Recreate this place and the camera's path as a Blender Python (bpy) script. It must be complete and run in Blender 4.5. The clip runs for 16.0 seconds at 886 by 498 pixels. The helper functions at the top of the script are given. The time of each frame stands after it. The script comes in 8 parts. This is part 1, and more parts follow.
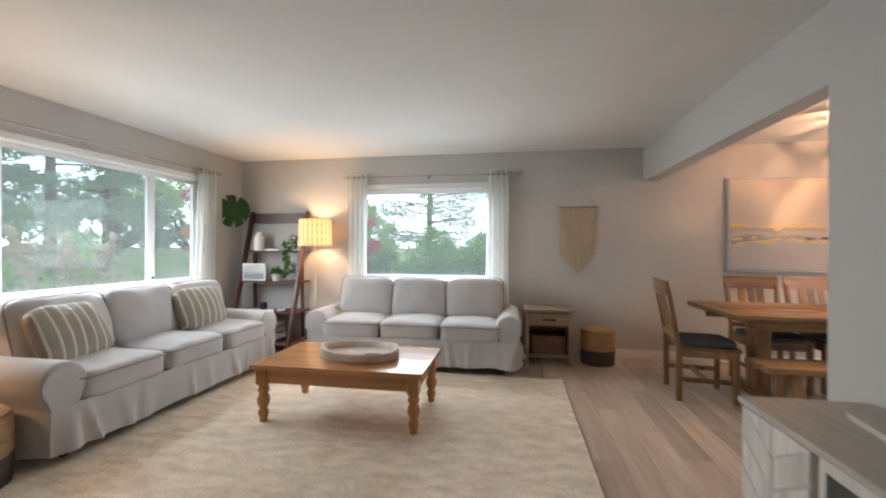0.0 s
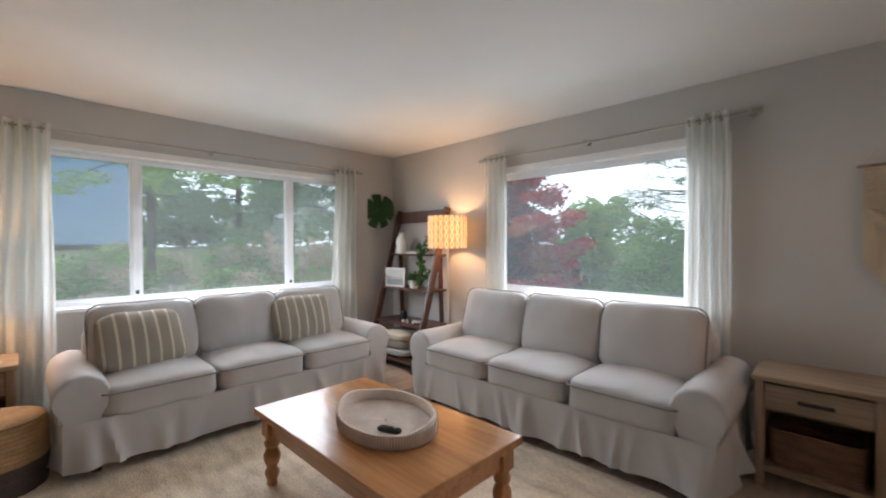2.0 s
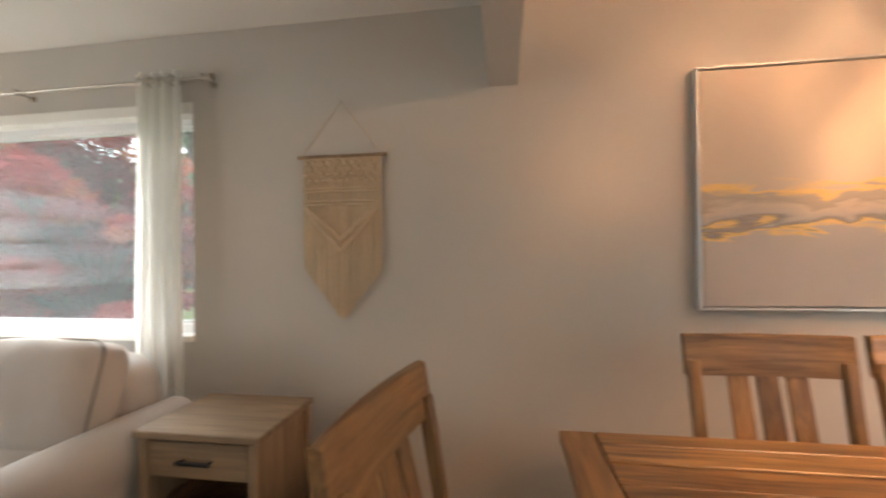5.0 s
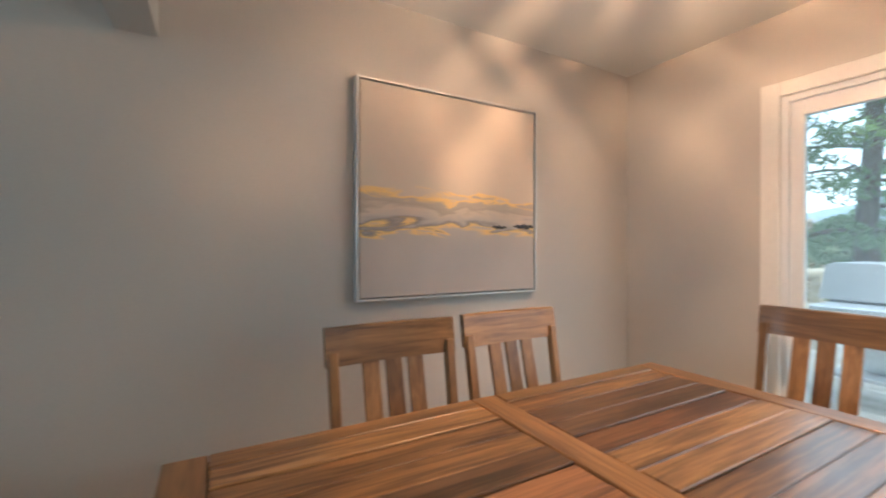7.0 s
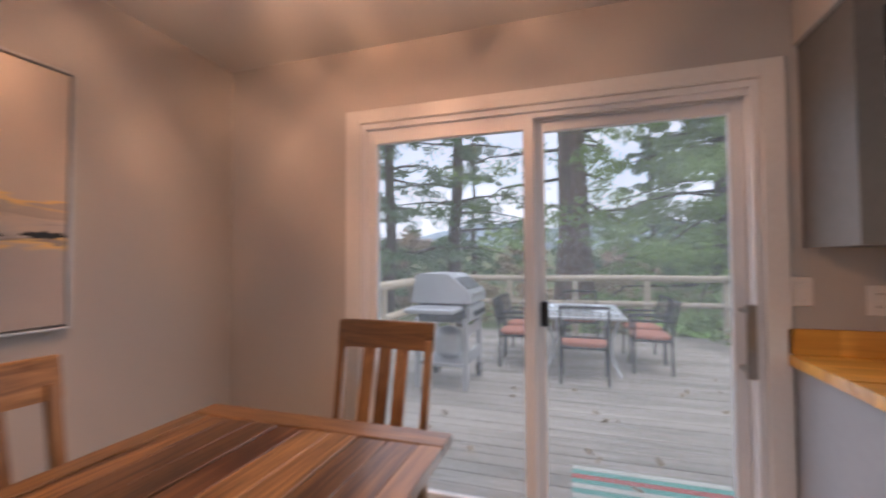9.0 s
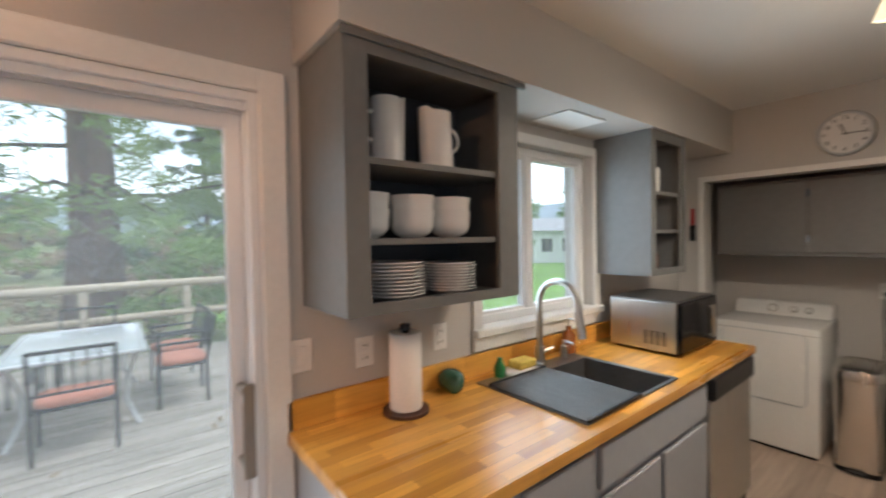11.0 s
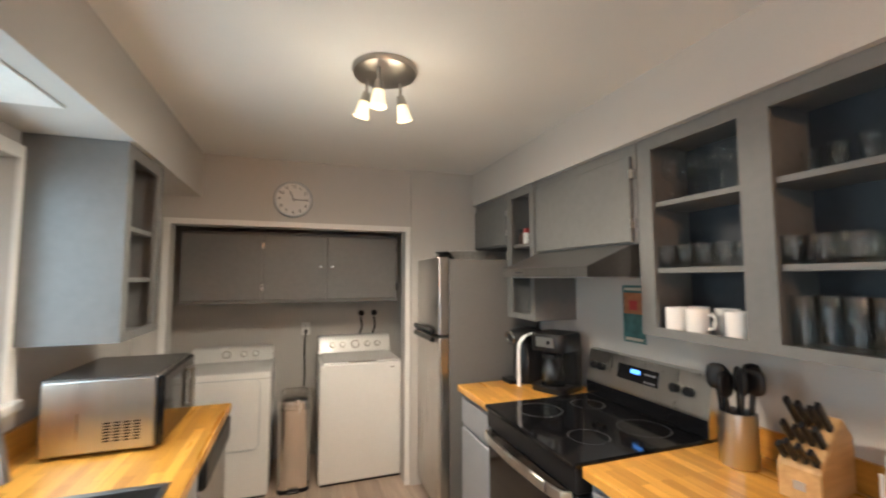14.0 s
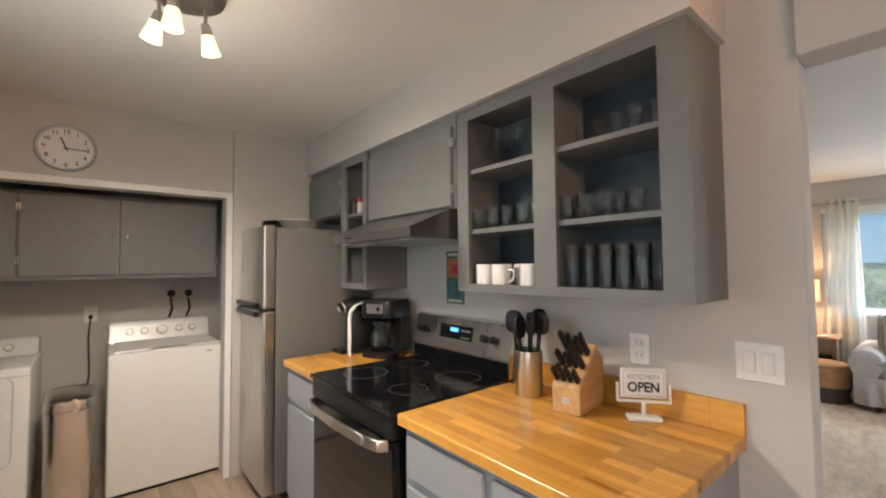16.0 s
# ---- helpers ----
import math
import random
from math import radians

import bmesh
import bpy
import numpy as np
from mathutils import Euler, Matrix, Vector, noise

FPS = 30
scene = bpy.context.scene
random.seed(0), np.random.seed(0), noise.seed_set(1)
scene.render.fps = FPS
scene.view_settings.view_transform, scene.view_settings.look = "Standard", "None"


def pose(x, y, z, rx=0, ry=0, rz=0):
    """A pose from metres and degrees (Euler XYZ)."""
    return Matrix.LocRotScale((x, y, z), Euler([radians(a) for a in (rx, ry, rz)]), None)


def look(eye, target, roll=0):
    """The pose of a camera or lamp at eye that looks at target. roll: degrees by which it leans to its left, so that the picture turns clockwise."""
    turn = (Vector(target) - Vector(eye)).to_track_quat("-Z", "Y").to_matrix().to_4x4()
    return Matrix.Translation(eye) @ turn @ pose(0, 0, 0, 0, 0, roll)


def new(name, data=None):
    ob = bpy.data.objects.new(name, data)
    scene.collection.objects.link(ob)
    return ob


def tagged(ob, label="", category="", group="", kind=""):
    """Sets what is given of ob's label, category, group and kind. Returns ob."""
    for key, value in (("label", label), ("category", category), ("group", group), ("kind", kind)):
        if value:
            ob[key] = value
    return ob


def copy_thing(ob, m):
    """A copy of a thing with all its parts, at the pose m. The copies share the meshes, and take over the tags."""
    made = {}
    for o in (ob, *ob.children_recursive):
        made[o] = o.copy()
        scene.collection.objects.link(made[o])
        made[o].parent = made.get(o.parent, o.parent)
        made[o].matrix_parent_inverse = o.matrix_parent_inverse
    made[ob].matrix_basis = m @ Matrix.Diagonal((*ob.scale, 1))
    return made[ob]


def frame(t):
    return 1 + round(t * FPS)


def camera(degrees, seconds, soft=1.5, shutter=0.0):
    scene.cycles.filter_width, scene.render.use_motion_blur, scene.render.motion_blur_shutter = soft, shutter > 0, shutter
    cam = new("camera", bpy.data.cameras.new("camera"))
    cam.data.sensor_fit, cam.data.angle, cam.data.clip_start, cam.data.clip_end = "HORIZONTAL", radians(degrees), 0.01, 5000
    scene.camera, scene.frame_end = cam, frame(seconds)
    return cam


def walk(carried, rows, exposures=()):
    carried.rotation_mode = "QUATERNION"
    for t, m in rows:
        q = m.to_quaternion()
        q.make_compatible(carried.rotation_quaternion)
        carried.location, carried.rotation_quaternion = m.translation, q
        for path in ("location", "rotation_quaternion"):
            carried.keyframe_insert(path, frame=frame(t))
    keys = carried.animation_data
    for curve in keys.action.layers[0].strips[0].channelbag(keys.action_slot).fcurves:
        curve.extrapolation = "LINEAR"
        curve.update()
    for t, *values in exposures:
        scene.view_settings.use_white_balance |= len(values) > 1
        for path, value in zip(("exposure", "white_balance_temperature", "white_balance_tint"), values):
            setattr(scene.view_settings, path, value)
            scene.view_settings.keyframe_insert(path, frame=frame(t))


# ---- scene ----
cam = camera(94.2, 16.0, soft=2.0, shutter=0.5)
PATH = [
    (0, (1.376, 0.631, 1.269), (1.035, 2.601, 1.264), 0.2),
    (0.5, (1.468, 1.104, 1.337), (0.933, 3.031, 1.316), 0.2),
    (1, (1.577, 1.577, 1.323), (0.769, 3.406, 1.309), 0.2),
    (1.5, (1.732, 1.975, 1.322), (0.604, 3.627, 1.305), -0.2),
    (2, (1.851, 2.39, 1.326), (0.452, 3.819, 1.306), -0.3),
    (2.5, (1.949, 2.794, 1.301), (0.341, 3.984, 1.291), -0.4),
    (3, (2.168, 3.222, 1.317), (0.466, 4.272, 1.309), -0.3),
    (3.5, (2.415, 3.556, 1.288), (0.795, 4.729, 1.312), -0.0),
    (4, (2.604, 3.705, 1.303), (1.347, 5.26, 1.329), -0.4),
    (4.5, (2.781, 3.753, 1.274), (2.026, 5.605, 1.319), -0.3),
    (5, (2.903, 3.791, 1.272), (2.606, 5.769, 1.295), -0.7),
    (7.5, (3.259, 3.862, 1.265), (4.482, 5.445, 1.262), 0.3),
    (8, (3.389, 3.837, 1.278), (4.864, 5.188, 1.28), 0.3),
    (8.5, (3.502, 3.811, 1.293), (5.213, 4.845, 1.31), 0.2),
    (9, (3.654, 3.744, 1.282), (5.558, 4.354, 1.34), -0.3),
    (9.5, (3.868, 3.695, 1.245), (5.862, 3.783, 1.38), -0.6),
    (10, (4.013, 3.596, 1.36), (5.971, 3.189, 1.411), -1.4),
    (12.5, (4.595, 3.173, 1.596), (5.076, 1.232, 1.663), -0.1),
    (13, (4.705, 3.136, 1.6), (4.775, 1.139, 1.698), -0.0),
    (13.5, (4.688, 3.097, 1.605), (4.357, 1.128, 1.723), -0.0),
    (14, (4.618, 3.061, 1.575), (3.961, 1.177, 1.716), -0.1),
    (14.5, (4.57, 3.038, 1.538), (3.662, 1.262, 1.687), -0.1),
    (15, (4.54, 3.037, 1.505), (3.454, 1.364, 1.646), -0.2),
    (15.5, (4.518, 3.059, 1.481), (3.314, 1.466, 1.595), -0.5),
    (16, (4.511, 3.09, 1.449), (3.23, 1.557, 1.533), -0.5),
]
EXPOSURES = [
    (0.0, -0.09, 6150, 10), (0.5, -0.24, 6150, 10), (1.0, -0.32, 6150, 12), (1.5, -0.44, 6200, 13), (2.5, -0.7, 6300, 15), (3.5, -0.75, 6350, 16),
    (4.2, -0.3, 6500, 14), (4.5, -0.08, 6900, 15), (5.0, 0.02, 7200, 12), (6.2, -0.15, 6600, 10), (7.5, -0.4, 5200, -3), (8.0, -0.68, 5800, 8), (8.5, -0.95, 6050, 17), (9.0, -1.08, 6250, 24), (9.5, -1.05, 6250, 24), (10.0, -0.9, 6200, 20),
    (12.5, -0.16, 6250, 10), (13.5, -0.06, 6250, 10), (14.5, 0.02, 6250, 10), (16.0, -0.02, 6150, 10),
]
walk(cam, [(t, look(eye, target, roll)) for t, eye, target, roll in PATH], EXPOSURES)

# ---- light ----
SKY = 3.3
world = bpy.data.worlds.new("sky")
scene.world = world
world.use_nodes = True
wn = world.node_tree
sky = wn.nodes.new("ShaderNodeTexSky")
sky.sky_type = "NISHITA"
sky.sun_disc = False
sky.sun_elevation = radians(38)
sky.sun_rotation = radians(200)
sky.dust_density = 3.0
sky.air_density = 1.2
# overcast: a bright cloud layer with thin blue gaps over the clear sky
gain = wn.nodes.new("ShaderNodeVectorMath")
gain.operation = "SCALE"
gain.inputs[3].default_value = 0.12
wn.links.new(sky.outputs[0], gain.inputs[0])
way = wn.nodes.new("ShaderNodeTexCoord")
flat = wn.nodes.new("ShaderNodeMapping")
flat.inputs["Scale"].default_value = (1, 1, 2.6)
wn.links.new(way.outputs["Generated"], flat.inputs[0])
cloud = wn.nodes.new("ShaderNodeTexNoise")
cloud.inputs["Scale"].default_value, cloud.inputs["Detail"].default_value = 2.6, 7
wn.links.new(flat.outputs[0], cloud.inputs["Vector"])
cover = wn.nodes.new("ShaderNodeMapRange")
cover.inputs["From Min"].default_value, cover.inputs["From Max"].default_value = 0.36, 0.56
cover.inputs["To Min"].default_value, cover.inputs["To Max"].default_value = 0.45, 1.0
wn.links.new(cloud.outputs[0], cover.inputs[0])
blend = wn.nodes.new("ShaderNodeMix")
blend.data_type = "RGBA"
wn.links.new(cover.outputs[0], blend.inputs[0])
wn.links.new(gain.outputs[0], blend.inputs[6])
blend.inputs[7].default_value = (0.93, 0.97, 1.0, 1)
wn.links.new(blend.outputs[2], wn.nodes["Background"].inputs[0])
wn.nodes["Background"].inputs[1].default_value = SKY

sun = new("sun", bpy.data.lights.new("sun", "SUN"))
sun.data.energy = 2.0
sun.data.angle = radians(12)
sun.data.color = (1.0, 0.95, 0.88)
sun.matrix_world = look((0, 0, 30), (6, 14, 0))


def window_light(name, x, y, z, w, h, way, power, rows=3, tilt=28, colour=(0.88, 0.95, 1.0)):
    """Daylight of the sky in a window's opening: rows of lamps that face in and down."""
    for k in range(rows):
        lamp = new(name, bpy.data.lights.new(name, "AREA"))
        lamp.data.shape, lamp.data.size, lamp.data.size_y = "RECTANGLE", w, h / rows * 0.96
        lamp.data.energy, lamp.data.color = power / rows, colour
        eye = Vector((x, y, z - h / 2 + h * (k + 0.5) / rows))
        lamp.matrix_world = look(eye, eye + Vector((way[0], way[1], -math.tan(radians(tilt)))))


def spot(name, x, y, z, way, power, colour, cone):
    lamp = new(name, bpy.data.lights.new(name, "SPOT"))
    lamp.data.energy, lamp.data.color, lamp.data.shadow_soft_size = power, colour, 0.05
    lamp.data.spot_size, lamp.data.spot_blend = radians(cone), 0.7
    lamp.matrix_world = look((x, y, z), Vector((x, y, z)) + Vector(way))
    return lamp


def bulb(name, x, y, z, power, colour, radius=0.03):
    lamp = new(name, bpy.data.lights.new(name, "POINT"))
    lamp.data.energy, lamp.data.color, lamp.data.shadow_soft_size = power, colour, radius
    lamp.location = (x, y, z)
    return lamp


window_light("sky_light_north", 0.31, 5.72 - 0.03, 1.45, 1.38, 1.05, (0, -1), 38, 4, 34)
window_light("sky_light_west", -2.30 + 0.03, 3.68, 1.46, 2.1, 1.1, (1, 0), 60, 4, 34)
window_light("sky_light_east", 5.63 - 0.055, 3.93, 1.02, 1.7, 1.8, (-1, 0), 19, 6, 20)
window_light("sky_light_sink", 5.63 - 0.05, 1.58, 1.57, 0.85, 0.8, (-1, 0), 8, 3, 4, (0.68, 0.88, 1.0))

# ---- materials ----
def nodes_of(name):
    m = bpy.data.materials.new(name)
    m.use_nodes = True
    return m, m.node_tree.nodes, m.node_tree.links, m.node_tree.nodes["Principled BSDF"]


def surface(name, colour, rough=0.6, metal=0.0, vary=0.08, grain=40.0, bump=0.05, second=3.0, stretch=(1, 1, 1), dark=None, sheen=0.0, coat=0.0, rand=0.0, depth=0.002):
    """A surface with grain and larger blotches: colour, its darker tone, relief."""
    m, n, l, p = nodes_of(name)
    tc = n.new("ShaderNodeTexCoord")
    mp = n.new("ShaderNodeMapping")
    mp.inputs["Scale"].default_value = stretch
    l.new(tc.outputs["Object"], mp.inputs[0])
    vec = mp.outputs[0]
    if rand:
        oi = n.new("ShaderNodeObjectInfo")
        add = n.new("ShaderNodeVectorMath")
        add.operation = "ADD"
        sc = n.new("ShaderNodeVectorMath")
        sc.operation = "SCALE"
        sc.inputs[3].default_value = 1.0
        com = n.new("ShaderNodeCombineXYZ")
        mul = n.new("ShaderNodeMath")
        mul.operation = "MULTIPLY"
        mul.inputs[1].default_value = 37.0
        l.new(oi.outputs["Random"], mul.inputs[0])
        for k in range(3):
            l.new(mul.outputs[0], com.inputs[k])
        l.new(vec, add.inputs[0])
        l.new(com.outputs[0], add.inputs[1])
        vec = add.outputs[0]
    fine = n.new("ShaderNodeTexNoise")
    fine.inputs["Scale"].default_value, fine.inputs["Detail"].default_value = grain, 5
    big = n.new("ShaderNodeTexNoise")
    big.inputs["Scale"].default_value, big.inputs["Detail"].default_value = second, 3
    l.new(vec, fine.inputs["Vector"])
    l.new(vec, big.inputs["Vector"])
    mean = n.new("ShaderNodeMath")
    mean.operation = "ADD"
    half = n.new("ShaderNodeMath")
    half.operation = "MULTIPLY"
    half.inputs[1].default_value = 0.5
    l.new(fine.outputs[0], mean.inputs[0])
    l.new(big.outputs[0], mean.inputs[1])
    l.new(mean.outputs[0], half.inputs[0])
    ramp = n.new("ShaderNodeValToRGB")
    lo = dark or tuple(c * (1 - 2.2 * vary) for c in colour)
    hi = tuple(min(1, c * (1 + 1.2 * vary)) for c in colour)
    ramp.color_ramp.elements[0].position, ramp.color_ramp.elements[0].color = 0.33, (*lo, 1)
    ramp.color_ramp.elements[1].position, ramp.color_ramp.elements[1].color = 0.67, (*hi, 1)
    l.new(half.outputs[0], ramp.inputs[0])
    out = ramp.outputs[0]
    if rand:
        hsv = n.new("ShaderNodeHueSaturation")
        rng = n.new("ShaderNodeMapRange")
        rng.inputs["To Min"].default_value, rng.inputs["To Max"].default_value = 1 - rand, 1 + rand
        l.new(oi.outputs["Random"], rng.inputs[0])
        l.new(rng.outputs[0], hsv.inputs["Value"])
        l.new(out, hsv.inputs["Color"])
        out = hsv.outputs[0]
    l.new(out, p.inputs["Base Color"])
    rr = n.new("ShaderNodeMapRange")
    rr.inputs["To Min"].default_value, rr.inputs["To Max"].default_value = max(0.02, rough - 0.08), min(1, rough + 0.08)
    l.new(big.outputs[0], rr.inputs[0])
    l.new(rr.outputs[0], p.inputs["Roughness"])
    p.inputs["Metallic"].default_value = metal
    p.inputs["Coat Weight"].default_value = coat
    p.inputs["Sheen Weight"].default_value = sheen
    if bump:
        b = n.new("ShaderNodeBump")
        b.inputs["Strength"].default_value, b.inputs["Distance"].default_value = min(1, bump * 4), depth
        l.new(fine.outputs[0], b.inputs["Height"])
        l.new(b.outputs[0], p.inputs["Normal"])
    return m


def wood(name, light, dark, axis="x", scale=1.0, rough=0.4, rand=0.0, coat=0.0, stops=(0.35, 0.68)):
    """Grained wood, the grain along the object's axis."""
    k = {"x": (0.6, 9, 9), "y": (9, 0.6, 9), "z": (9, 9, 0.6)}[axis]
    m = surface(name, light, rough, 0, 0.15, 4.5 * scale, 0.06, 1.3 * scale, k, dark, 0, coat, rand, 0.0015)
    for nd in m.node_tree.nodes:
        if nd.type == "VALTORGB":
            nd.color_ramp.elements[0].position, nd.color_ramp.elements[1].position = stops
        if nd.type == "TEX_NOISE":
            nd.inputs["Distortion"].default_value = 0.6
    return m


def glass_pane(name, tint=(0.95, 0.98, 1.0), base=0.035, veil=0.0, gain=0.4):
    m, n, l, p = nodes_of(name)
    out = n["Material Output"]
    g = n.new("ShaderNodeBsdfGlossy")
    g.inputs["Roughness"].default_value = 0.0
    t = n.new("ShaderNodeBsdfTransparent")
    t.inputs[0].default_value = (*tint, 1)
    f = n.new("ShaderNodeLayerWeight")
    f.inputs[0].default_value = 0.5
    q = n.new("ShaderNodeMath")
    q.operation = "POWER"
    q.inputs[1].default_value = 4.0
    l.new(f.outputs["Facing"], q.inputs[0])
    k = n.new("ShaderNodeMath")
    k.operation = "MULTIPLY_ADD"
    k.inputs[1].default_value, k.inputs[2].default_value = gain, base
    l.new(q.outputs[0], k.inputs[0])
    mix = n.new("ShaderNodeMixShader")
    l.new(k.outputs[0], mix.inputs[0])
    l.new(t.outputs[0], mix.inputs[1])
    l.new(g.outputs[0], mix.inputs[2])
    # pale translucent film, added to imitate glare haze over the view
    if veil:
        film = n.new("ShaderNodeBsdfTranslucent")
        film.inputs[0].default_value = (0.9, 0.95, 1.0, 1)
        cloud = n.new("ShaderNodeTexNoise")
        cloud.inputs["Scale"].default_value, cloud.inputs["Detail"].default_value = 2.5, 4
        tc = n.new("ShaderNodeTexCoord")
        l.new(tc.outputs["Object"], cloud.inputs["Vector"])
        amount = n.new("ShaderNodeMapRange")
        amount.inputs["To Min"].default_value, amount.inputs["To Max"].default_value = veil * 0.5, veil * 1.5
        l.new(cloud.outputs[0], amount.inputs[0])
        both = n.new("ShaderNodeMixShader")
        l.new(amount.outputs[0], both.inputs[0])
        l.new(mix.outputs[0], both.inputs[1])
        l.new(film.outputs[0], both.inputs[2])
        mix = both
    l.new(mix.outputs[0], out.inputs[0])
    return m


def glow(name, colour, strength):
    m, n, l, p = nodes_of(name)
    p.inputs["Base Color"].default_value = (*colour, 1)
    p.inputs["Emission Color"].default_value = (*colour, 1)
    p.inputs["Emission Strength"].default_value = strength
    return m


def thin(name, colour, through_part, rough=0.9, weave=300.0):
    """Cloth or leaf that lets light through."""
    m = surface(name, colour, rough, 0, 0.06, weave, 0.04, 5)
    n, l = m.node_tree.nodes, m.node_tree.links
    p = n["Principled BSDF"]
    tr = n.new("ShaderNodeBsdfTranslucent")
    tr.inputs[0].default_value = (*colour, 1)
    mix = n.new("ShaderNodeMixShader")
    mix.inputs[0].default_value = through_part
    l.new(p.outputs[0], mix.inputs[1])
    l.new(tr.outputs[0], mix.inputs[2])
    l.new(mix.outputs[0], n["Material Output"].inputs[0])
    return m


# ---- mesh helpers ----
def box(bm, x0, x1, y0, y1, z0, z1, bevel=0.0, seg=1):
    m = Matrix.LocRotScale(((x0 + x1) / 2, (y0 + y1) / 2, (z0 + z1) / 2), None, (abs(x1 - x0), abs(y1 - y0), abs(z1 - z0)))
    made = bmesh.ops.create_cube(bm, size=1, matrix=m)
    if bevel:
        edges = {e for v in made["verts"] for e in v.link_edges}
        bmesh.ops.bevel(bm, geom=list(edges), offset=bevel, segments=seg, affect="EDGES", profile=0.5)
    return bm


def boxes(*specs, bevel=0.0, seg=1):
    bm = bmesh.new()
    for s in specs:
        box(bm, *s, bevel=bevel, seg=seg)
    return bm


def tube(bm, a, b, r0, r1=None, n=12, caps=True):
    a, b = Vector(a), Vector(b)
    d = b - a
    m = Matrix.Translation((a + b) / 2) @ d.to_track_quat("Z", "Y").to_matrix().to_4x4()
    bmesh.ops.create_cone(bm, cap_ends=caps, segments=n, radius1=r0, radius2=r0 if r1 is None else r1, depth=d.length, matrix=m)
    return bm


def tubes(*specs, n=12):
    bm = bmesh.new()
    for s in specs:
        tube(bm, *s, n=n)
    return bm


def bar(bm, a, b, w, t, up=(0, 0, 1), bevel=0.0):
    """A straight bar of section w by t from a to b."""
    a, b = Vector(a), Vector(b)
    z = (b - a).normalized()
    x = Vector(up).cross(z)
    x = x.normalized() if x.length > 1e-4 else Vector((1, 0, 0))
    y = z.cross(x)
    rot = Matrix((x, y, z)).transposed().to_4x4()
    m = Matrix.Translation((a + b) / 2) @ rot @ Matrix.Diagonal((w, t, (b - a).length, 1))
    made = bmesh.ops.create_cube(bm, size=1, matrix=m)
    if bevel:
        bmesh.ops.bevel(bm, geom=list({e for v in made["verts"] for e in v.link_edges}), offset=bevel, segments=1, affect="EDGES", profile=0.5)
    return bm


def lathe(profile, n=24, at=(0, 0, 0), bm=None, squash=1.0):
    """A turned shape from pairs of radius and height."""
    bm = bm or bmesh.new()
    rings = []
    for r, z in profile:
        if r < 1e-5:
            rings.append([bm.verts.new((at[0], at[1], at[2] + z))])
        else:
            rings.append([bm.verts.new((at[0] + r * math.cos(2 * math.pi * i / n), at[1] + squash * r * math.sin(2 * math.pi * i / n), at[2] + z)) for i in range(n)])
    for a, b in zip(rings, rings[1:]):
        for i in range(n):
            j = (i + 1) % n
            q = [a[i % len(a)], a[j % len(a)], b[j % len(b)], b[i % len(b)]]
            q = [v for k, v in enumerate(q) if v not in q[:k]]
            if len(q) > 2:
                bm.faces.new(q)
    return bm


def sweep(points, r, n=10, bm=None, closed=False):
    """A round rod along a line of points."""
    bm = bm or bmesh.new()
    pts = [Vector(p) for p in points]
    rings = []
    for i, p in enumerate(pts):
        d = (pts[min(i + 1, len(pts) - 1)] - pts[max(i - 1, 0)]).normalized()
        q = d.to_track_quat("Z", "Y")
        rr = r[i] if isinstance(r, (list, tuple)) else r
        rings.append([bm.verts.new(p + q @ Vector((rr * math.cos(2 * math.pi * k / n), rr * math.sin(2 * math.pi * k / n), 0))) for k in range(n)])
    for a, b in zip(rings, rings[1:]):
        best = min(range(n), key=lambda s: sum((a[k].co - b[(k + s) % n].co).length for k in range(0, n, 3)))
        for k in range(n):
            bm.faces.new((a[k], a[(k + 1) % n], b[(k + 1 + best) % n], b[(k + best) % n]))
    bm.faces.new(list(reversed(rings[0])))
    bm.faces.new(rings[-1])
    return bm


def part(name, bm, material, parent=None, label="", smooth=None):
    """One mesh object from a bmesh, under a thing or part."""
    bmesh.ops.recalc_face_normals(bm, faces=bm.faces)
    me = bpy.data.meshes.new(name)
    bm.to_mesh(me)
    bm.free()
    me.materials.append(material)
    if smooth is not None:
        me.shade_smooth()
        me.set_sharp_from_angle(angle=radians(smooth))
    ob = new(name, me)
    if parent:
        ob.parent = parent
    if label:
        ob["label"] = label
    return ob


def piece(name, me, parent, x, y, z, rz=0.0):
    """A piece that shares its mesh with its like."""
    ob = new(name, me)
    ob.parent = parent
    ob.location, ob.rotation_euler = (x, y, z), (0, 0, rz)
    return ob


def thing(name, label, category, x=0.0, y=0.0, z=0.0, rz=0.0, group="", kind=""):
    ob = new(name)
    ob.empty_display_size = 0.05
    ob.location, ob.rotation_euler = (x, y, z), (0, 0, radians(rz))
    return tagged(ob, label, category, group, kind)


def setting(name, bm, material, label="", category="", smooth=None):
    return tagged(part(name, bm, material, None, "", smooth), label, category, kind="structure")


def holed(bm, axis, a0, a1, t0, t1, z0, z1, holes):
    """A wall of thickness t0..t1 along an axis, with openings (b0, b1, c0, c1) in order."""
    def put(p, q, r, s):
        if q - p > 1e-4 and s - r > 1e-4:
            if axis == "x":
                box(bm, p, q, t0, t1, r, s)
            else:
                box(bm, t0, t1, p, q, r, s)
    at = a0
    for b0, b1, c0, c1 in holes:
        put(at, b0, z0, z1)
        put(b0, b1, z0, c0)
        put(b0, b1, c1, z1)
        at = b1
    put(at, a1, z0, z1)
    return bm

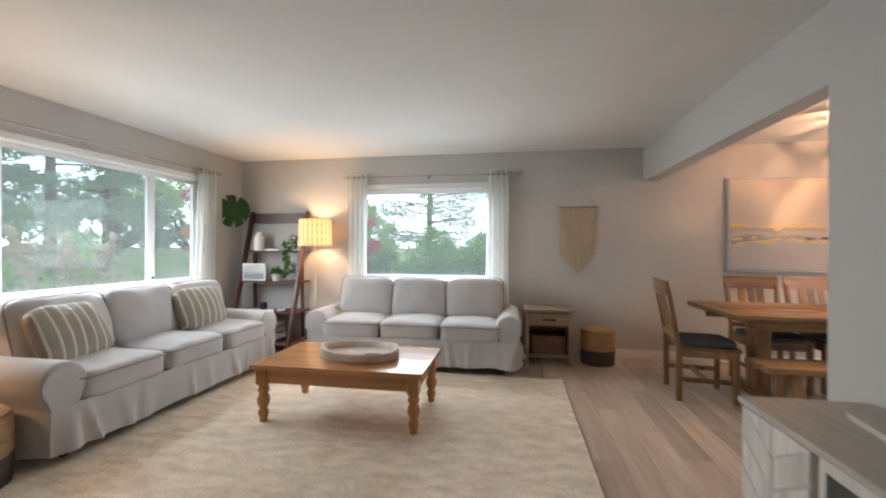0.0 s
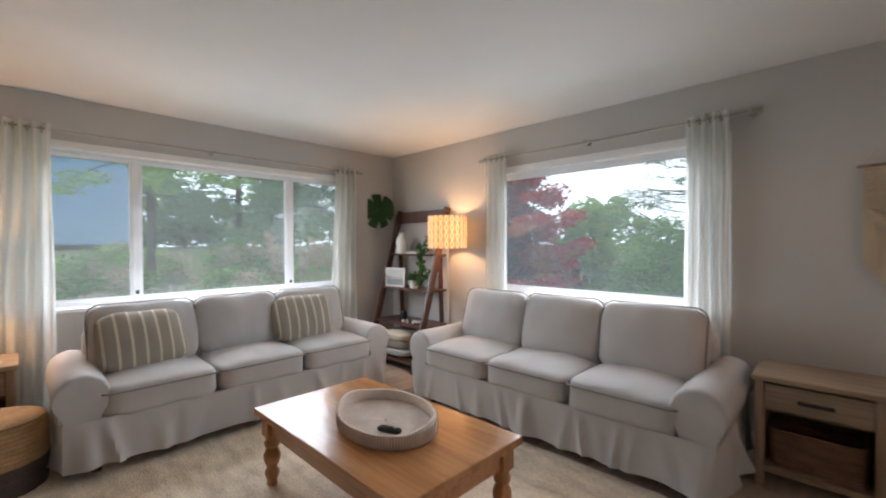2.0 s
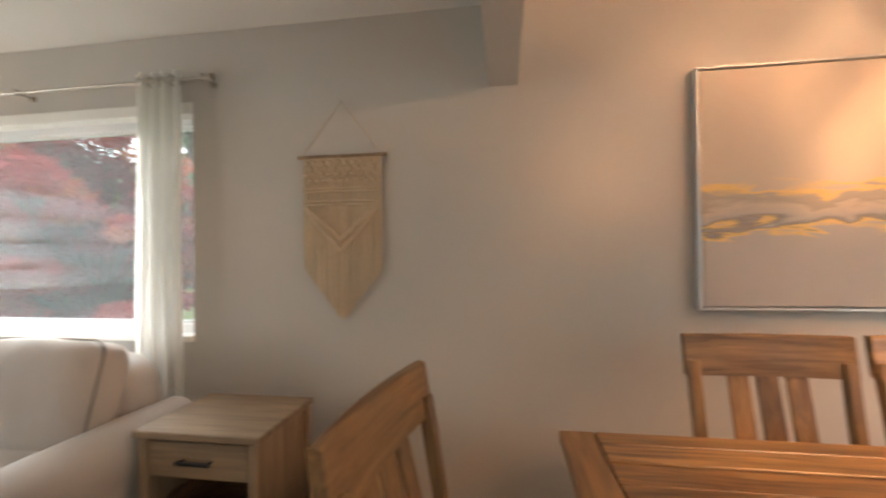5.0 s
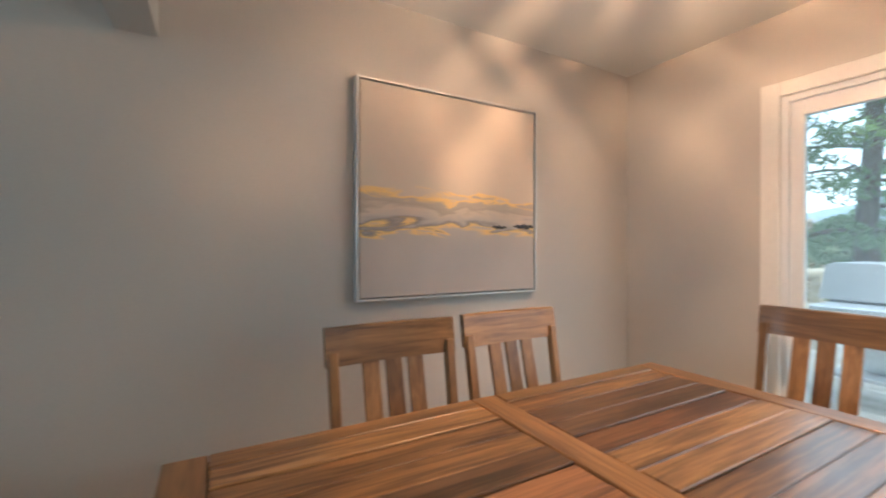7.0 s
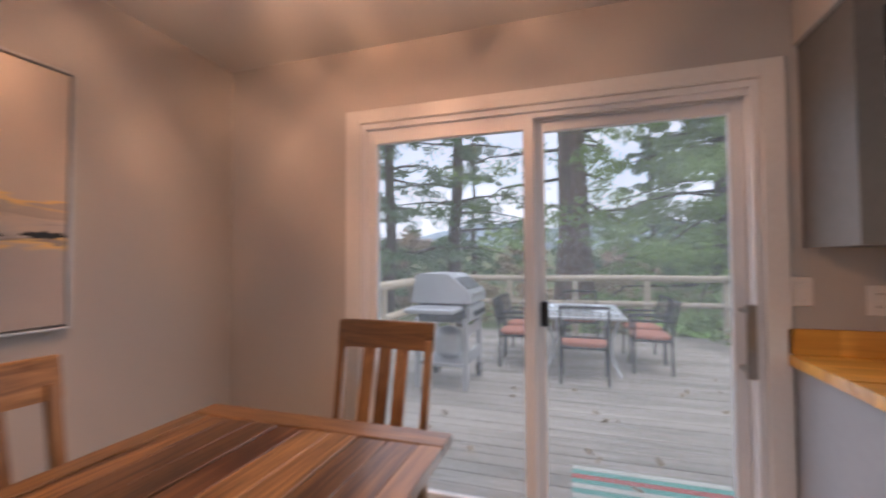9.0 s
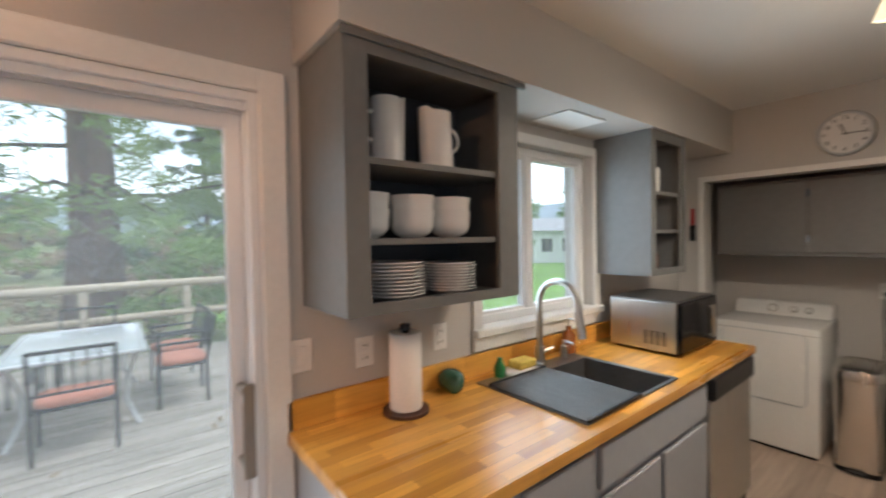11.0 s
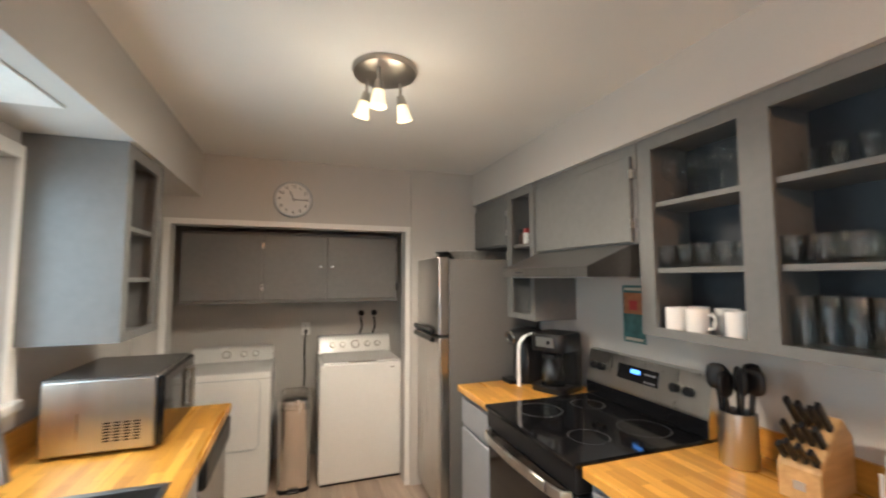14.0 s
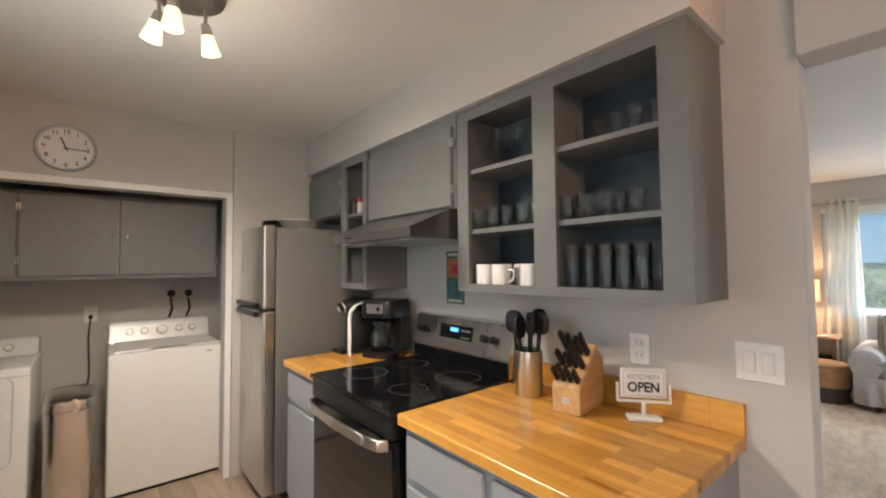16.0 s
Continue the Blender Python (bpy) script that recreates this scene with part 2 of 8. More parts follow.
PAINT = surface("wall_paint", (0.52, 0.50, 0.47), 0.85, vary=0.025, grain=160, bump=0.04, second=1.5)
CEIL = surface("ceiling_paint", (0.74, 0.73, 0.70), 0.9, vary=0.02, grain=220, bump=0.08, second=2)
WHITE = surface("white_trim", (0.78, 0.77, 0.74), 0.45, vary=0.025, grain=60, bump=0.01)
VINYL = surface("white_vinyl", (0.8, 0.81, 0.82), 0.35, vary=0.015, grain=50, bump=0.0)
PLANK = wood("floor_plank", (0.57, 0.455, 0.36), (0.31, 0.23, 0.17), "y", 0.75, 0.33, rand=0.2, stops=(0.24, 0.8))
UNDER = surface("subfloor", (0.12, 0.09, 0.07), 0.9)
# Window panes carry an added pale film in place of glare haze.
GLASS = glass_pane("window_glass", (0.95, 0.98, 1.0), 0.003, 0.11)
VEILED = glass_pane("veiled_window_glass", (0.93, 0.98, 1.0), 0.01, 0.13)
LINEN = surface("slipcover_linen", (0.47, 0.45, 0.435), 0.92, vary=0.05, grain=420, bump=0.12, second=4, sheen=0.25)
PIPING = surface("seam_piping", (0.27, 0.255, 0.24), 0.9, vary=0.05, grain=300)
PINE = wood("honey_pine", (0.50, 0.235, 0.085), (0.36, 0.145, 0.045), "x", 1.0, 0.22, coat=0.35)
PINEZ = wood("honey_pine_turned", (0.47, 0.22, 0.08), (0.33, 0.13, 0.04), "z", 1.0, 0.32, coat=0.15)
TEAK = wood("rustic_teak", (0.26, 0.148, 0.06), (0.085, 0.045, 0.02), "x", 1.5, 0.36, rand=0.35, coat=0.1)
TEAKZ = wood("rustic_teak_upright", (0.26, 0.145, 0.06), (0.10, 0.05, 0.022), "z", 1.4, 0.4, rand=0.3)
DARKWOOD = wood("dark_walnut_stain", (0.10, 0.04, 0.024), (0.045, 0.018, 0.011), "z", 1.2, 0.4)
OAK = wood("washed_oak", (0.30, 0.215, 0.14), (0.18, 0.122, 0.077), "x", 1.2, 0.5, rand=0.08)
OAKZ = wood("washed_oak_upright", (0.30, 0.215, 0.14), (0.18, 0.122, 0.077), "z", 1.2, 0.5, rand=0.08)
CREAMW = wood("whitewashed_panel", (0.66, 0.62, 0.55), (0.5, 0.46, 0.40), "z", 1.4, 0.55, rand=0.1)
GREYTOP = wood("greyed_oak_top", (0.50, 0.44, 0.375), (0.41, 0.355, 0.30), "y", 1.0, 0.45)
BLACKM = surface("black_metal", (0.025, 0.025, 0.027), 0.4, 0.6, vary=0.1, grain=60, bump=0.01)
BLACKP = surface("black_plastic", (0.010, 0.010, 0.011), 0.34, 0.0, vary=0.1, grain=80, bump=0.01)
BLACKP.node_tree.nodes["Principled BSDF"].inputs["Specular IOR Level"].default_value = 0.3
STEEL = surface("brushed_steel", (0.58, 0.565, 0.54), 0.3, 1.0, vary=0.04, grain=50, bump=0.002, second=3, stretch=(8, 8, 0.5))
BINSTEEL = surface("polished_bin_steel", (0.74, 0.71, 0.67), 0.24, 1.0, vary=0.03, grain=40, bump=0.0, second=3, stretch=(4, 4, 0.5))
STEELD = surface("dark_brushed_steel", (0.22, 0.212, 0.205), 0.34, 0.9, vary=0.06, grain=60, bump=0.015, second=4, stretch=(1, 14, 1))
NICKEL = surface("brushed_nickel", (0.42, 0.39, 0.35), 0.3, 1.0, vary=0.05, grain=90, bump=0.01)
CHROME = surface("chrome", (0.7, 0.7, 0.7), 0.12, 1.0, vary=0.03, grain=40, bump=0.0)
CABG = surface("grey_cabinet_paint", (0.158, 0.160, 0.156), 0.48, vary=0.05, grain=30, bump=0.02, second=3)
# Cabinet grey darkened: the shade deep in the open bays, put into the colour.
CABD = surface("shaded_cabinet_back", (0.045, 0.052, 0.062), 0.55, vary=0.06, grain=30, bump=0.02)
CABL = surface("light_grey_cabinet_paint", (0.31, 0.32, 0.335), 0.5, vary=0.03, grain=30, bump=0.02)
ENAMEL = surface("white_enamel", (0.80, 0.79, 0.76), 0.25, vary=0.012, grain=30, bump=0.0, coat=0.3)
CERAMIC = surface("white_ceramic", (0.78, 0.76, 0.73), 0.18, vary=0.015, grain=40, bump=0.0, coat=0.4)
CURTAIN = thin("white_curtain", (0.92, 0.915, 0.89), 0.6)
JUTE = surface("jute_weave", (0.79, 0.67, 0.525), 0.95, vary=0.24, grain=95, bump=0.5, second=12, stretch=(0.5, 1.2, 1), dark=(0.57, 0.455, 0.335), depth=0.01)
WICKER = surface("woven_straw", (0.43, 0.26, 0.12), 0.85, vary=0.2, grain=110, bump=0.3, second=8, stretch=(1, 1, 3), depth=0.006)
WICKERD = surface("woven_dark_straw", (0.085, 0.06, 0.05), 0.85, vary=0.2, grain=110, bump=0.3, second=8, stretch=(1, 1, 3), depth=0.006)
WICKERB = surface("woven_brown_cane", (0.20, 0.105, 0.06), 0.8, vary=0.25, grain=110, bump=0.3, second=8, stretch=(1, 1, 3), depth=0.006)
RATTAN = surface("whitewashed_rattan", (0.74, 0.63, 0.54), 0.8, vary=0.12, grain=90, bump=0.2, second=8, depth=0.004)
MACRAME = surface("cotton_cord", (0.60, 0.48, 0.34), 0.95, vary=0.1, grain=260, bump=0.25, second=12, stretch=(1, 1, 0.3))
GREEN = thin("leaf_green", (0.055, 0.13, 0.028), 0.2, 0.5, 60)
DKCUSH = surface("dark_seat_cloth", (0.055, 0.055, 0.062), 0.95, vary=0.12, grain=300, bump=0.15)
STRIPE = surface("taupe_pillow_cloth", (0.30, 0.265, 0.215), 0.95, vary=0.1, grain=300, bump=0.25, sheen=0.2)
STRIPEW = surface("cream_stripe_yarn", (0.62, 0.55, 0.44), 0.95, vary=0.1, grain=260, bump=0.3)
ALU = surface("pale_aluminium", (0.55, 0.57, 0.58), 0.4, 0.6, vary=0.05, grain=50, bump=0.01)

# ---- structure ----
XW, XE, YN, YS, ZC = -2.30, 5.63, 5.72, -1.7, 2.44
PW, PE, PY = 2.83, 2.945, 2.85
floor = setting("floor", boxes((XW - 0.2, XE + 0.2, YS - 0.2, YN + 0.2, -0.12, -0.007)), UNDER, "light brown wood-look plank floor with fine joints", "floor")
setting("ceiling", boxes((XW - 0.2, XE + 0.2, YS - 0.2, YN + 0.2, ZC, ZC + 0.12)), CEIL, "flat white lightly textured plaster ceiling", "ceiling")
N1 = (-0.68, 1.30, 0.86, 2.03)
W1 = (2.20, 5.02, 0.86, 2.07)
K1 = (1.10, 2.05, 1.12, 2.03)
D1 = (3.02, 4.84, 0.0, 2.02)
setting("wall_north", holed(bmesh.new(), "x", XW - 0.2, XE + 0.2, YN, YN + 0.2, 0, ZC, [N1]), PAINT, "painted warm grey wall with a picture window", "wall")
setting("wall_west", holed(bmesh.new(), "y", YS, YN, XW - 0.2, XW, 0, ZC, [W1]), PAINT, "painted warm grey wall with a wide window", "wall")
setting("wall_east", holed(bmesh.new(), "y", YS, YN, XE, XE + 0.2, 0, ZC, [K1, D1]), PAINT, "painted wall with sliding door and sink window", "wall")
setting("wall_south", boxes((XW - 0.2, XE + 0.2, YS - 0.2, YS, 0, ZC)), PAINT, "plain painted grey end wall", "wall")
setting("wall_partition", boxes((PW, PE, YS, PY, 0, ZC), bevel=0.003), PAINT, "painted grey partition wall beside the kitchen", "wall")
setting("beam", boxes((PW + 0.01, PE + 0.03, PY, YN, 2.05, ZC), bevel=0.003), PAINT, "painted grey ceiling header over the wide opening", "beam")
setting("wall_laundry", holed(bmesh.new(), "x", PE, XE, -0.25, -0.13, 0, ZC, [(3.825, 5.44, 0, 1.945)]), PAINT, "painted grey wall around the laundry alcove", "wall")
setting("wall_laundry_back", boxes((PE, XE, -1.05, -0.93, 0, ZC)), PAINT, "painted grey back wall of laundry alcove", "wall")
setting("wall_chase", boxes((PE, 3.785, -0.13, -0.092, 0, ZC)), PAINT, "shallow painted wall boxing beside the fridge", "wall")
setting("soffit_east", boxes((5.262, XE, -0.13, 2.905, 2.135, ZC)), PAINT, "painted drywall soffit over the sink cabinets", "soffit")
setting("soffit_west", boxes((PE, 3.255, -0.09, 2.675, 2.172, ZC)), PAINT, "painted drywall soffit over the stove cabinets", "soffit")

# trim round the laundry opening
setting("trim_laundry", boxes((3.787, 3.825, -0.13, -0.112, 0, 1.945), (5.44, 5.478, -0.13, -0.112, 0, 1.945), (3.787, 5.478, -0.13, -0.112, 1.945, 1.983)), WHITE, "white painted casing round the laundry alcove", "trim")


def baseboard(name, *spans):
    setting(name, boxes(*[(a, b, c, d, 0, 0.095) for a, b, c, d in spans], bevel=0.004), WHITE, "white painted baseboard along the wall", "baseboard")


baseboard("baseboard_north", (XW, XE, YN - 0.014, YN))
baseboard("baseboard_west", (XW, XW + 0.014, YS, YN - 0.015))
baseboard("baseboard_east", (XE - 0.014, XE, 4.93, YN - 0.015))
baseboard("baseboard_partition", (PW - 0.014, PW, YS, PY + 0.014), (PW, PE, PY, PY + 0.014), (PE, PE + 0.014, 2.69, PY + 0.014))


def window(name, label, wall, hole, mullions, depth0, depth1, pane=None, rail=0.05):
    """A vinyl window: frame, mullions, sill and panes; wall 'x' lies along x."""
    a0, a1, z0, z1 = hole
    top = tagged(thing(name, label, "window"), kind="structure")

    def b(p, q, r, s, e0=depth0, e1=depth1):
        return (p, q, e0, e1, r, s) if wall == "x" else (e0, e1, p, q, r, s)
    part("window_frame", boxes(b(a0, a0 + rail, z0, z1), b(a1 - rail, a1, z0, z1), b(a0 + rail, a1 - rail, z0, z0 + rail), b(a0 + rail, a1 - rail, z1 - rail, z1), bevel=0.004), VINYL, top)
    edges = [a0 + rail]
    for m, w in mullions:
        part("mullion", boxes(b(m - w / 2, m + w / 2, z0 + rail, z1 - rail), bevel=0.004), VINYL, top)
        edges += [m - w / 2, m + w / 2]
    edges.append(a1 - rail)
    mid = (depth0 + depth1) / 2
    for p, q in zip(edges[::2], edges[1::2]):
        ob = part("pane", boxes(b(p, q, z0 + rail, z1 - rail, mid - 0.003, mid + 0.003)), pane or GLASS, top)
        ob.visible_shadow = False
        s = 0.014
        part("sash", boxes(b(p, p + s, z0 + rail, z1 - rail, depth0 + 0.012, depth1 - 0.012), b(q - s, q, z0 + rail, z1 - rail, depth0 + 0.012, depth1 - 0.012), b(p + s, q - s, z0 + rail, z0 + rail + s, depth0 + 0.012, depth1 - 0.012), b(p + s, q - s, z1 - rail - s, z1 - rail, depth0 + 0.012, depth1 - 0.012)), VINYL, top)
    return top


w1 = window("window_1", "white vinyl picture window with a single pane", "x", N1, [], YN + 0.07, YN + 0.13)
part("window_sill", boxes((N1[0], N1[1], YN - 0.02, YN + 0.07, N1[2] - 0.03, N1[2] + 0.004), bevel=0.005), WHITE, w1)
part("head_casing", boxes((N1[0], N1[1], YN - 0.012, YN + 0.07, N1[3] - 0.012, N1[3] + 0.05), bevel=0.004), WHITE, w1)
w2 = window("window_2", "wide white vinyl window in three panes", "y", W1, [(3.06, 0.058), (4.39, 0.058)], XW - 0.15, XW - 0.09, VEILED, 0.042)
part("window_sill", boxes((XW - 0.09, XW + 0.02, W1[0], W1[1], W1[2] - 0.03, W1[2] + 0.004), bevel=0.005), WHITE, w2)
part("head_casing", boxes((XW - 0.09, XW + 0.012, W1[0], W1[1], W1[3] - 0.012, W1[3] + 0.045), bevel=0.004), WHITE, w2)
for yy in (3.06, 4.39):
    part("latch", boxes((XW - 0.09, XW - 0.075, yy - 0.012, yy + 0.012, 0.93, 0.96), bevel=0.003), BLACKP, w2)
w3 = window("window_3", "white vinyl slider window over the sink", "y", K1, [(1.62, 0.05)], XE + 0.06, XE + 0.13, rail=0.045)
part("window_sill", boxes((XE - 0.045, XE + 0.06, K1[0] - 0.06, K1[1] + 0.06, K1[2] - 0.035, K1[2] + 0.004), bevel=0.006), WHITE, w3)
part("casing", boxes((XE - 0.016, XE, K1[0] - 0.06, K1[0], K1[2], K1[3] + 0.05), (XE - 0.016, XE, K1[1], K1[1] + 0.06, K1[2], K1[3] + 0.05), (XE - 0.016, XE, K1[0], K1[1], K1[3], K1[3] + 0.05), (XE - 0.02, XE, K1[0] - 0.06, K1[1] + 0.06, K1[2] - 0.1, K1[2] - 0.036), bevel=0.003), WHITE, w3)

# the sliding glass door
door = tagged(thing("door_1", "white sliding glass patio door, closed", "door"), kind="structure")
y0, y1, z1 = D1[0], D1[1], D1[3]
part("casing", boxes((XE - 0.02, XE, y0 - 0.085, y0, 0, z1 + 0.075), (XE - 0.02, XE, y1, y1 + 0.085, 0, z1 + 0.075), (XE - 0.02, XE, y0, y1, z1, z1 + 0.075), bevel=0.005), WHITE, door)
part("door_frame", boxes((XE - 0.004, XE + 0.17, y0, y0 + 0.03, 0.03, z1), (XE - 0.004, XE + 0.17, y1 - 0.03, y1, 0.03, z1), (XE - 0.004, XE + 0.17, y0 + 0.03, y1 - 0.03, z1 - 0.03, z1), bevel=0.003), VINYL, door)
part("threshold", boxes((XE - 0.02, XE + 0.2, y0, y1, -0.005, 0.03), bevel=0.006), STEEL, door, "worn aluminium threshold track")
for k in (0, 1, 2):
    part("head_track", boxes((XE + 0.02 + 0.05 * k, XE + 0.03 + 0.05 * k, y0 + 0.03, y1 - 0.03, z1 - 0.055, z1 - 0.03)), VINYL, door)


def door_panel(ya, yb, xa, xb):
    s = 0.052
    p = part("door_panel", boxes((xa, xb, ya, ya + s, 0.03, z1 - 0.05), (xa, xb, yb - s, yb, 0.03, z1 - 0.05), (xa, xb, ya + s, yb - s, 0.03, 0.11), (xa, xb, ya + s, yb - s, z1 - 0.105, z1 - 0.05), bevel=0.004), VINYL, door)
    g = part("pane", boxes(((xa + xb) / 2 - 0.003, (xa + xb) / 2 + 0.003, ya + 0.045, yb - 0.045, 0.10, z1 - 0.10)), GLASS, p)
    g.visible_shadow = False
    return p


door_panel(3.925, y1 - 0.03, XE + 0.02, XE + 0.06)
slide = door_panel(y0 + 0.03, 3.935, XE + 0.085, XE + 0.125)
part("latch", boxes((XE + 0.05, XE + 0.085, 3.868, 3.903, 0.965, 1.085), bevel=0.006), BLACKP, slide, "black plastic latch box")
part("door_handle", boxes((XE - 0.01, XE + 0.085, 3.06, 3.085, 0.82, 0.84), (XE - 0.01, XE + 0.085, 3.06, 3.085, 1.06, 1.08), (XE - 0.025, XE - 0.008, 3.055, 3.09, 0.8, 1.1), bevel=0.005), NICKEL, slide, "dark metal pull handle")

# ---- outdoors ----
GRASS = surface("meadow_ground", (0.085, 0.13, 0.035), 0.95, vary=0.25, grain=6, bump=0.3, second=0.35, dark=(0.10, 0.085, 0.04), depth=0.05)
BARK = surface("bark", (0.085, 0.058, 0.042), 0.95, vary=0.3, grain=22, bump=0.6, second=5, stretch=(1, 1, 0.25), depth=0.03)
REDBARK = surface("furrowed_red_bark", (0.17, 0.105, 0.08), 0.95, vary=0.3, grain=18, bump=0.8, second=4, stretch=(1, 1, 0.2), depth=0.05)
NEEDLE = thin("conifer_needles", (0.15, 0.23, 0.115), 0.35, 0.7, 30)
NEEDLEL = thin("young_conifer_needles", (0.26, 0.38, 0.13), 0.4, 0.7, 30)
HEDGE = thin("juniper_foliage", (0.13, 0.26, 0.055), 0.3, 0.7, 30)
SHRUBL = thin("yellow_green_foliage", (0.17, 0.19, 0.03), 0.3, 0.7, 30)
MAPLE = thin("red_maple_leaves", (0.36, 0.05, 0.05), 0.35, 0.7, 30)
# Inner leaves: the shade inside the crown is put into this darker red.
MAPLED = thin("shaded_red_maple_leaves", (0.17, 0.022, 0.028), 0.3, 0.7, 30)
MAPLEO = thin("orange_maple_leaves", (0.5, 0.16, 0.08), 0.4, 0.7, 30)
BRUSH = thin("dry_brush", (0.42, 0.34, 0.24), 0.35, 0.9, 30)
PAMPAS = thin("pampas_plume", (0.50, 0.40, 0.27), 0.4, 0.9, 60)
DECKW = wood("weathered_deck", (0.36, 0.33, 0.28), (0.20, 0.18, 0.15), "y", 0.8, 0.75, rand=0.18)
RAILW = wood("peeled_pole", (0.47, 0.41, 0.31), (0.33, 0.28, 0.2), "y", 0.8, 0.75, rand=0.1)
BLUEH = surface("blue_siding", (0.24, 0.38, 0.56), 0.7, vary=0.05, grain=3, bump=0.05, second=0.5)
ROOFM = surface("roof_shingle", (0.10, 0.095, 0.09), 0.9, vary=0.2, grain=9, bump=0.2)


def land(x, y):
    """The height of the ground: a low pad round the house, rising meadow and woods beyond."""
    h = -0.45
    if x < -6:
        h += 1.55 * min(1, (-6 - x) / 17) ** 1.2
    if x > 12:
        h += -1.6 * min(1, (x - 12) / 15) * (1 if y > -8 else max(0, 1 + (y + 8) / 8))
    d = math.hypot(x - 2, y - 2)
    if d > 12:
        h += 0.25 * min(1, (d - 12) / 20) * noise.noise((x * 0.09, y * 0.09, 0.3))
    if d > 90 and x > 30:
        h += (d - 90) * 0.06 * (0.75 + 0.5 * noise.noise((x * 0.006, y * 0.006, 2.2)))
    return h


def ground():
    bm = bmesh.new()
    radii = [0, 6, 9, 12, 15, 18, 22, 27, 33, 40, 50, 65, 85, 110, 150, 210, 300]
    rows = []
    for r in radii:
        n = 1 if r == 0 else 96
        rows.append([bm.verts.new((2 + r * math.cos(2 * math.pi * i / n), 2 + r * math.sin(2 * math.pi * i / n), land(2 + r * math.cos(2 * math.pi * i / n), 2 + r * math.sin(2 * math.pi * i / n)))) for i in range(n)])
    for a, b in zip(rows, rows[1:]):
        for i in range(96):
            j = (i + 1) % 96
            if len(a) == 1:
                bm.faces.new((a[0], b[i], b[j]))
            else:
                bm.faces.new((a[i], a[j], b[j], b[i]))
    setting("ground", bm, GRASS, "rough meadow grass and bare soil", "ground", smooth=60)


ground()


def leaves(name, spots, material, parent=None, per=30, size=0.09, rng=None, flat=0.0, long=1.0, wide=0.55):
    """Many small leaf faces scattered round spots (x, y, z, radius)."""
    rng = rng or random.Random(5)
    co, faces = [], []
    for x, y, z, r in spots:
        for _ in range(per):
            d = Vector((rng.gauss(0, 1), rng.gauss(0, 1), rng.gauss(0, 1)))
            d = d.normalized() * r * rng.random() ** 0.45
            d.z *= 1 - flat
            c = Vector((x, y, z)) + d
            u = Vector((rng.uniform(-1, 1), rng.uniform(-1, 1), rng.uniform(-0.7, 0.7))).normalized()
            v = u.cross(Vector((rng.uniform(-1, 1), rng.uniform(-1, 1), rng.uniform(-1, 1)))).normalized()
            s = size * rng.uniform(0.5, 1.3)
            k = len(co)
            co += [c - u * s * long, c - v * s * wide, c + u * s * long, c + v * s * wide]
            faces.append((k, k + 1, k + 2, k + 3))
    me = bpy.data.meshes.new(name)
    me.from_pydata(co, [], faces)
    me.materials.append(material)
    ob = new(name, me)
    if parent:
        ob.parent = parent
    return ob


def conifer(x, y, h, r, crown_from, spread, seed, label, droop=0.25, mat=None, whorls=14, per=26, size=0.2, limbs=6, lean=0.0, trunk=None):
    """A conifer: tapered trunk, whorls of limbs, sprays of needles along them."""
    rng = random.Random(seed)
    z0 = land(x, y) - 0.1
    tree = thing("conifer_tree", label, "tree", x, y, z0, group="conifers around the house")
    pts = [(lean * k / 6 * h * 0.1 + rng.uniform(-1, 1) * 0.02 * h * (k > 0) * 0.3, rng.uniform(-1, 1) * 0.006 * h, h * k / 6) for k in range(7)]
    part("trunk", sweep(pts, [r * (1.25 if k == 0 else 1) * (1 - 0.14 * k) for k in range(7)], 12), trunk or BARK, tree, smooth=60)
    bm = bmesh.new()
    spots = []
    for w in range(whorls):
        f = w / (whorls - 1)
        z = h * (crown_from + (1 - crown_from) * f * 0.97)
        reach = spread * (1 - f) ** 0.8 * rng.uniform(0.75, 1.1) + 0.15
        for k in range(limbs):
            if rng.random() < 0.22:
                continue
            a = 2 * math.pi * (k + rng.random()) / limbs
            z = h * (crown_from + (1 - crown_from) * min(1, max(0, f + rng.uniform(-0.6, 0.6) / whorls)) * 0.97)
            L = reach * rng.uniform(0.6, 1.15)
            line = [(0, 0, z)]
            for q in (0.35, 0.7, 1.0):
                line.append((math.cos(a) * L * q, math.sin(a) * L * q, z + L * (0.12 * q - droop * q * q) + rng.uniform(-0.05, 0.05) * L))
            sweep(line, [0.035 * h / 10, 0.025 * h / 10, 0.015 * h / 10, 0.006], 5, bm)
            for q in np.linspace(0.3, 1.0, max(3, int(L * 1.6))):
                i = min(2, int(q * 3 - 1e-6))
                p = Vector(line[i]).lerp(Vector(line[i + 1]), min(1, max(0, q * 3 - i)))
                spots.append((p.x + rng.uniform(-0.2, 0.2), p.y + rng.uniform(-0.2, 0.2), p.z - 0.16 * L * rng.random(), 0.15 * L * (1.2 - 0.5 * q) + 0.12))
    tagged(part("limbs", bm, BARK, tree), kind="stuff")
    leaves("crown", spots, mat or NEEDLE, tree, int(per * 2.4), size * 0.36, rng, 0.45, 2.3, 0.5)
    return tree


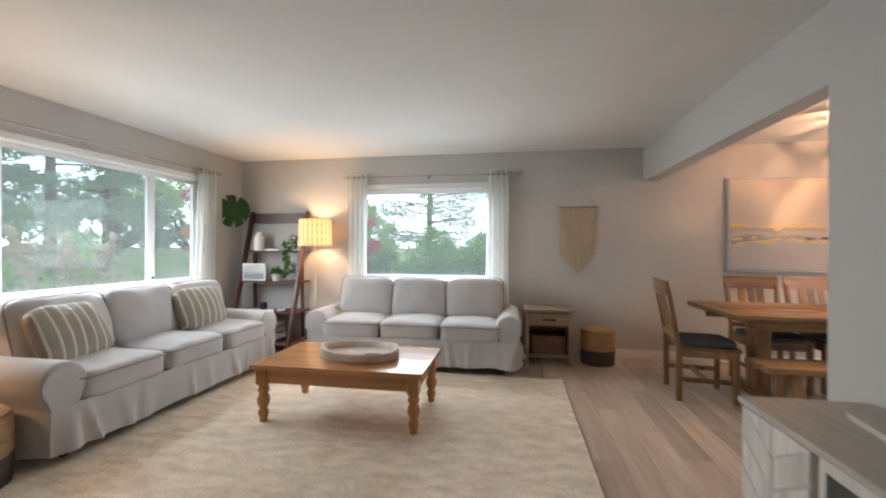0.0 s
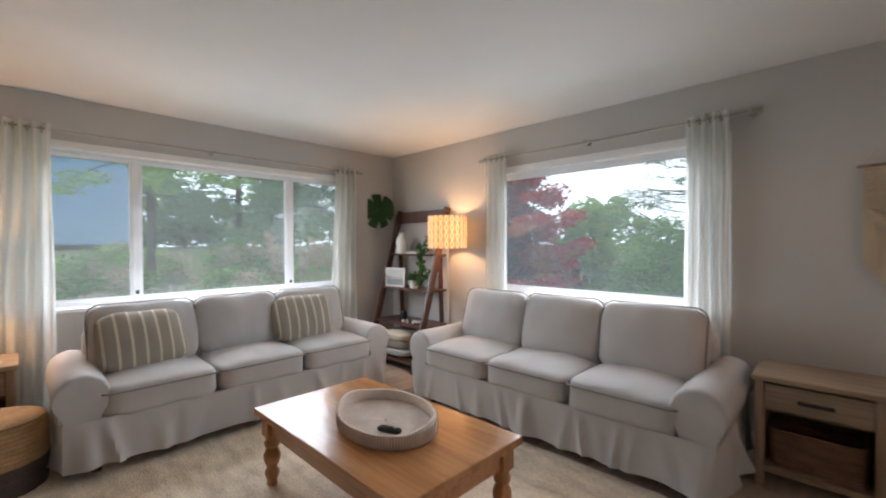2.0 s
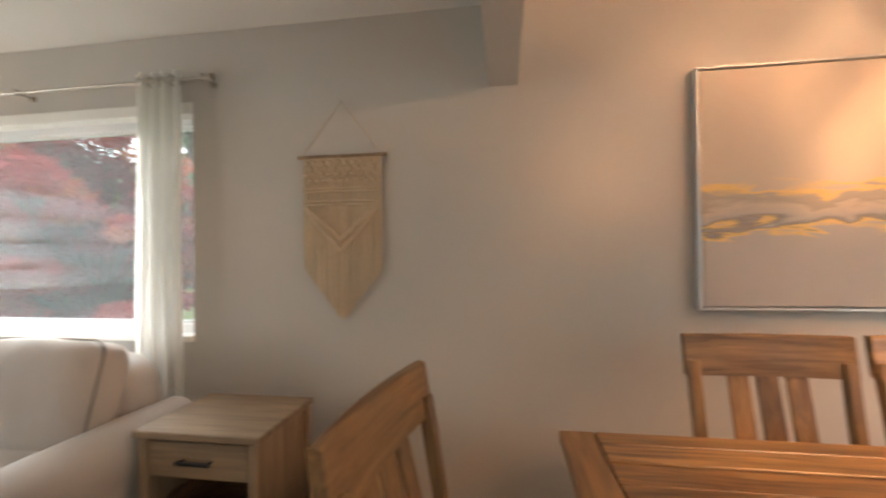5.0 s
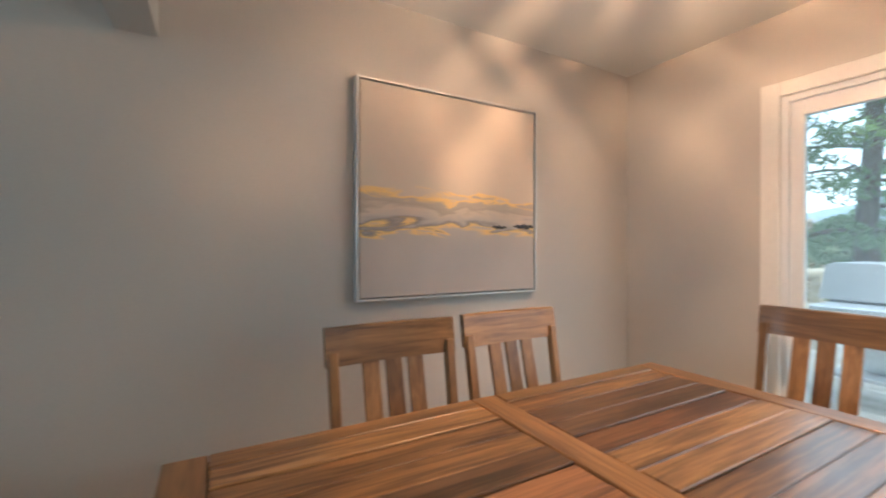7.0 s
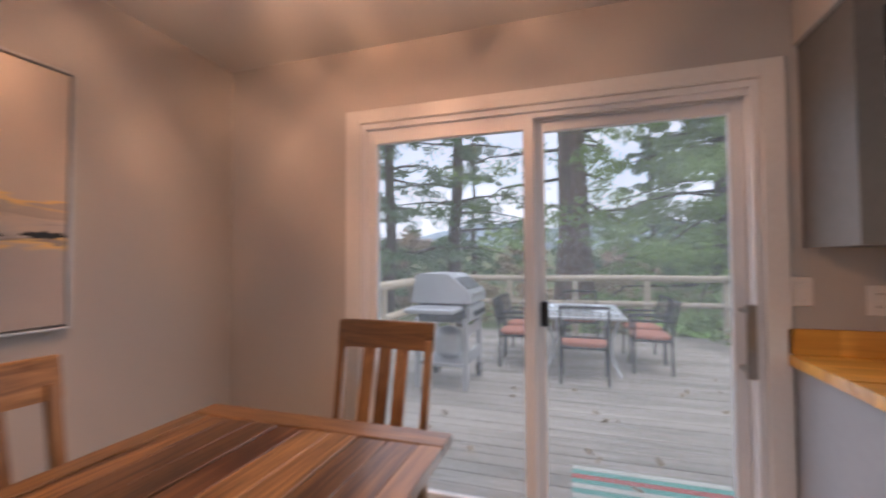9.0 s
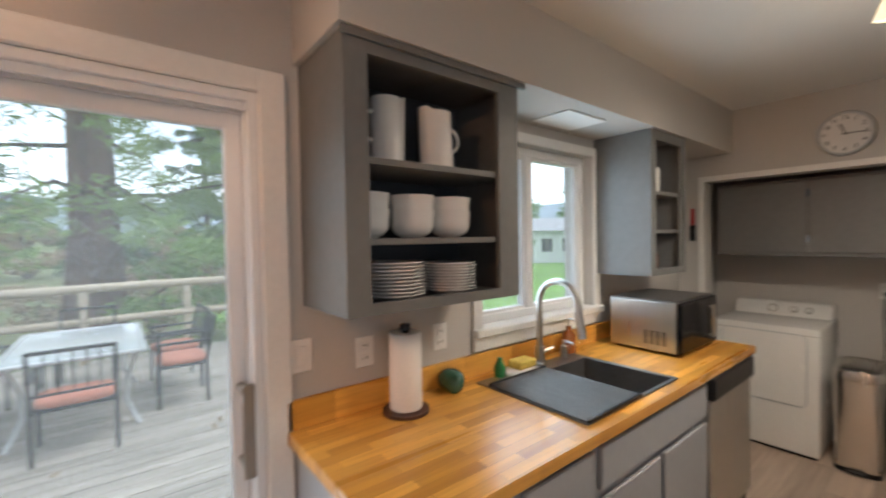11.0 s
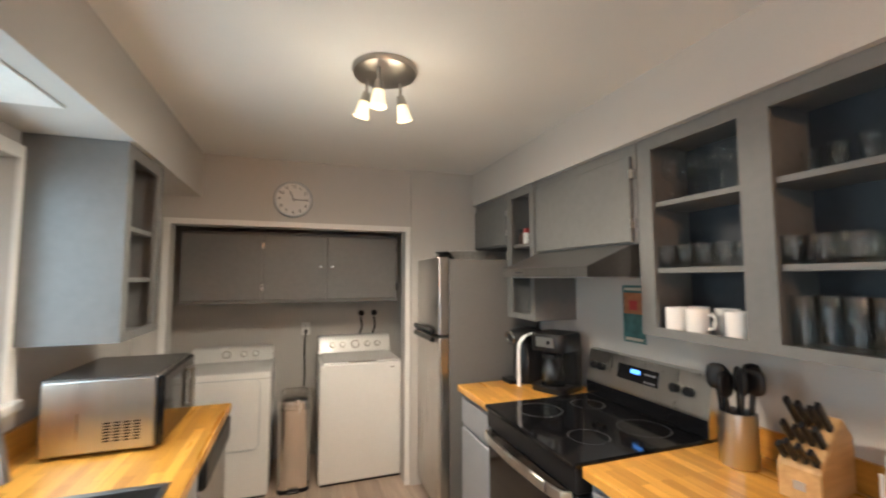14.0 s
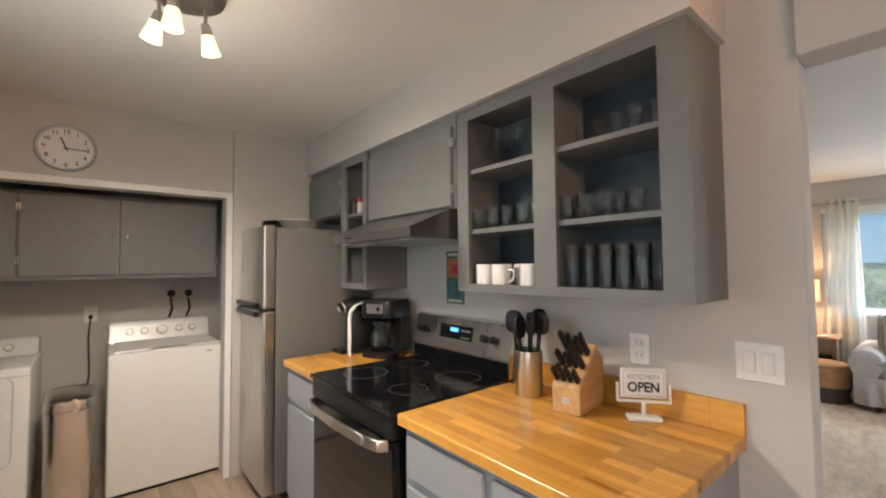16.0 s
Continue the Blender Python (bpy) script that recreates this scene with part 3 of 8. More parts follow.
def shrub(name, label, x, y, h, r, mat, seed, n=40, per=60, size=0.07, group="", squat=1.0, base=None, ry=None, second=None):
    """A bush: stems and an uneven crown of leaf clumps."""
    rng = random.Random(seed)
    z0 = land(x, y) if base is None else base
    bush = thing(name, label, "shrub", x, y, z0, group=group)
    bm = bmesh.new()
    spots, other = [], []
    for k in range(n):
        a, f, e = rng.uniform(0, 2 * math.pi), rng.random() ** 0.6, rng.random()
        rr = r * f * (1 - 0.55 * e ** 2)
        p = (math.cos(a) * rr, math.sin(a) * rr * (ry or r) / r, h * (0.12 + 0.8 * e * (1 - 0.35 * f)) * squat)
        (other if second and rng.random() < 0.35 else spots).append((*p, r * rng.uniform(0.16, 0.30)))
        if k % 4 == 0:
            sweep([(rng.uniform(-0.05, 0.05), rng.uniform(-0.05, 0.05), -0.1), (p[0] * 0.4, p[1] * 0.4, p[2] * 0.5), p], [0.02 * h, 0.014 * h, 0.004 * h], 5, bm)
    tagged(part("stems", bm, BARK, bush), kind="stuff")
    leaves("crown", spots, mat, bush, int(per * 1.6), size * 0.72, rng, 0.2)
    if other:
        leaves("crown", other, second, bush, int(per * 1.6), size * 0.72, rng, 0.2)
    return bush


# trees and shrubs seen from the living room
conifer(-4.9, 31, 17, 0.28, 0.13, 5.5, 3, "tall bare-limbed pine beyond the hedge", 0.02, NEEDLE, 20, 20, 0.16, 6)


def maple(x, y, h, r, seed):
    """A spreading maple: forked trunk and flat overlapping sprays of small leaves."""
    rng = random.Random(seed)
    t = thing("maple_tree", "red-leaved ornamental maple beside the house", "tree", x, y, land(x, y))
    trunk, red, orange, deep = bmesh.new(), [], [], []
    for k in range(84):
        a, f = rng.uniform(0, 2 * math.pi), rng.random()
        z = h * (0.16 + 0.8 * f)
        reach = r * math.sqrt(max(0.05, 1 - (2 * f - 0.75) ** 2 * 0.62)) * rng.uniform(0.55, 1.0)
        tip = Vector((math.cos(a) * reach, math.sin(a) * reach, z))
        sweep([(0, 0, -0.1), (tip.x * 0.15, tip.y * 0.15, z * 0.4), (tip.x * 0.6, tip.y * 0.6, z * 0.85), tip], [0.07, 0.05, 0.025, 0.006], 5, trunk)
        for q in (0.4, 0.6, 0.8, 0.95, 1.05):
            p = tip * q
            p.z = z * (0.72 + 0.28 * q) - 0.12 * q * q
            spot_ = (p.x + rng.uniform(-0.2, 0.2), p.y + rng.uniform(-0.2, 0.2), p.z + rng.uniform(-0.08, 0.08), rng.uniform(0.24, 0.42))
            # inner sprays get the leaves with shade in their colour
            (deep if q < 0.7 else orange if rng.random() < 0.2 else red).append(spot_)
    part("trunk", trunk, BARK, t)
    rng2 = random.Random(seed + 1)
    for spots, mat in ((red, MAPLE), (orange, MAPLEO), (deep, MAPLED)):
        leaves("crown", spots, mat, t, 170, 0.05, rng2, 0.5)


maple(-4.3, 10.2, 4.3, 2.35, 11)
for k, (hx, hy, hh) in enumerate(((-0.7, 11.3, 2.75), (0.7, 11.2, 2.7), (2.0, 11.4, 2.85), (3.4, 11.2, 2.75), (4.9, 11.4, 2.9), (6.5, 11.6, 2.8))):
    shrub("hedge", "clipped dense green juniper hedge", hx, hy, hh * 0.93, 1.25, HEDGE, 40 + k, 90, 120, 0.055, "green hedge row", ry=0.9)
for k, (hx, hy, hh) in enumerate(((-2.35, 12.2, 2.85), (-3.1, 12.4, 3.25))):
    shrub("cypress_tree", "upright yellow-green cypress beside the hedge", hx, hy, hh * 0.92, 0.62, NEEDLEL, 50 + k, 60, 90, 0.06, "upright cypresses")
shrub("yellow_shrub", "small yellow-green shrub in the bed", -0.6, 8.6, 1.05, 0.42, SHRUBL, 61, 24, 60, 0.045)
for k, (hx, hy, hh, rr) in enumerate(((-9.5, 1.0, 1.2, 1.3), (-10.5, 3.4, 1.4, 1.5), (-9.0, 6.0, 1.1, 1.3), (-12.5, 7.6, 1.8, 1.7), (-14.0, 4.8, 1.3, 1.8), (-13.5, 0.8, 1.4, 1.8), (-11.0, 10.0, 2.0, 1.7), (-14.5, -3.0, 1.6, 2.0))):
    shrub("bramble", "tangled green bramble thicket on the bank", hx, hy, hh, rr, HEDGE if k % 2 else NEEDLEL, 70 + k, 34, 90, 0.085, "bramble thickets", second=BRUSH)
for k, (hx, hy, h) in enumerate(((-15.5, 10.5, 13), (-18, 15, 16), (-21, 20, 17), (-11.5, 21, 15), (-24, 11.5, 16), (-30, 16, 15), (-16.5, 26, 15), (-27, 26, 17), (-34, 9, 14))):
    conifer(hx, hy, h, 0.22, 0.16, 3.6, 80 + k, "dark green conifer at the meadow's edge", 0.25, NEEDLE, 12, 26, 0.24, 5)
conifer(-12.2, 4.9, 9, 0.11, 0.42, 3.2, 97, "slender pine with drooping limbs", 0.3, NEEDLEL, 8, 24, 0.17, 4)
conifer(-13.0, -1.0, 12, 0.2, 0.33, 4.6, 98, "spreading pine with drooping limbs", 0.3, NEEDLEL, 9, 26, 0.2, 5)


def pampas(x, y, seed):
    rng = random.Random(seed)
    g = thing("pampas_grass", "clump of pampas grass with cream plumes", "grass", x, y, land(x, y), group="pampas clumps")
    co, fc = [], []
    for _ in range(420):
        a, L, q = rng.uniform(0, 6.28), rng.uniform(0.8, 1.5), rng.uniform(0.3, 0.8)
        d = Vector((math.cos(a), math.sin(a), 0))
        s = Vector((-math.sin(a), math.cos(a), 0)) * 0.008
        p0, p1, p2 = d * 0.1 * rng.random(), d * q * L * 0.5 + Vector((0, 0, L * 0.75)), d * q * L + Vector((0, 0, L * 0.55))
        k = len(co)
        co += [p0 - s, p0 + s, p1 + s, p1 - s, p2]
        fc += [(k, k + 1, k + 2, k + 3), (k + 3, k + 2, k + 4)]
    me = bpy.data.meshes.new("blades")
    me.from_pydata(co, [], fc)
    me.materials.append(SHRUBL)
    new("blades", me).parent = g
    for _ in range(9):
        a, L = rng.uniform(0, 6.28), rng.uniform(1.5, 2.1)
        tip = Vector((math.cos(a) * 0.45, math.sin(a) * 0.45, L))
        pl = leaves("plume", [(*(tip * (0.75 + 0.25 * q)), 0.05) for q in (0, 0.3, 0.6, 0.9)], PAMPAS, g, 40, 0.05, rng, 0, 1.5)
        part("stalk", sweep([(0, 0, 0), tip * 0.8], 0.006, 5), PAMPAS, pl)


pampas(-6.2, 6.2, 3)
pampas(-6.9, 7.4, 4)


# distant blue house to the west
def blue_house():
    x0, x1, ya, yb, zb = -33, -26, -22, 7.0, 1.1
    h = thing("house", "long pale blue sided house on the rise", "house", -29, -8, zb)
    o = lambda *s: [(a + 29, b + 29, c + 8, d + 8, e, f) for a, b, c, d, e, f in s]
    part("wall", boxes(*o((x0, x1, ya, yb, 0, 5.6))), BLUEH, h)
    bm = bmesh.new()
    for k in range(24):
        box(bm, *o((x1, x1 + 0.03, ya, yb, 0.1 + k * 0.23, 0.3 + k * 0.23))[0])
    part("siding", bm, BLUEH, h)
    bm = bmesh.new()
    v = [bm.verts.new((x + 29, y + 8, z)) for x, y, z in ((x0 - 0.5, ya - 0.5, 5.6), (x1 + 0.5, ya - 0.5, 5.6), (x1 + 0.5, yb + 0.5, 5.6), (x0 - 0.5, yb + 0.5, 5.6), ((x0 + x1) / 2, ya - 0.5, 7.6), ((x0 + x1) / 2, yb + 0.5, 7.6))]
    for f in ((0, 1, 4), (3, 5, 2), (1, 2, 5, 4), (0, 4, 5, 3), (0, 3, 2, 1)):
        bm.faces.new([v[i] for i in f])
    part("roof", bm, ROOFM, h)
    part("foundation", boxes(*o((x0 + 0.1, x1 + 0.06, ya + 0.1, yb - 0.1, -0.8, 0.35))), BLACKP, h)


blue_house()


# the deck: boards, rail of peeled poles
DZ = -0.08
deck = thing("deck", "weathered grey wooden deck with pole railing", "deck", 0, 0, 0, kind="structure")
part("deck_frame", boxes((5.83, 11.75, 1.2, 6.5, -0.40, DZ - 0.03)), BARK, deck)
board = boxes((-0.068, 0.068, -2.65, 2.65, -0.03, 0), bevel=0.003)
bme = bpy.data.meshes.new("deck_board")
board.to_mesh(bme)
board.free()
bme.materials.append(DECKW)
k = 0
while 5.91 + k * 0.143 < 11.8:
    piece("deck_board", bme, deck, 5.91 + k * 0.143, 3.85, DZ + 0.001 * math.sin(k * 2.3))
    k += 1


def post(x, y, h=1.05):
    part("post", boxes((x - 0.05, x + 0.05, y - 0.05, y + 0.05, -0.40, DZ + h), bevel=0.008), RAILW, deck)


for yy in (1.35, 2.55, 3.75, 4.95, 6.1):
    post(11.62, yy)
for xx in (10.2, 8.75, 7.3):
    post(xx, 6.25)
post(10.6, 1.35)
for zz, rr in ((1.03, 0.06), (0.58, 0.05)):
    part("rail", sweep([(11.62, 1.2, DZ + zz), (11.6, 3.0, DZ + zz + 0.01), (11.63, 4.6, DZ + zz - 0.01), (11.62, 6.25, DZ + zz)], rr, 10), RAILW, deck, smooth=50)
    part("rail", sweep([(11.62, 6.25, DZ + zz), (9.5, 6.27, DZ + zz - 0.01), (6.6, 6.25, DZ + zz - 0.04)], rr * 1.1, 10), RAILW, deck, smooth=50)
    part("rail", sweep([(11.62, 1.35, DZ + zz), (10.4, 1.35, DZ + zz - 0.03)], rr, 10), RAILW, deck, smooth=50)

# woods and valley beyond the deck
conifer(17.0, 3.75, 19, 0.56, 0.2, 4.5, 21, "huge old fir with a furrowed reddish trunk", 0.3, NEEDLEL, 11, 26, 0.17, 4, trunk=REDBARK)
conifer(18.0, 7.8, 17, 0.27, 0.17, 3.0, 22, "straight fir behind the deck rail", 0.2, NEEDLE, 12, 20, 0.17, 6)
conifer(17.5, 10.3, 18, 0.24, 0.15, 2.8, 23, "straight fir beyond the deck", 0.2, NEEDLE, 12, 20, 0.17, 6)
conifer(15.2, 0.3, 14, 0.22, 0.1, 3.4, 24, "full young fir beside the deck", 0.3, NEEDLEL, 18, 62, 0.14, 7)
for k, (hx, hy, h) in enumerate(((24, 15, 17), (33, -1, 16), (26, -7, 15), (38, 12, 18), (30, 20, 18), (22, -13, 13))):
    conifer(hx, hy, h, 0.24, 0.12, 3.4, 30 + k, "tall fir at the edge of the valley", 0.25, NEEDLE, 12, 24, 0.26, 5)
for k in range(16):
    rng = random.Random(900 + k)
    shrub("brush", "dry brown thicket in the valley", rng.uniform(19, 34), -9 + k * 1.9, rng.uniform(1.4, 2.8), rng.uniform(1.6, 2.6), BRUSH if k % 5 else NEEDLEL, 200 + k, 26, 70, 0.12, "valley brush")
for k in range(12):
    rng = random.Random(700 + k)
    shrub("distant_woods", "rounded mixed trees on the far slope", rng.uniform(55, 75), -34 + k * 7.5, rng.uniform(6, 10), rng.uniform(4.5, 6), NEEDLE if k % 2 else BRUSH, 300 + k, 26, 60, 0.5, "distant woods")

for k in range(2, 14):
    rng = random.Random(800 + k)
    a = radians(95 + k * 9.5)
    shrub("distant_woods", "rounded mixed trees beyond the meadow", 2 + 44 * math.cos(a) + rng.uniform(-4, 4), 2 + 44 * math.sin(a) + rng.uniform(-4, 4), rng.uniform(6, 10), rng.uniform(4.5, 6), NEEDLE if k % 2 else NEEDLEL, 500 + k, 30, 60, 0.42, "woods beyond the meadow")

# wooded ridge beyond the valley, the distance haze put into its colour
RIDGE = surface("haze_tinted_woods", (0.30, 0.37, 0.42), 1.0, vary=0.1, grain=0.12, bump=0.0, second=0.02)
bm = bmesh.new()
low, high = [], []
for k in range(61):
    a = radians(-62 + 124 * k / 60)
    x, y = 2 + 270 * math.cos(a), 2 + 270 * math.sin(a)
    low.append(bm.verts.new((x, y, -4)))
    high.append(bm.verts.new((x + 40 * math.cos(a), y + 40 * math.sin(a), 24 + 14 * noise.noise((k * 0.13, 3.0, 0)) + 3 * noise.noise((k * 0.9, 1.0, 0)))))
for k in range(60):
    bm.faces.new((low[k], low[k + 1], high[k + 1], high[k]))
setting("backdrop_ridge", bm, RIDGE, "far wooded ridge with haze in its pale blue colour", "hill")

# mown patch beyond the wide window
LAWN = surface("mown_lawn", (0.16, 0.32, 0.05), 0.95, vary=0.2, grain=30, bump=0.3, second=0.6, depth=0.03)
bm = bmesh.new()
rim = [bm.verts.new((-14.6 + 2.6 * math.cos(a) * (1 + 0.12 * math.sin(3 * a)), 11.2 + 1.5 * math.sin(a), land(-14.6 + 2.6 * math.cos(a), 11.2 + 1.5 * math.sin(a)) + 0.12)) for a in np.linspace(0, 2 * math.pi, 40)[:-1]]
bm.faces.new(rim)
setting("lawn_patch", bm, LAWN, "small bright green mown clearing", "lawn")

# lawn and white cottage seen through the sink window
bm = bmesh.new()
gv = {}
for i in range(15):
    for j in range(15):
        x, y = 7.5 + i * 2.2, 0.5 - j * 2.6
        gv[i, j] = bm.verts.new((x, y, land(x, y) + 0.09))
for i in range(14):
    for j in range(14):
        bm.faces.new((gv[i, j], gv[i + 1, j], gv[i + 1, j + 1], gv[i, j + 1]))
setting("lawn", bm, LAWN, "bright mown green lawn", "lawn", smooth=60)


def cottage(x, y):
    z = land(x, y)
    c = thing("cottage", "small white sided cottage with dark windows", "house", x, y, z - 0.1, 45)
    part("wall", boxes((-3.0, 3.0, -2.2, 2.2, 0, 2.6)), VINYL, c)
    bm = bmesh.new()
    v = [bm.verts.new(p) for p in ((-3.3, -2.6, 2.6), (3.3, -2.6, 2.6), (3.3, 2.6, 2.6), (-3.3, 2.6, 2.6), (-3.3, 0, 3.7), (3.3, 0, 3.7))]
    for f in ((0, 1, 5, 4), (2, 3, 4, 5), (0, 4, 3), (1, 2, 5), (0, 3, 2, 1)):
        bm.faces.new([v[i] for i in f])
    part("roof", bm, CABL, c)
    for wx in (-1.9, 0.1, 1.7):
        w = part("window", boxes((wx - 0.4, wx + 0.4, 2.2, 2.24, 1.0, 2.0)), BLACKP, c)
        part("window_frame", boxes((wx - 0.46, wx + 0.46, 2.24, 2.27, 2.0, 2.06), (wx - 0.46, wx + 0.46, 2.24, 2.27, 0.94, 1.0), (wx - 0.02, wx + 0.02, 2.24, 2.27, 1.0, 2.0)), WHITE, w)


cottage(24.5, -25.5)
for k, (hx, hy, h) in enumerate(((18, -24, 9), (22, -32, 12), (27, -33, 13), (32, -27, 12), (34, -20, 11), (15, -31, 12))):
    shrub("broadleaf_tree", "full green broadleaf tree behind the lawn", hx, hy, h, 3.4, NEEDLEL if k % 2 else HEDGE, 400 + k, 60, 70, 0.22, "trees behind the lawn")

# ---- living room ----
def cushion(w, d, h, crown=0.03, n=12, power=5.0, wrinkle=0.006, seed=0, at=(0, 0, 0), turn=None):
    """A soft rounded block, fuller in the middle."""
    bm = bmesh.new()
    bmesh.ops.create_cube(bm, size=2)
    bmesh.ops.subdivide_edges(bm, edges=list(bm.edges), cuts=n, use_grid_fill=True)
    for v in bm.verts:
        x, y, z = v.co
        s = (abs(x) ** power + abs(y) ** power + abs(z) ** power) ** (-1 / power)
        x, y, z = x * s, y * s, z * s
        q = Vector((x * w / 2, y * d / 2, z * h / 2))
        q.z += crown * (1 if z > 0 else -0.3) * (1 - x * x) * (1 - y * y)
        q += Vector((1, 1, 1)) * wrinkle * noise.noise(q * 5 + Vector((seed * 3.1, seed, 0)))
        q.z += wrinkle * 1.2 * noise.noise(Vector((q.x * 14, q.y * 5, seed)))
        if turn:
            q = turn @ q
        v.co = q + Vector(at)
    return bm


def rounded_loop(w, d, z, r, steps=5):
    pts = []
    for cx, cy, a0 in ((w / 2 - r, d / 2 - r, 0), (-w / 2 + r, d / 2 - r, 90), (-w / 2 + r, -d / 2 + r, 180), (w / 2 - r, -d / 2 + r, 270)):
        for k in range(steps + 1):
            a = radians(a0 + 90 * k / steps)
            pts.append(Vector((cx + r * math.cos(a), cy + r * math.sin(a), z)))
    return pts + [pts[0]]


def loft(*loops):
    """A closed skin through loops (w, d, z, r) with rounded corners; a fifth number lifts the back."""
    bm = bmesh.new()
    rings = []
    for w, d, z, r, *rise in loops:
        rings.append([bm.verts.new((p.x, p.y, p.z - (rise[0] if rise else 0) * p.y / d)) for p in rounded_loop(w, d, z, r)[:-1]])
    for a, b in zip(rings, rings[1:]):
        for i in range(len(a)):
            j = (i + 1) % len(a)
            bm.faces.new((a[i], a[j], b[j], b[i]))
    bm.faces.new(rings[0][::-1])
    bm.faces.new(rings[-1])
    return bm


def skirt_sheet(w, d, seed):
    """Loose cloth skirt round front and sides: soft uneven folds, open pleats at the corners, hem clear of the floor."""
    rng = random.Random(seed)
    side, front = 24, 110
    line = [(-w / 2, d * (1 - k / side), -1, 0) for k in range(side)] + [(-w / 2 + w * k / front, -0.006, 0, -1) for k in range(front + 1)] + [(w / 2, d * k / side, 1, 0) for k in range(1, side + 1)]
    folds = [(rng.uniform(0, len(line)), rng.uniform(0.8, 2.2), rng.uniform(0.012, 0.036), rng.uniform(-4, 4)) for _ in range(24)]
    corners = (side, side + front)
    bm = bmesh.new()
    rows = []
    for f in (0, 0.03, 0.15, 0.3, 0.45, 0.6, 0.75, 0.9, 1.0):
        row = []
        for i, (x, y, nx, ny) in enumerate(line):
            out = 0.007 + 0.006 * f
            for at, width, deep, lean in folds:
                out += deep * f ** 0.8 * math.exp(-((i - at - lean * f) / width) ** 2)
            out += 0.01 * f * noise.noise((i * 0.13, seed * 1.7, f * 1.5))
            for c in corners:
                out += f * (0.03 * math.exp(-((abs(i - c) - 5) / 2.2) ** 2) - 0.03 * math.exp(-((i - c) / 1.3) ** 2))
            rise = 0.014 * noise.noise((i * 0.07, 5.0, seed)) * f
            row.append(bm.verts.new((x + nx * out, y + ny * out, 0.345 - 0.262 * f + rise - (0.004 if f == 0.03 else 0))))
        rows.append(row)
    for a, b in zip(rows, rows[1:]):
        for i in range(len(line) - 1):
            bm.faces.new((a[i], a[i + 1], b[i + 1], b[i]))
    return bm


def arm_roll(side, d):
    """A rolled arm: upright panel that flares into a roll, front rounded."""
    prof = [(0.0, 0.30), (0.0, 0.36)]
    cx, cz, r = 0.105 , 0.475, 0.13
    for k in range(15):
        a = radians(215 - 250 * k / 14)
        prof.append((cx + r * math.cos(a) - 0.02, cz + r * math.sin(a)))
    prof += [(0.175, 0.36), (0.17, 0.30)]
    bm = bmesh.new()
    rings = []
    ys = [(0.0, 0.94), (0.012, 0.99), (0.035, 1.0)] + [(d * q, 1.0) for q in (0.25, 0.5, 0.75)] + [(d, 0.98)]
    for y, s in ys:
        rings.append([bm.verts.new((side * ((px - 0.09) * s + 0.09 + 0.004 * noise.noise((px * 9, y * 4, side))), y, (pz - 0.33) * s + 0.33 + 0.004 * noise.noise((y * 5, pz * 6, 3.3)))) for px, pz in prof])
    n = len(prof)
    for a, b in zip(rings, rings[1:]):
        for i in range(n):
            bm.faces.new((a[i], a[(i + 1) % n], b[(i + 1) % n], b[i]))
    bm.faces.new(rings[0])
    bm.faces.new(rings[-1])
    return bm


def sofa(x, y, rz, seed, label):
    """A slipcovered three-seat sofa; the origin lies at the floor below its front's middle, facing -y."""
    W, D = 2.2, 0.9
    s = thing("sofa", label, "sofa", x, y, 0, rz, "matching slipcovered sofas")
    part("base", boxes((-0.97, 0.97, 0.03, 0.86, 0.13, 0.34), bevel=0.02, seg=2), LINEN, s)
    part("skirt", skirt_sheet(W + 0.002, D - 0.03, seed), LINEN, s, "loose gathered slipcover skirt", smooth=60)
    for sx in (-1, 1):
        a = part("arm", arm_roll(sx, D - 0.03), LINEN, s, smooth=50)
        a.location = (sx * 0.93, 0, 0)
    part("back", cushion(1.92, 0.24, 0.62, 0.0, 8, 6, 0.004, seed, at=(0, 0.76, 0.53)), LINEN, s, smooth=70)
    for k in (-1, 0, 1):
        c = part("seat_cushion", cushion(0.625, 0.70, 0.185, 0.035, 12, 9, 0.008, seed + k, at=(k * 0.628, 0.325, 0.415)), LINEN, s, smooth=70)
        part("piping", sweep(rounded_loop(0.628, 0.703, 0, 0.06), 0.005, 6), PIPING, c, smooth=60).location = (k * 0.628, 0.325, 0.475)
        rot = Matrix.Rotation(radians(90 - 16), 3, "X")
        b = part("back_cushion", cushion(0.64, 0.46, 0.20, 0.05, 14, 6.2, 0.011, seed + 7 + k, at=(k * 0.632, 0.57, 0.69), turn=rot), LINEN, s, smooth=70)
        loop = [rot @ p + Vector((k * 0.632, 0.57, 0.69)) for p in rounded_loop(0.642, 0.462, 0.062, 0.07)]
        part("piping", sweep(loop, 0.0055, 6), PIPING, b, smooth=60)
    for px in (-0.95, 0.95):
        for py in (0.1, 0.8):
            part("foot", lathe([(0, 0), (0.022, 0), (0.03, 0.05), (0, 0.05)], 10, (px, py, 0)), DARKWOOD, s)
    return s


sofa(0.31, 4.71, 0, 2, "light linen slipcovered sofa with rolled arms below the picture window")
sofa(-1.19, 3.63, 90, 5, "light linen slipcovered sofa holding two striped pillows")


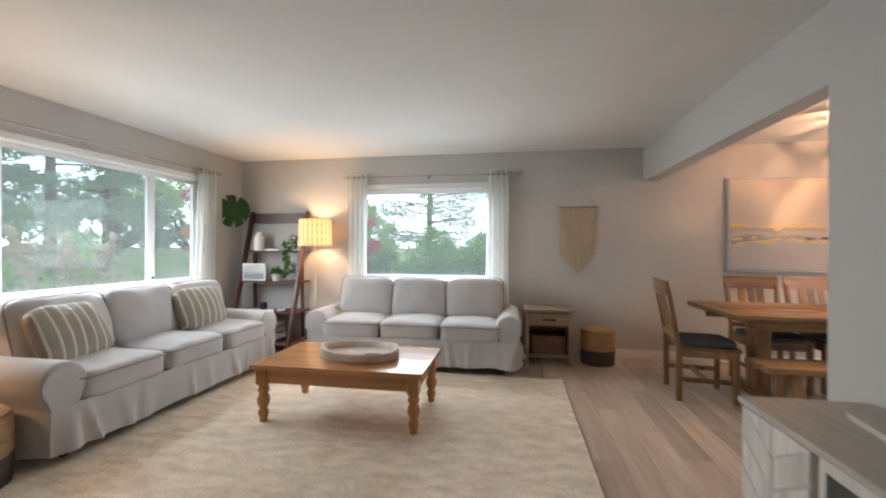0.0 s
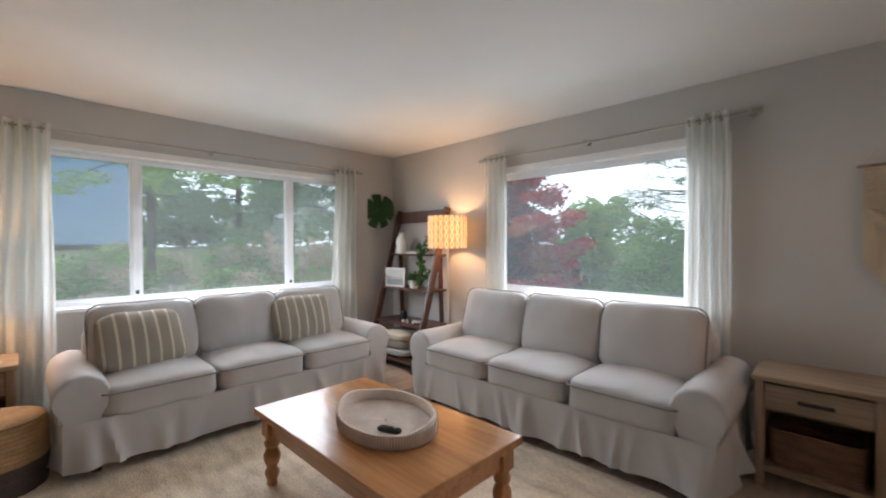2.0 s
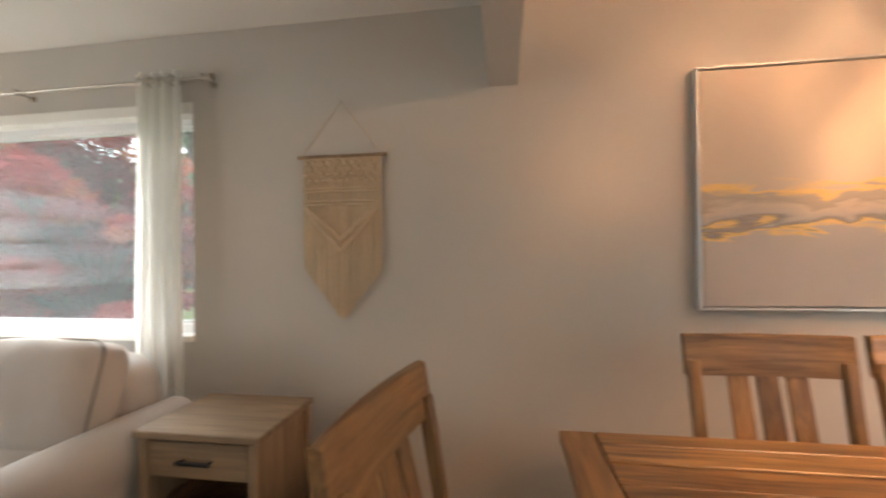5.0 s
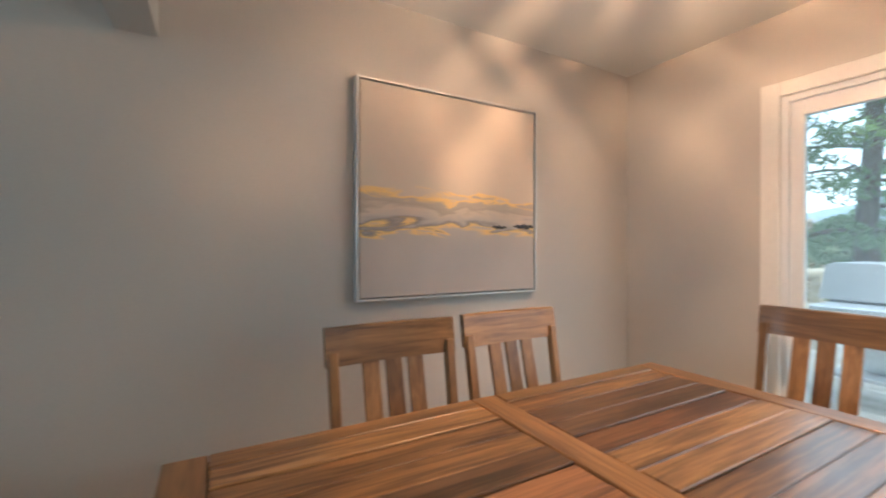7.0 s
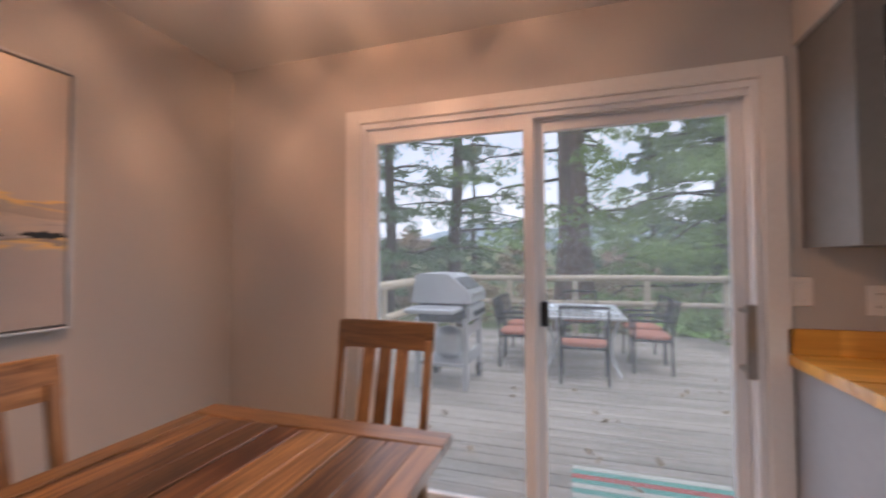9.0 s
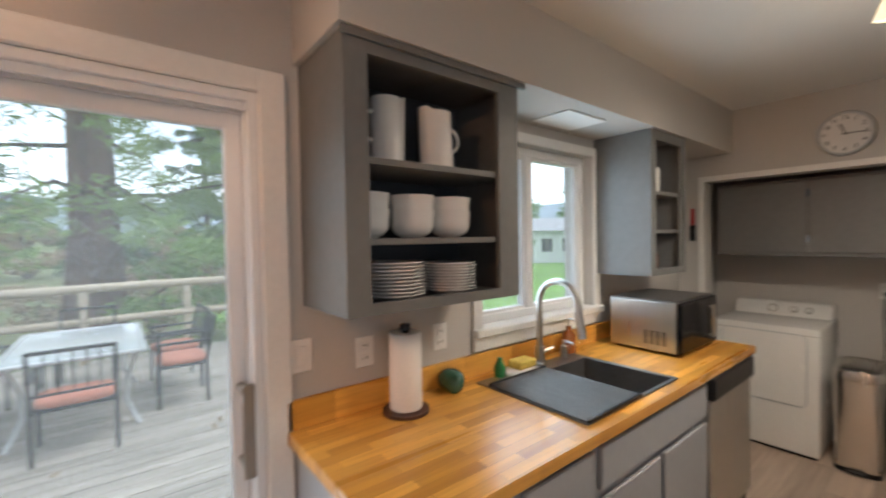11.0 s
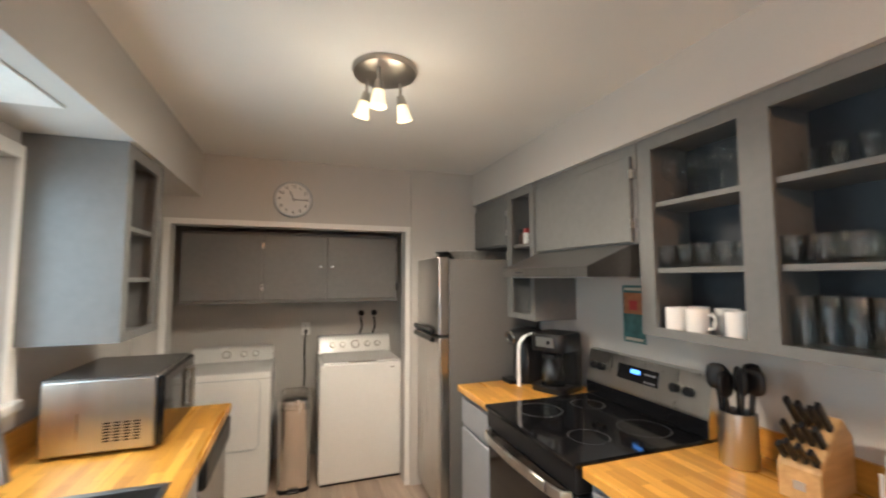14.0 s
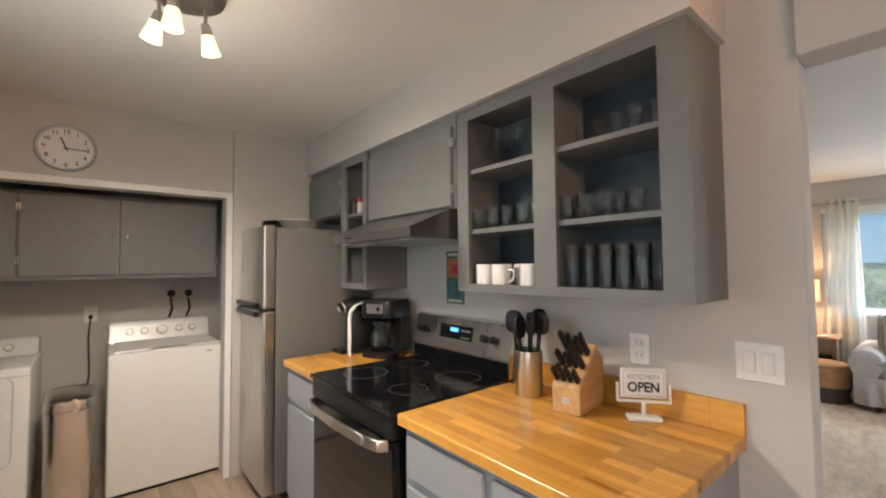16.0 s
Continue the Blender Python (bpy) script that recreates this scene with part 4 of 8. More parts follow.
def striped_cloth():
    m = STRIPE.copy()
    m.name = "striped_pillow_cloth"
    n, l = m.node_tree.nodes, m.node_tree.links
    p = n["Principled BSDF"]
    tc = n.new("ShaderNodeTexCoord")
    sep = n.new("ShaderNodeSeparateXYZ")
    l.new(tc.outputs["Object"], sep.inputs[0])
    wob = n.new("ShaderNodeTexNoise")
    wob.inputs["Scale"].default_value = 30
    l.new(tc.outputs["Object"], wob.inputs["Vector"])
    add = n.new("ShaderNodeMath")
    add.operation = "MULTIPLY_ADD"
    add.inputs[1].default_value = 0.008
    l.new(wob.outputs[0], add.inputs[0])
    l.new(sep.outputs["X"], add.inputs[2])
    pp = n.new("ShaderNodeMath")
    pp.operation = "PINGPONG"
    pp.inputs[1].default_value = 0.038
    l.new(add.outputs[0], pp.inputs[0])
    lt = n.new("ShaderNodeMath")
    lt.operation = "LESS_THAN"
    lt.inputs[1].default_value = 0.0075
    l.new(pp.outputs[0], lt.inputs[0])
    mix = n.new("ShaderNodeMix")
    mix.data_type = "RGBA"
    old = p.inputs["Base Color"].links[0].from_socket
    l.new(lt.outputs[0], mix.inputs[0])
    l.new(old, mix.inputs[6])
    mix.inputs[7].default_value = (0.60, 0.53, 0.42, 1)
    l.new(mix.outputs[2], p.inputs["Base Color"])
    return m


STRIPED = striped_cloth()


def pillow(y, rz, lean, seed):
    p = thing("throw_pillow", "taupe throw pillow with cream woven stripes and fringe", "pillow", -1.60, y, 0.50, rz, "striped pillows")
    rot = Matrix.Rotation(radians(90 - lean), 3, "X")
    body = part("cover", cushion(0.51, 0.40, 0.11, 0.045, 12, 4.6, 0.012, seed, turn=rot, at=(0, 0, 0.19)), STRIPED, p, smooth=70)
    bm = bmesh.new()
    for sx in (-1, 1):
        for k in range(26):
            q = -0.18 + 0.36 * k / 25
            a = rot @ Vector((sx * 0.245, q, 0)) + Vector((0, 0, 0.19))
            b = rot @ Vector((sx * (0.272 + 0.006 * math.sin(k * 3)), q + 0.006 * math.sin(k * 7), 0)) + Vector((0, 0, 0.19))
            tube(bm, a, b, 0.0035, 0.002, 5)
    tagged(part("fringe", bm, STRIPEW, body, "cream yarn fringe"), kind="stuff")


pillow(2.96, 97, 26, 3)
pillow(4.13, 86, 22, 4)


def turned_leg(h):
    prof = [(0, 0), (0.022, 0), (0.026, 0.012), (0.024, 0.03), (0.033, 0.05), (0.036, 0.07), (0.026, 0.088), (0.024, 0.095), (0.032, 0.11), (0.041, 0.135), (0.041, 0.16), (0.030, 0.185), (0.026, 0.195), (0.036, 0.205), (0.038, 0.222), (0.030, 0.236), (0.034, 0.25), (0.034, 0.258)]
    k = h / 0.36
    bm = lathe([(r * 1.08, z * k) for r, z in prof], 16)
    box(bm, -0.04, 0.04, -0.04, 0.04, 0.255 * k, h, bevel=0.003)
    return bm


def coffee_table():
    x0, x1, ya, yb, h = -0.475, 0.78, 3.27, 4.01, 0.425
    t = thing("coffee_table", "honey pine coffee table with turned legs on the rug", "table", (x0 + x1) / 2, (ya + yb) / 2, 0.012)
    w, d = (x1 - x0) / 2, (yb - ya) / 2
    part("tabletop", boxes((-w, w, -d, d, h - 0.04, h), bevel=0.006, seg=2), PINE, t)
    part("apron", boxes((-w + 0.06, w - 0.06, -d + 0.05, -d + 0.07, h - 0.14, h - 0.04), (-w + 0.06, w - 0.06, d - 0.07, d - 0.05, h - 0.14, h - 0.04), (-w + 0.05, -w + 0.07, -d + 0.07, d - 0.07, h - 0.14, h - 0.04), (w - 0.07, w - 0.05, -d + 0.07, d - 0.07, h - 0.14, h - 0.04), bevel=0.002), PINE, t)
    for sx in (-1, 1):
        for sy in (-1, 1):
            part("leg", turned_leg(h - 0.04), PINEZ, t, smooth=40).location = (sx * (w - 0.07), sy * (d - 0.07), 0)


coffee_table()


def rug():
    r = thing("area_rug", "large natural jute rug with short fringe", "rug", 0, 0, 0.0)
    bm = bmesh.new()
    x0, x1, ya, yb = -1.55, 1.83, 1.75, 4.72
    nx, ny = 40, 150
    g = [[bm.verts.new((x0 + (x1 - x0) * i / nx + 0.006 * noise.noise((j * 0.2, i == nx, 1)) * (i in (0, nx)), ya + (yb - ya) * j / ny, 0.011 + (0.0032 if j % 2 else 0) + 0.003 * noise.noise((i * 0.35, j * 0.09, 4)))) for i in range(nx + 1)] for j in range(ny + 1)]
    for j in range(ny):
        for i in range(nx):
            bm.faces.new((g[j][i], g[j][i + 1], g[j + 1][i + 1], g[j + 1][i]))
    edge = [e for e in bm.edges if e.is_boundary]
    ext = bmesh.ops.extrude_edge_only(bm, edges=edge)
    for v in ext["geom"]:
        if isinstance(v, bmesh.types.BMVert):
            v.co.z = 0.001
    part("weave", bm, JUTE, r, smooth=40)
    bm = bmesh.new()
    for k in range(150):
        y = ya + (yb - ya) * k / 149
        for sx, s in ((x1, 1), (x0, -1)):
            tube(bm, (sx - s * 0.005, y, 0.006), (sx + s * (0.014 + 0.006 * math.sin(k * 2.7)), y + 0.005 * math.sin(k * 5.1), 0.003), 0.003, 0.0015, 4)
    tagged(part("fringe", bm, JUTE, r), kind="stuff")


rug()


def tray():
    t = thing("round_tray", "round whitewashed rattan tray on the coffee table", "tray", 0.20, 3.66, 0.438, -14)
    t.scale = (0.98, 0.70, 0.8)
    bm = sweep([((0.012 + 0.0165 * a / (2 * math.pi)) * math.cos(a), (0.012 + 0.0165 * a / (2 * math.pi)) * math.sin(a), 0.006) for a in np.linspace(0, 36 * math.pi, 650)], 0.0085, 6)
    part("base", bm, RATTAN, t, "coiled rattan bottom", smooth=60)
    bm = lathe([(0.312, 0.0), (0.322, 0.01), (0.326, 0.07), (0.322, 0.08), (0.31, 0.078), (0.306, 0.01), (0.312, 0.0)], 72)
    for v in bm.verts:
        v.co.z *= 1 + 0.28 * max(0, abs(math.cos(math.atan2(v.co.y, v.co.x) - 0.5)) - 0.8) * 5 * (v.co.z > 0.05)
    rim = part("rim", bm, RATTAN, t, smooth=40)
    bm = bmesh.new()
    for k in range(120):
        a = 2 * math.pi * k / 120
        tube(bm, (0.327 * math.cos(a), 0.327 * math.sin(a), 0.004), (0.327 * math.cos(a), 0.327 * math.sin(a), 0.078), 0.0055, None, 5)
    part("rib", bm, RATTAN, rim)
    r = thing("remote_control", "small dark handheld remote lying in the tray", "remote", 0.33, 3.58, 0.454, 20)
    part("case", cushion(0.125, 0.042, 0.022, 0.002, 6, 4, 0, at=(0, 0, 0.011)), BLACKP, r, smooth=60)
    part("button", lathe([(0, 0), (0.008, 0), (0.008, 0.004), (0, 0.004)], 12, (0.03, 0, 0.022)), NICKEL, r)


tray()


def nightstand(x, y, rz, label):
    """A small oak stand, 0.50 wide, 0.42 deep, facing -y."""
    t = thing("nightstand", label, "side table", x, y, 0, rz, "matching oak nightstands")
    H, w, d = 0.61, 0.25, 0.21
    part("top", boxes((-w - 0.015, w + 0.015, -d - 0.015, d, H - 0.028, H), bevel=0.004), OAK, t)
    for sx in (-1, 1):
        for sy in (-1, 1):
            part("leg", boxes((sx * w - 0.02 - 0.02 * sx, sx * w + 0.02 - 0.02 * sx, sy * d - 0.02 - 0.02 * sy, sy * d + 0.02 - 0.02 * sy, 0, H - 0.028), bevel=0.003), OAKZ, t)
        part("side_panel", boxes((sx * (w - 0.03) - 0.006, sx * (w - 0.03) + 0.006, -d + 0.04, d - 0.04, 0.1, H - 0.028)), OAKZ, t)
    part("back_panel", boxes((-w + 0.04, w - 0.04, d - 0.03, d - 0.02, 0.1, H - 0.028)), OAK, t)
    dr = part("drawer", boxes((-w + 0.043, w - 0.043, -d + 0.005, -d + 0.027, 0.435, 0.568), bevel=0.003), OAK, t)
    part("handle", boxes((-0.065, -0.052, -d - 0.02, -d + 0.005, 0.497, 0.507), (0.052, 0.065, -d - 0.02, -d + 0.005, 0.497, 0.507), (-0.07, 0.07, -d - 0.028, -d - 0.018, 0.494, 0.510), bevel=0.003), BLACKM, dr, "dark metal bar handle")
    part("drawer_box", boxes((-w + 0.045, w - 0.045, -d + 0.027, d - 0.04, 0.42, 0.43)), OAK, t)
    part("shelf", boxes((-w + 0.035, w - 0.035, -d + 0.01, d - 0.03, 0.085, 0.115), bevel=0.003), OAK, t)
    b = thing("basket", "brown woven storage basket on the stand's shelf", "basket", *(Matrix.Translation((x, y, 0.116)) @ Matrix.Rotation(radians(rz), 4, "Z") @ Vector((0, -0.01, 0))), rz)
    for k in range(10):
        z = 0.01 + k * 0.02
        g = 1 - 0.006 * (9 - k)
        part("coil", sweep([Vector((p.x * g, p.y * g, z)) for p in rounded_loop(0.38, 0.30, 0, 0.05)], 0.011, 6), WICKERB, b, smooth=60)
    part("bottom", boxes((-0.17, 0.17, -0.13, 0.13, 0, 0.012)), WICKERB, b)
    return t


nightstand(1.745, 5.40, 0, "washed oak nightstand with drawer beside the sofa")
nightstand(-1.97, 2.10, 90, "washed oak nightstand holding a lit table lamp")


def pouf_basket(x, y, r, h, label):
    b = thing("storage_basket", label, "basket", x, y, 0, group="two-tone floor baskets")
    for name, z0, z1, mat, lab in (("lower_weave", 0.0, h * 0.42, WICKERD, "dark woven lower half"), ("upper_weave", h * 0.42, h * 0.94, WICKER, "straw-coloured upper half")):
        n = max(3, round((z1 - z0) / 0.022))
        body = part(name, lathe([(0, z0), (r, z0), (r, z1), (0, z1)], 32), mat, b, lab, smooth=60)
        for k in range(n):
            z = z0 + (z1 - z0) * (k + 0.5) / n
            g = r * (1 + 0.05 * math.sin(math.pi * z / h))
            part("coil", sweep([(g * math.cos(a), g * math.sin(a), z) for a in np.linspace(0, 2 * math.pi, 48)], 0.0135, 6), mat, body, smooth=60)
    bm = lathe([(0, h * 0.94), (r * 1.01, h * 0.94), (r * 1.03, h * 0.97), (r * 0.9, h), (0, h * 1.005)], 40)
    part("lid", bm, WICKER, b, smooth=60)


pouf_basket(2.29, 5.42, 0.165, 0.385, "round two-tone woven basket beside the nightstand")
pouf_basket(-1.44, 2.27, 0.20, 0.40, "round two-tone woven basket beside the sofa arm")


# lampshades of pierced pattern
def shade_material():
    m, n, l, p = nodes_of("lit_patterned_shade")
    tc = n.new("ShaderNodeTexCoord")
    sep = n.new("ShaderNodeSeparateXYZ")
    l.new(tc.outputs["Object"], sep.inputs[0])
    ang = n.new("ShaderNodeMath")
    ang.operation = "ARCTAN2"
    l.new(sep.outputs["Y"], ang.inputs[0])
    l.new(sep.outputs["X"], ang.inputs[1])

    def math_node(op, a, b=None, c=None):
        q = n.new("ShaderNodeMath")
        q.operation = op
        for i, v in enumerate((a, b, c)):
            if v is None:
                continue
            if isinstance(v, (int, float)):
                q.inputs[i].default_value = v
            else:
                l.new(v, q.inputs[i])
        return q.outputs[0]
    wav = math_node("MULTIPLY", math_node("SINE", math_node("MULTIPLY", sep.outputs["Z"], 38.0)), 0.8)
    u = math_node("MULTIPLY", ang.outputs[0], 11.0)
    a = math_node("ABSOLUTE", math_node("SINE", math_node("ADD", u, wav)))
    b = math_node("ABSOLUTE", math_node("SINE", math_node("SUBTRACT", u, wav)))
    k = math_node("MULTIPLY", math_node("MINIMUM", a, b), 1.0)
    ramp = n.new("ShaderNodeValToRGB")
    ramp.color_ramp.elements[0].position, ramp.color_ramp.elements[0].color = 0.1, (0.95, 0.91, 0.82, 1)
    ramp.color_ramp.elements[1].position, ramp.color_ramp.elements[1].color = 0.45, (0.50, 0.40, 0.26, 1)
    l.new(k, ramp.inputs[0])
    tr = n.new("ShaderNodeBsdfTranslucent")
    l.new(ramp.outputs[0], tr.inputs[0])
    l.new(ramp.outputs[0], p.inputs["Base Color"])
    p.inputs["Roughness"].default_value = 0.9
    mix = n.new("ShaderNodeMixShader")
    mix.inputs[0].default_value = 0.6
    l.new(p.outputs[0], mix.inputs[1])
    l.new(tr.outputs[0], mix.inputs[2])
    l.new(mix.outputs[0], n["Material Output"].inputs[0])
    return m


SHADE = shade_material()
BULB = glow("warm_bulb", (1.0, 0.72, 0.40), 22)


def shade_parts(lamp, z0, z1, r):
    s = part("shade", lathe([(r, -(z1 - z0) / 2), (r, (z1 - z0) / 2), (r - 0.003, (z1 - z0) / 2), (r - 0.003, -(z1 - z0) / 2), (r, -(z1 - z0) / 2)], 64), SHADE, lamp, "cream drum shade with wavy cut pattern", smooth=50)
    s.location = (0, 0, (z0 + z1) / 2)
    part("shade_rim", tubes(*[((-r + 0.004, 0, q), (r - 0.004, 0, q), 0.002) for q in (z0 + 0.02,)], n=6), BLACKM, lamp)
    lb = part("light_bulb", lathe([(0, -0.05), (0.014, -0.05), (0.016, -0.02), (0.03, 0.02), (0.028, 0.045), (0, 0.06)], 16, (0, 0, (z0 + z1) / 2)), BULB, lamp, "glowing warm bulb", smooth=60)
    lb.visible_shadow = False


fl = thing("floor_lamp", "lit floor lamp with patterned cream drum shade", "lamp", -1.09, 5.46, 0)
part("base", lathe([(0, 0), (0.13, 0), (0.13, 0.012), (0.02, 0.025), (0, 0.026)], 32), NICKEL, fl, smooth=40)
part("pole", tubes(((0, 0, 0.02), (0, 0, 1.40), 0.012)), STRIPEW, fl, smooth=40)
shade_parts(fl, 1.29, 1.62, 0.20)
bulb("floor_lamp_light", -1.09, 5.46, 1.455, 24, (1.0, 0.56, 0.26), 0.04)

tl = thing("table_lamp", "lit table lamp with patterned cream shade on the nightstand", "lamp", -2.00, 2.03, 0.612)
part("base", lathe([(0, 0), (0.07, 0), (0.075, 0.02), (0.05, 0.06), (0.085, 0.14), (0.06, 0.24), (0.02, 0.28), (0.014, 0.42), (0, 0.42)], 28), CERAMIC, tl, smooth=50)
shade_parts(tl, 0.385, 0.64, 0.17)
bulb("table_lamp_light", -2.00, 2.03, 0.612 + 0.51, 24, (1.0, 0.56, 0.26), 0.04)
di = thing("small_dish", "small patterned dish on the nightstand", "dish", -1.84, 2.24, 0.612)
part("bowl", lathe([(0, 0), (0.03, 0), (0.06, 0.012), (0.056, 0.014), (0.028, 0.005), (0, 0.005)], 24), CERAMIC, di, smooth=60)


# ladder shelf and what stands on it
def ladder_shelf():
    x0, x1 = -2.10, -1.30
    s = thing("ladder_shelf", "dark walnut leaning ladder shelf in the corner", "shelf", 0, 0, 0)
    yy = lambda z: 5.17 + (5.68 - 5.17) * z / 1.74
    for x in (x0, x1):
        bm = bar(bmesh.new(), (x, yy(0), 0.0), (x, yy(1.74), 1.74), 0.035, 0.075, (0, 1, 0), 0.004)
        part("front_rail", bm, DARKWOOD, s)
        bm = bar(bmesh.new(), (x + (0.06 if x < -1.6 else -0.06), 5.66, 0.0), (x + (0.06 if x < -1.6 else -0.06), 5.62, 1.24), 0.03, 0.05, (0, 1, 0), 0.003)
        part("back_leg", bm, DARKWOOD, s)
    part("top_board", boxes((x0, x1, yy(1.66) - 0.01, yy(1.66) + 0.012, 1.59, 1.72), bevel=0.004), DARKWOOD, s)
    for z, sag in ((1.225, 0), (0.84, 0), (0.465, 0), (0.10, 0)):
        sh = part("shelf_board", boxes((x0 - 0.03, x1 + 0.03, yy(z) - 0.03, 5.67, z - 0.022, z), bevel=0.003), DARKWOOD, s)
    z = lambda k: (1.226, 0.841, 0.466, 0.101)[k]
    v = thing("vase", "cream bottle-shaped ceramic vase on the top shelf", "vase", -1.93, 5.55, z(0))
    part("body", lathe([(0, 0), (0.062, 0), (0.068, 0.02), (0.070, 0.15), (0.062, 0.185), (0.038, 0.21), (0.036, 0.235), (0.044, 0.245), (0.038, 0.245), (0.03, 0.22), (0, 0.2)], 28), CERAMIC, v, smooth=50)
    c = thing("small_tray", "low white tray on the top shelf", "tray", -1.72, 5.53, z(0))
    part("body", boxes((-0.1, 0.1, -0.03, 0.03, 0, 0.025), bevel=0.008), CERAMIC, c)
    ph = thing("framed_photo", "small white-framed landscape picture on the shelf", "picture", -1.93, 5.45, z(1), 8)
    part("frame", boxes((-0.15, 0.15, -0.01, 0.012, 0, 0.018), (-0.15, 0.15, -0.01, 0.012, 0.202, 0.22), (-0.15, -0.132, -0.01, 0.012, 0.018, 0.202), (0.132, 0.15, -0.01, 0.012, 0.018, 0.202), bevel=0.002), WHITE, ph)
    part("print", boxes((-0.132, 0.132, -0.004, 0.006, 0.018, 0.202)), SEAPRINT, ph)
    pp = thing("potted_plant", "green moss plant in a white pot", "plant", -1.63, 5.47, z(1))
    part("pot", lathe([(0, 0), (0.042, 0), (0.052, 0.09), (0.046, 0.09), (0.04, 0.07), (0, 0.07)], 24), CERAMIC, pp, smooth=50)
    leaves("foliage", [(0, 0, 0.12, 0.075), (0.03, 0, 0.11, 0.06), (-0.03, 0.01, 0.11, 0.06)], GREEN, pp, 180, 0.014, random.Random(2))
    hp = thing("trailing_plant", "trailing green plant on the upper shelf", "plant", -1.42, 5.50, z(0))
    part("pot", lathe([(0, 0), (0.045, 0), (0.055, 0.08), (0.05, 0.08), (0.04, 0.06), (0, 0.06)], 24), CERAMIC, hp, smooth=50)
    rng = random.Random(8)
    spots = [(rng.uniform(-0.09, 0.06), -0.05 - 0.03 * rng.random(), 0.1 - 0.42 * k / 24, 0.035) for k in range(25)] + [(0, 0, 0.13, 0.09)] * 4
    leaves("foliage", spots, GREEN, hp, 22, 0.022, rng)
    bt = thing("dark_jar", "small dark glass jar on the shelf", "jar", -1.80, 5.46, z(2))
    part("body", lathe([(0, 0), (0.04, 0), (0.042, 0.08), (0.03, 0.1), (0, 0.1)], 20), BLACKP, bt, smooth=50)
    gd = thing("game_pieces", "white game pieces scattered on a tray", "ornament", -1.60, 5.40, z(2))
    rng = random.Random(4)
    bm = bmesh.new()
    for _ in range(14):
        x, y = rng.uniform(-0.12, 0.12), rng.uniform(-0.06, 0.06)
        tube(bm, (x, y, 0), (x + rng.uniform(-0.01, 0.01), y, 0.03), 0.014, 0.006, 8)
    part("pieces", bm, CERAMIC, gd)
    part("board", boxes((-0.15, 0.15, -0.08, 0.08, -0.0005, 0.006)), WICKERD, gd)
    bl = thing("folded_blankets", "stack of folded cream and grey blankets", "blanket", -1.74, 5.40, z(3))
    for k, (mat, w) in enumerate(((LINEN, 0.46), (STRIPE, 0.44), (STRIPEW, 0.42))):
        part("blanket", cushion(w, 0.36, 0.095, 0.01, 8, 4, 0.006, k, at=(0, 0, 0.048 + 0.085 * k)), mat, bl, smooth=70)


def sea_print(name, base, low, streak, scale=1.0):
    """A painted shore: pale sky, gold streaks at the horizon, grey water."""
    m, n, l, p = nodes_of(name)
    tc = n.new("ShaderNodeTexCoord")
    mp = n.new("ShaderNodeMapping")
    mp.inputs["Scale"].default_value = (2.2 / scale, 1, 9 / scale)
    l.new(tc.outputs["Object"], mp.inputs[0])
    no = n.new("ShaderNodeTexNoise")
    no.inputs["Scale"].default_value, no.inputs["Detail"].default_value = 1.7, 6
    l.new(mp.outputs[0], no.inputs["Vector"])
    big = n.new("ShaderNodeTexNoise")
    big.inputs["Scale"].default_value, big.inputs["Detail"].default_value = 2.4 / scale, 4
    l.new(tc.outputs["Object"], big.inputs["Vector"])
    sep = n.new("ShaderNodeSeparateXYZ")
    l.new(tc.outputs["Generated"], sep.inputs[0])
    z = n.new("ShaderNodeMath")
    z.operation = "MULTIPLY_ADD"
    no.inputs["Distortion"].default_value = 0.8
    l.new(no.outputs[0], z.inputs[0])
    z.inputs[1].default_value = 0.24
    l.new(sep.outputs["Z"], z.inputs[2])
    ramp = n.new("ShaderNodeValToRGB")
    stops = ((0.0, low), (0.42, low), (0.44, streak), (0.452, tuple(0.55 * c for c in low)), (0.475, low), (0.52, base), (0.55, tuple(0.72 * c for c in base)), (0.592, tuple(0.8 * c for c in base)), (0.606, streak), (0.63, base), (1.0, base))
    e = ramp.color_ramp.elements
    e[0].position, e[0].color = stops[0][0], (*stops[0][1], 1)
    e[1].position, e[1].color = stops[-1][0], (*stops[-1][1], 1)
    for q, c in stops[1:-1]:
        s = e.new(q)
        s.color = (*c, 1)
    l.new(z.outputs[0], ramp.inputs[0])
    hsv = n.new("ShaderNodeHueSaturation")
    mr = n.new("ShaderNodeMapRange")
    mr.inputs["To Min"].default_value, mr.inputs["To Max"].default_value = 0.85, 1.12
    l.new(big.outputs[0], mr.inputs[0])
    l.new(mr.outputs[0], hsv.inputs["Value"])
    l.new(ramp.outputs[0], hsv.inputs["Color"])
    l.new(hsv.outputs[0], p.inputs["Base Color"])
    p.inputs["Roughness"].default_value = 0.75
    return m


SEAPRINT = sea_print("small_landscape_print", (0.6, 0.6, 0.58), (0.3, 0.32, 0.33), (0.35, 0.34, 0.3), 0.3)
CANVAS = sea_print("sunset_shore_canvas", (0.62, 0.53, 0.44), (0.50, 0.46, 0.43), (0.86, 0.60, 0.22), 1.0)
ladder_shelf()


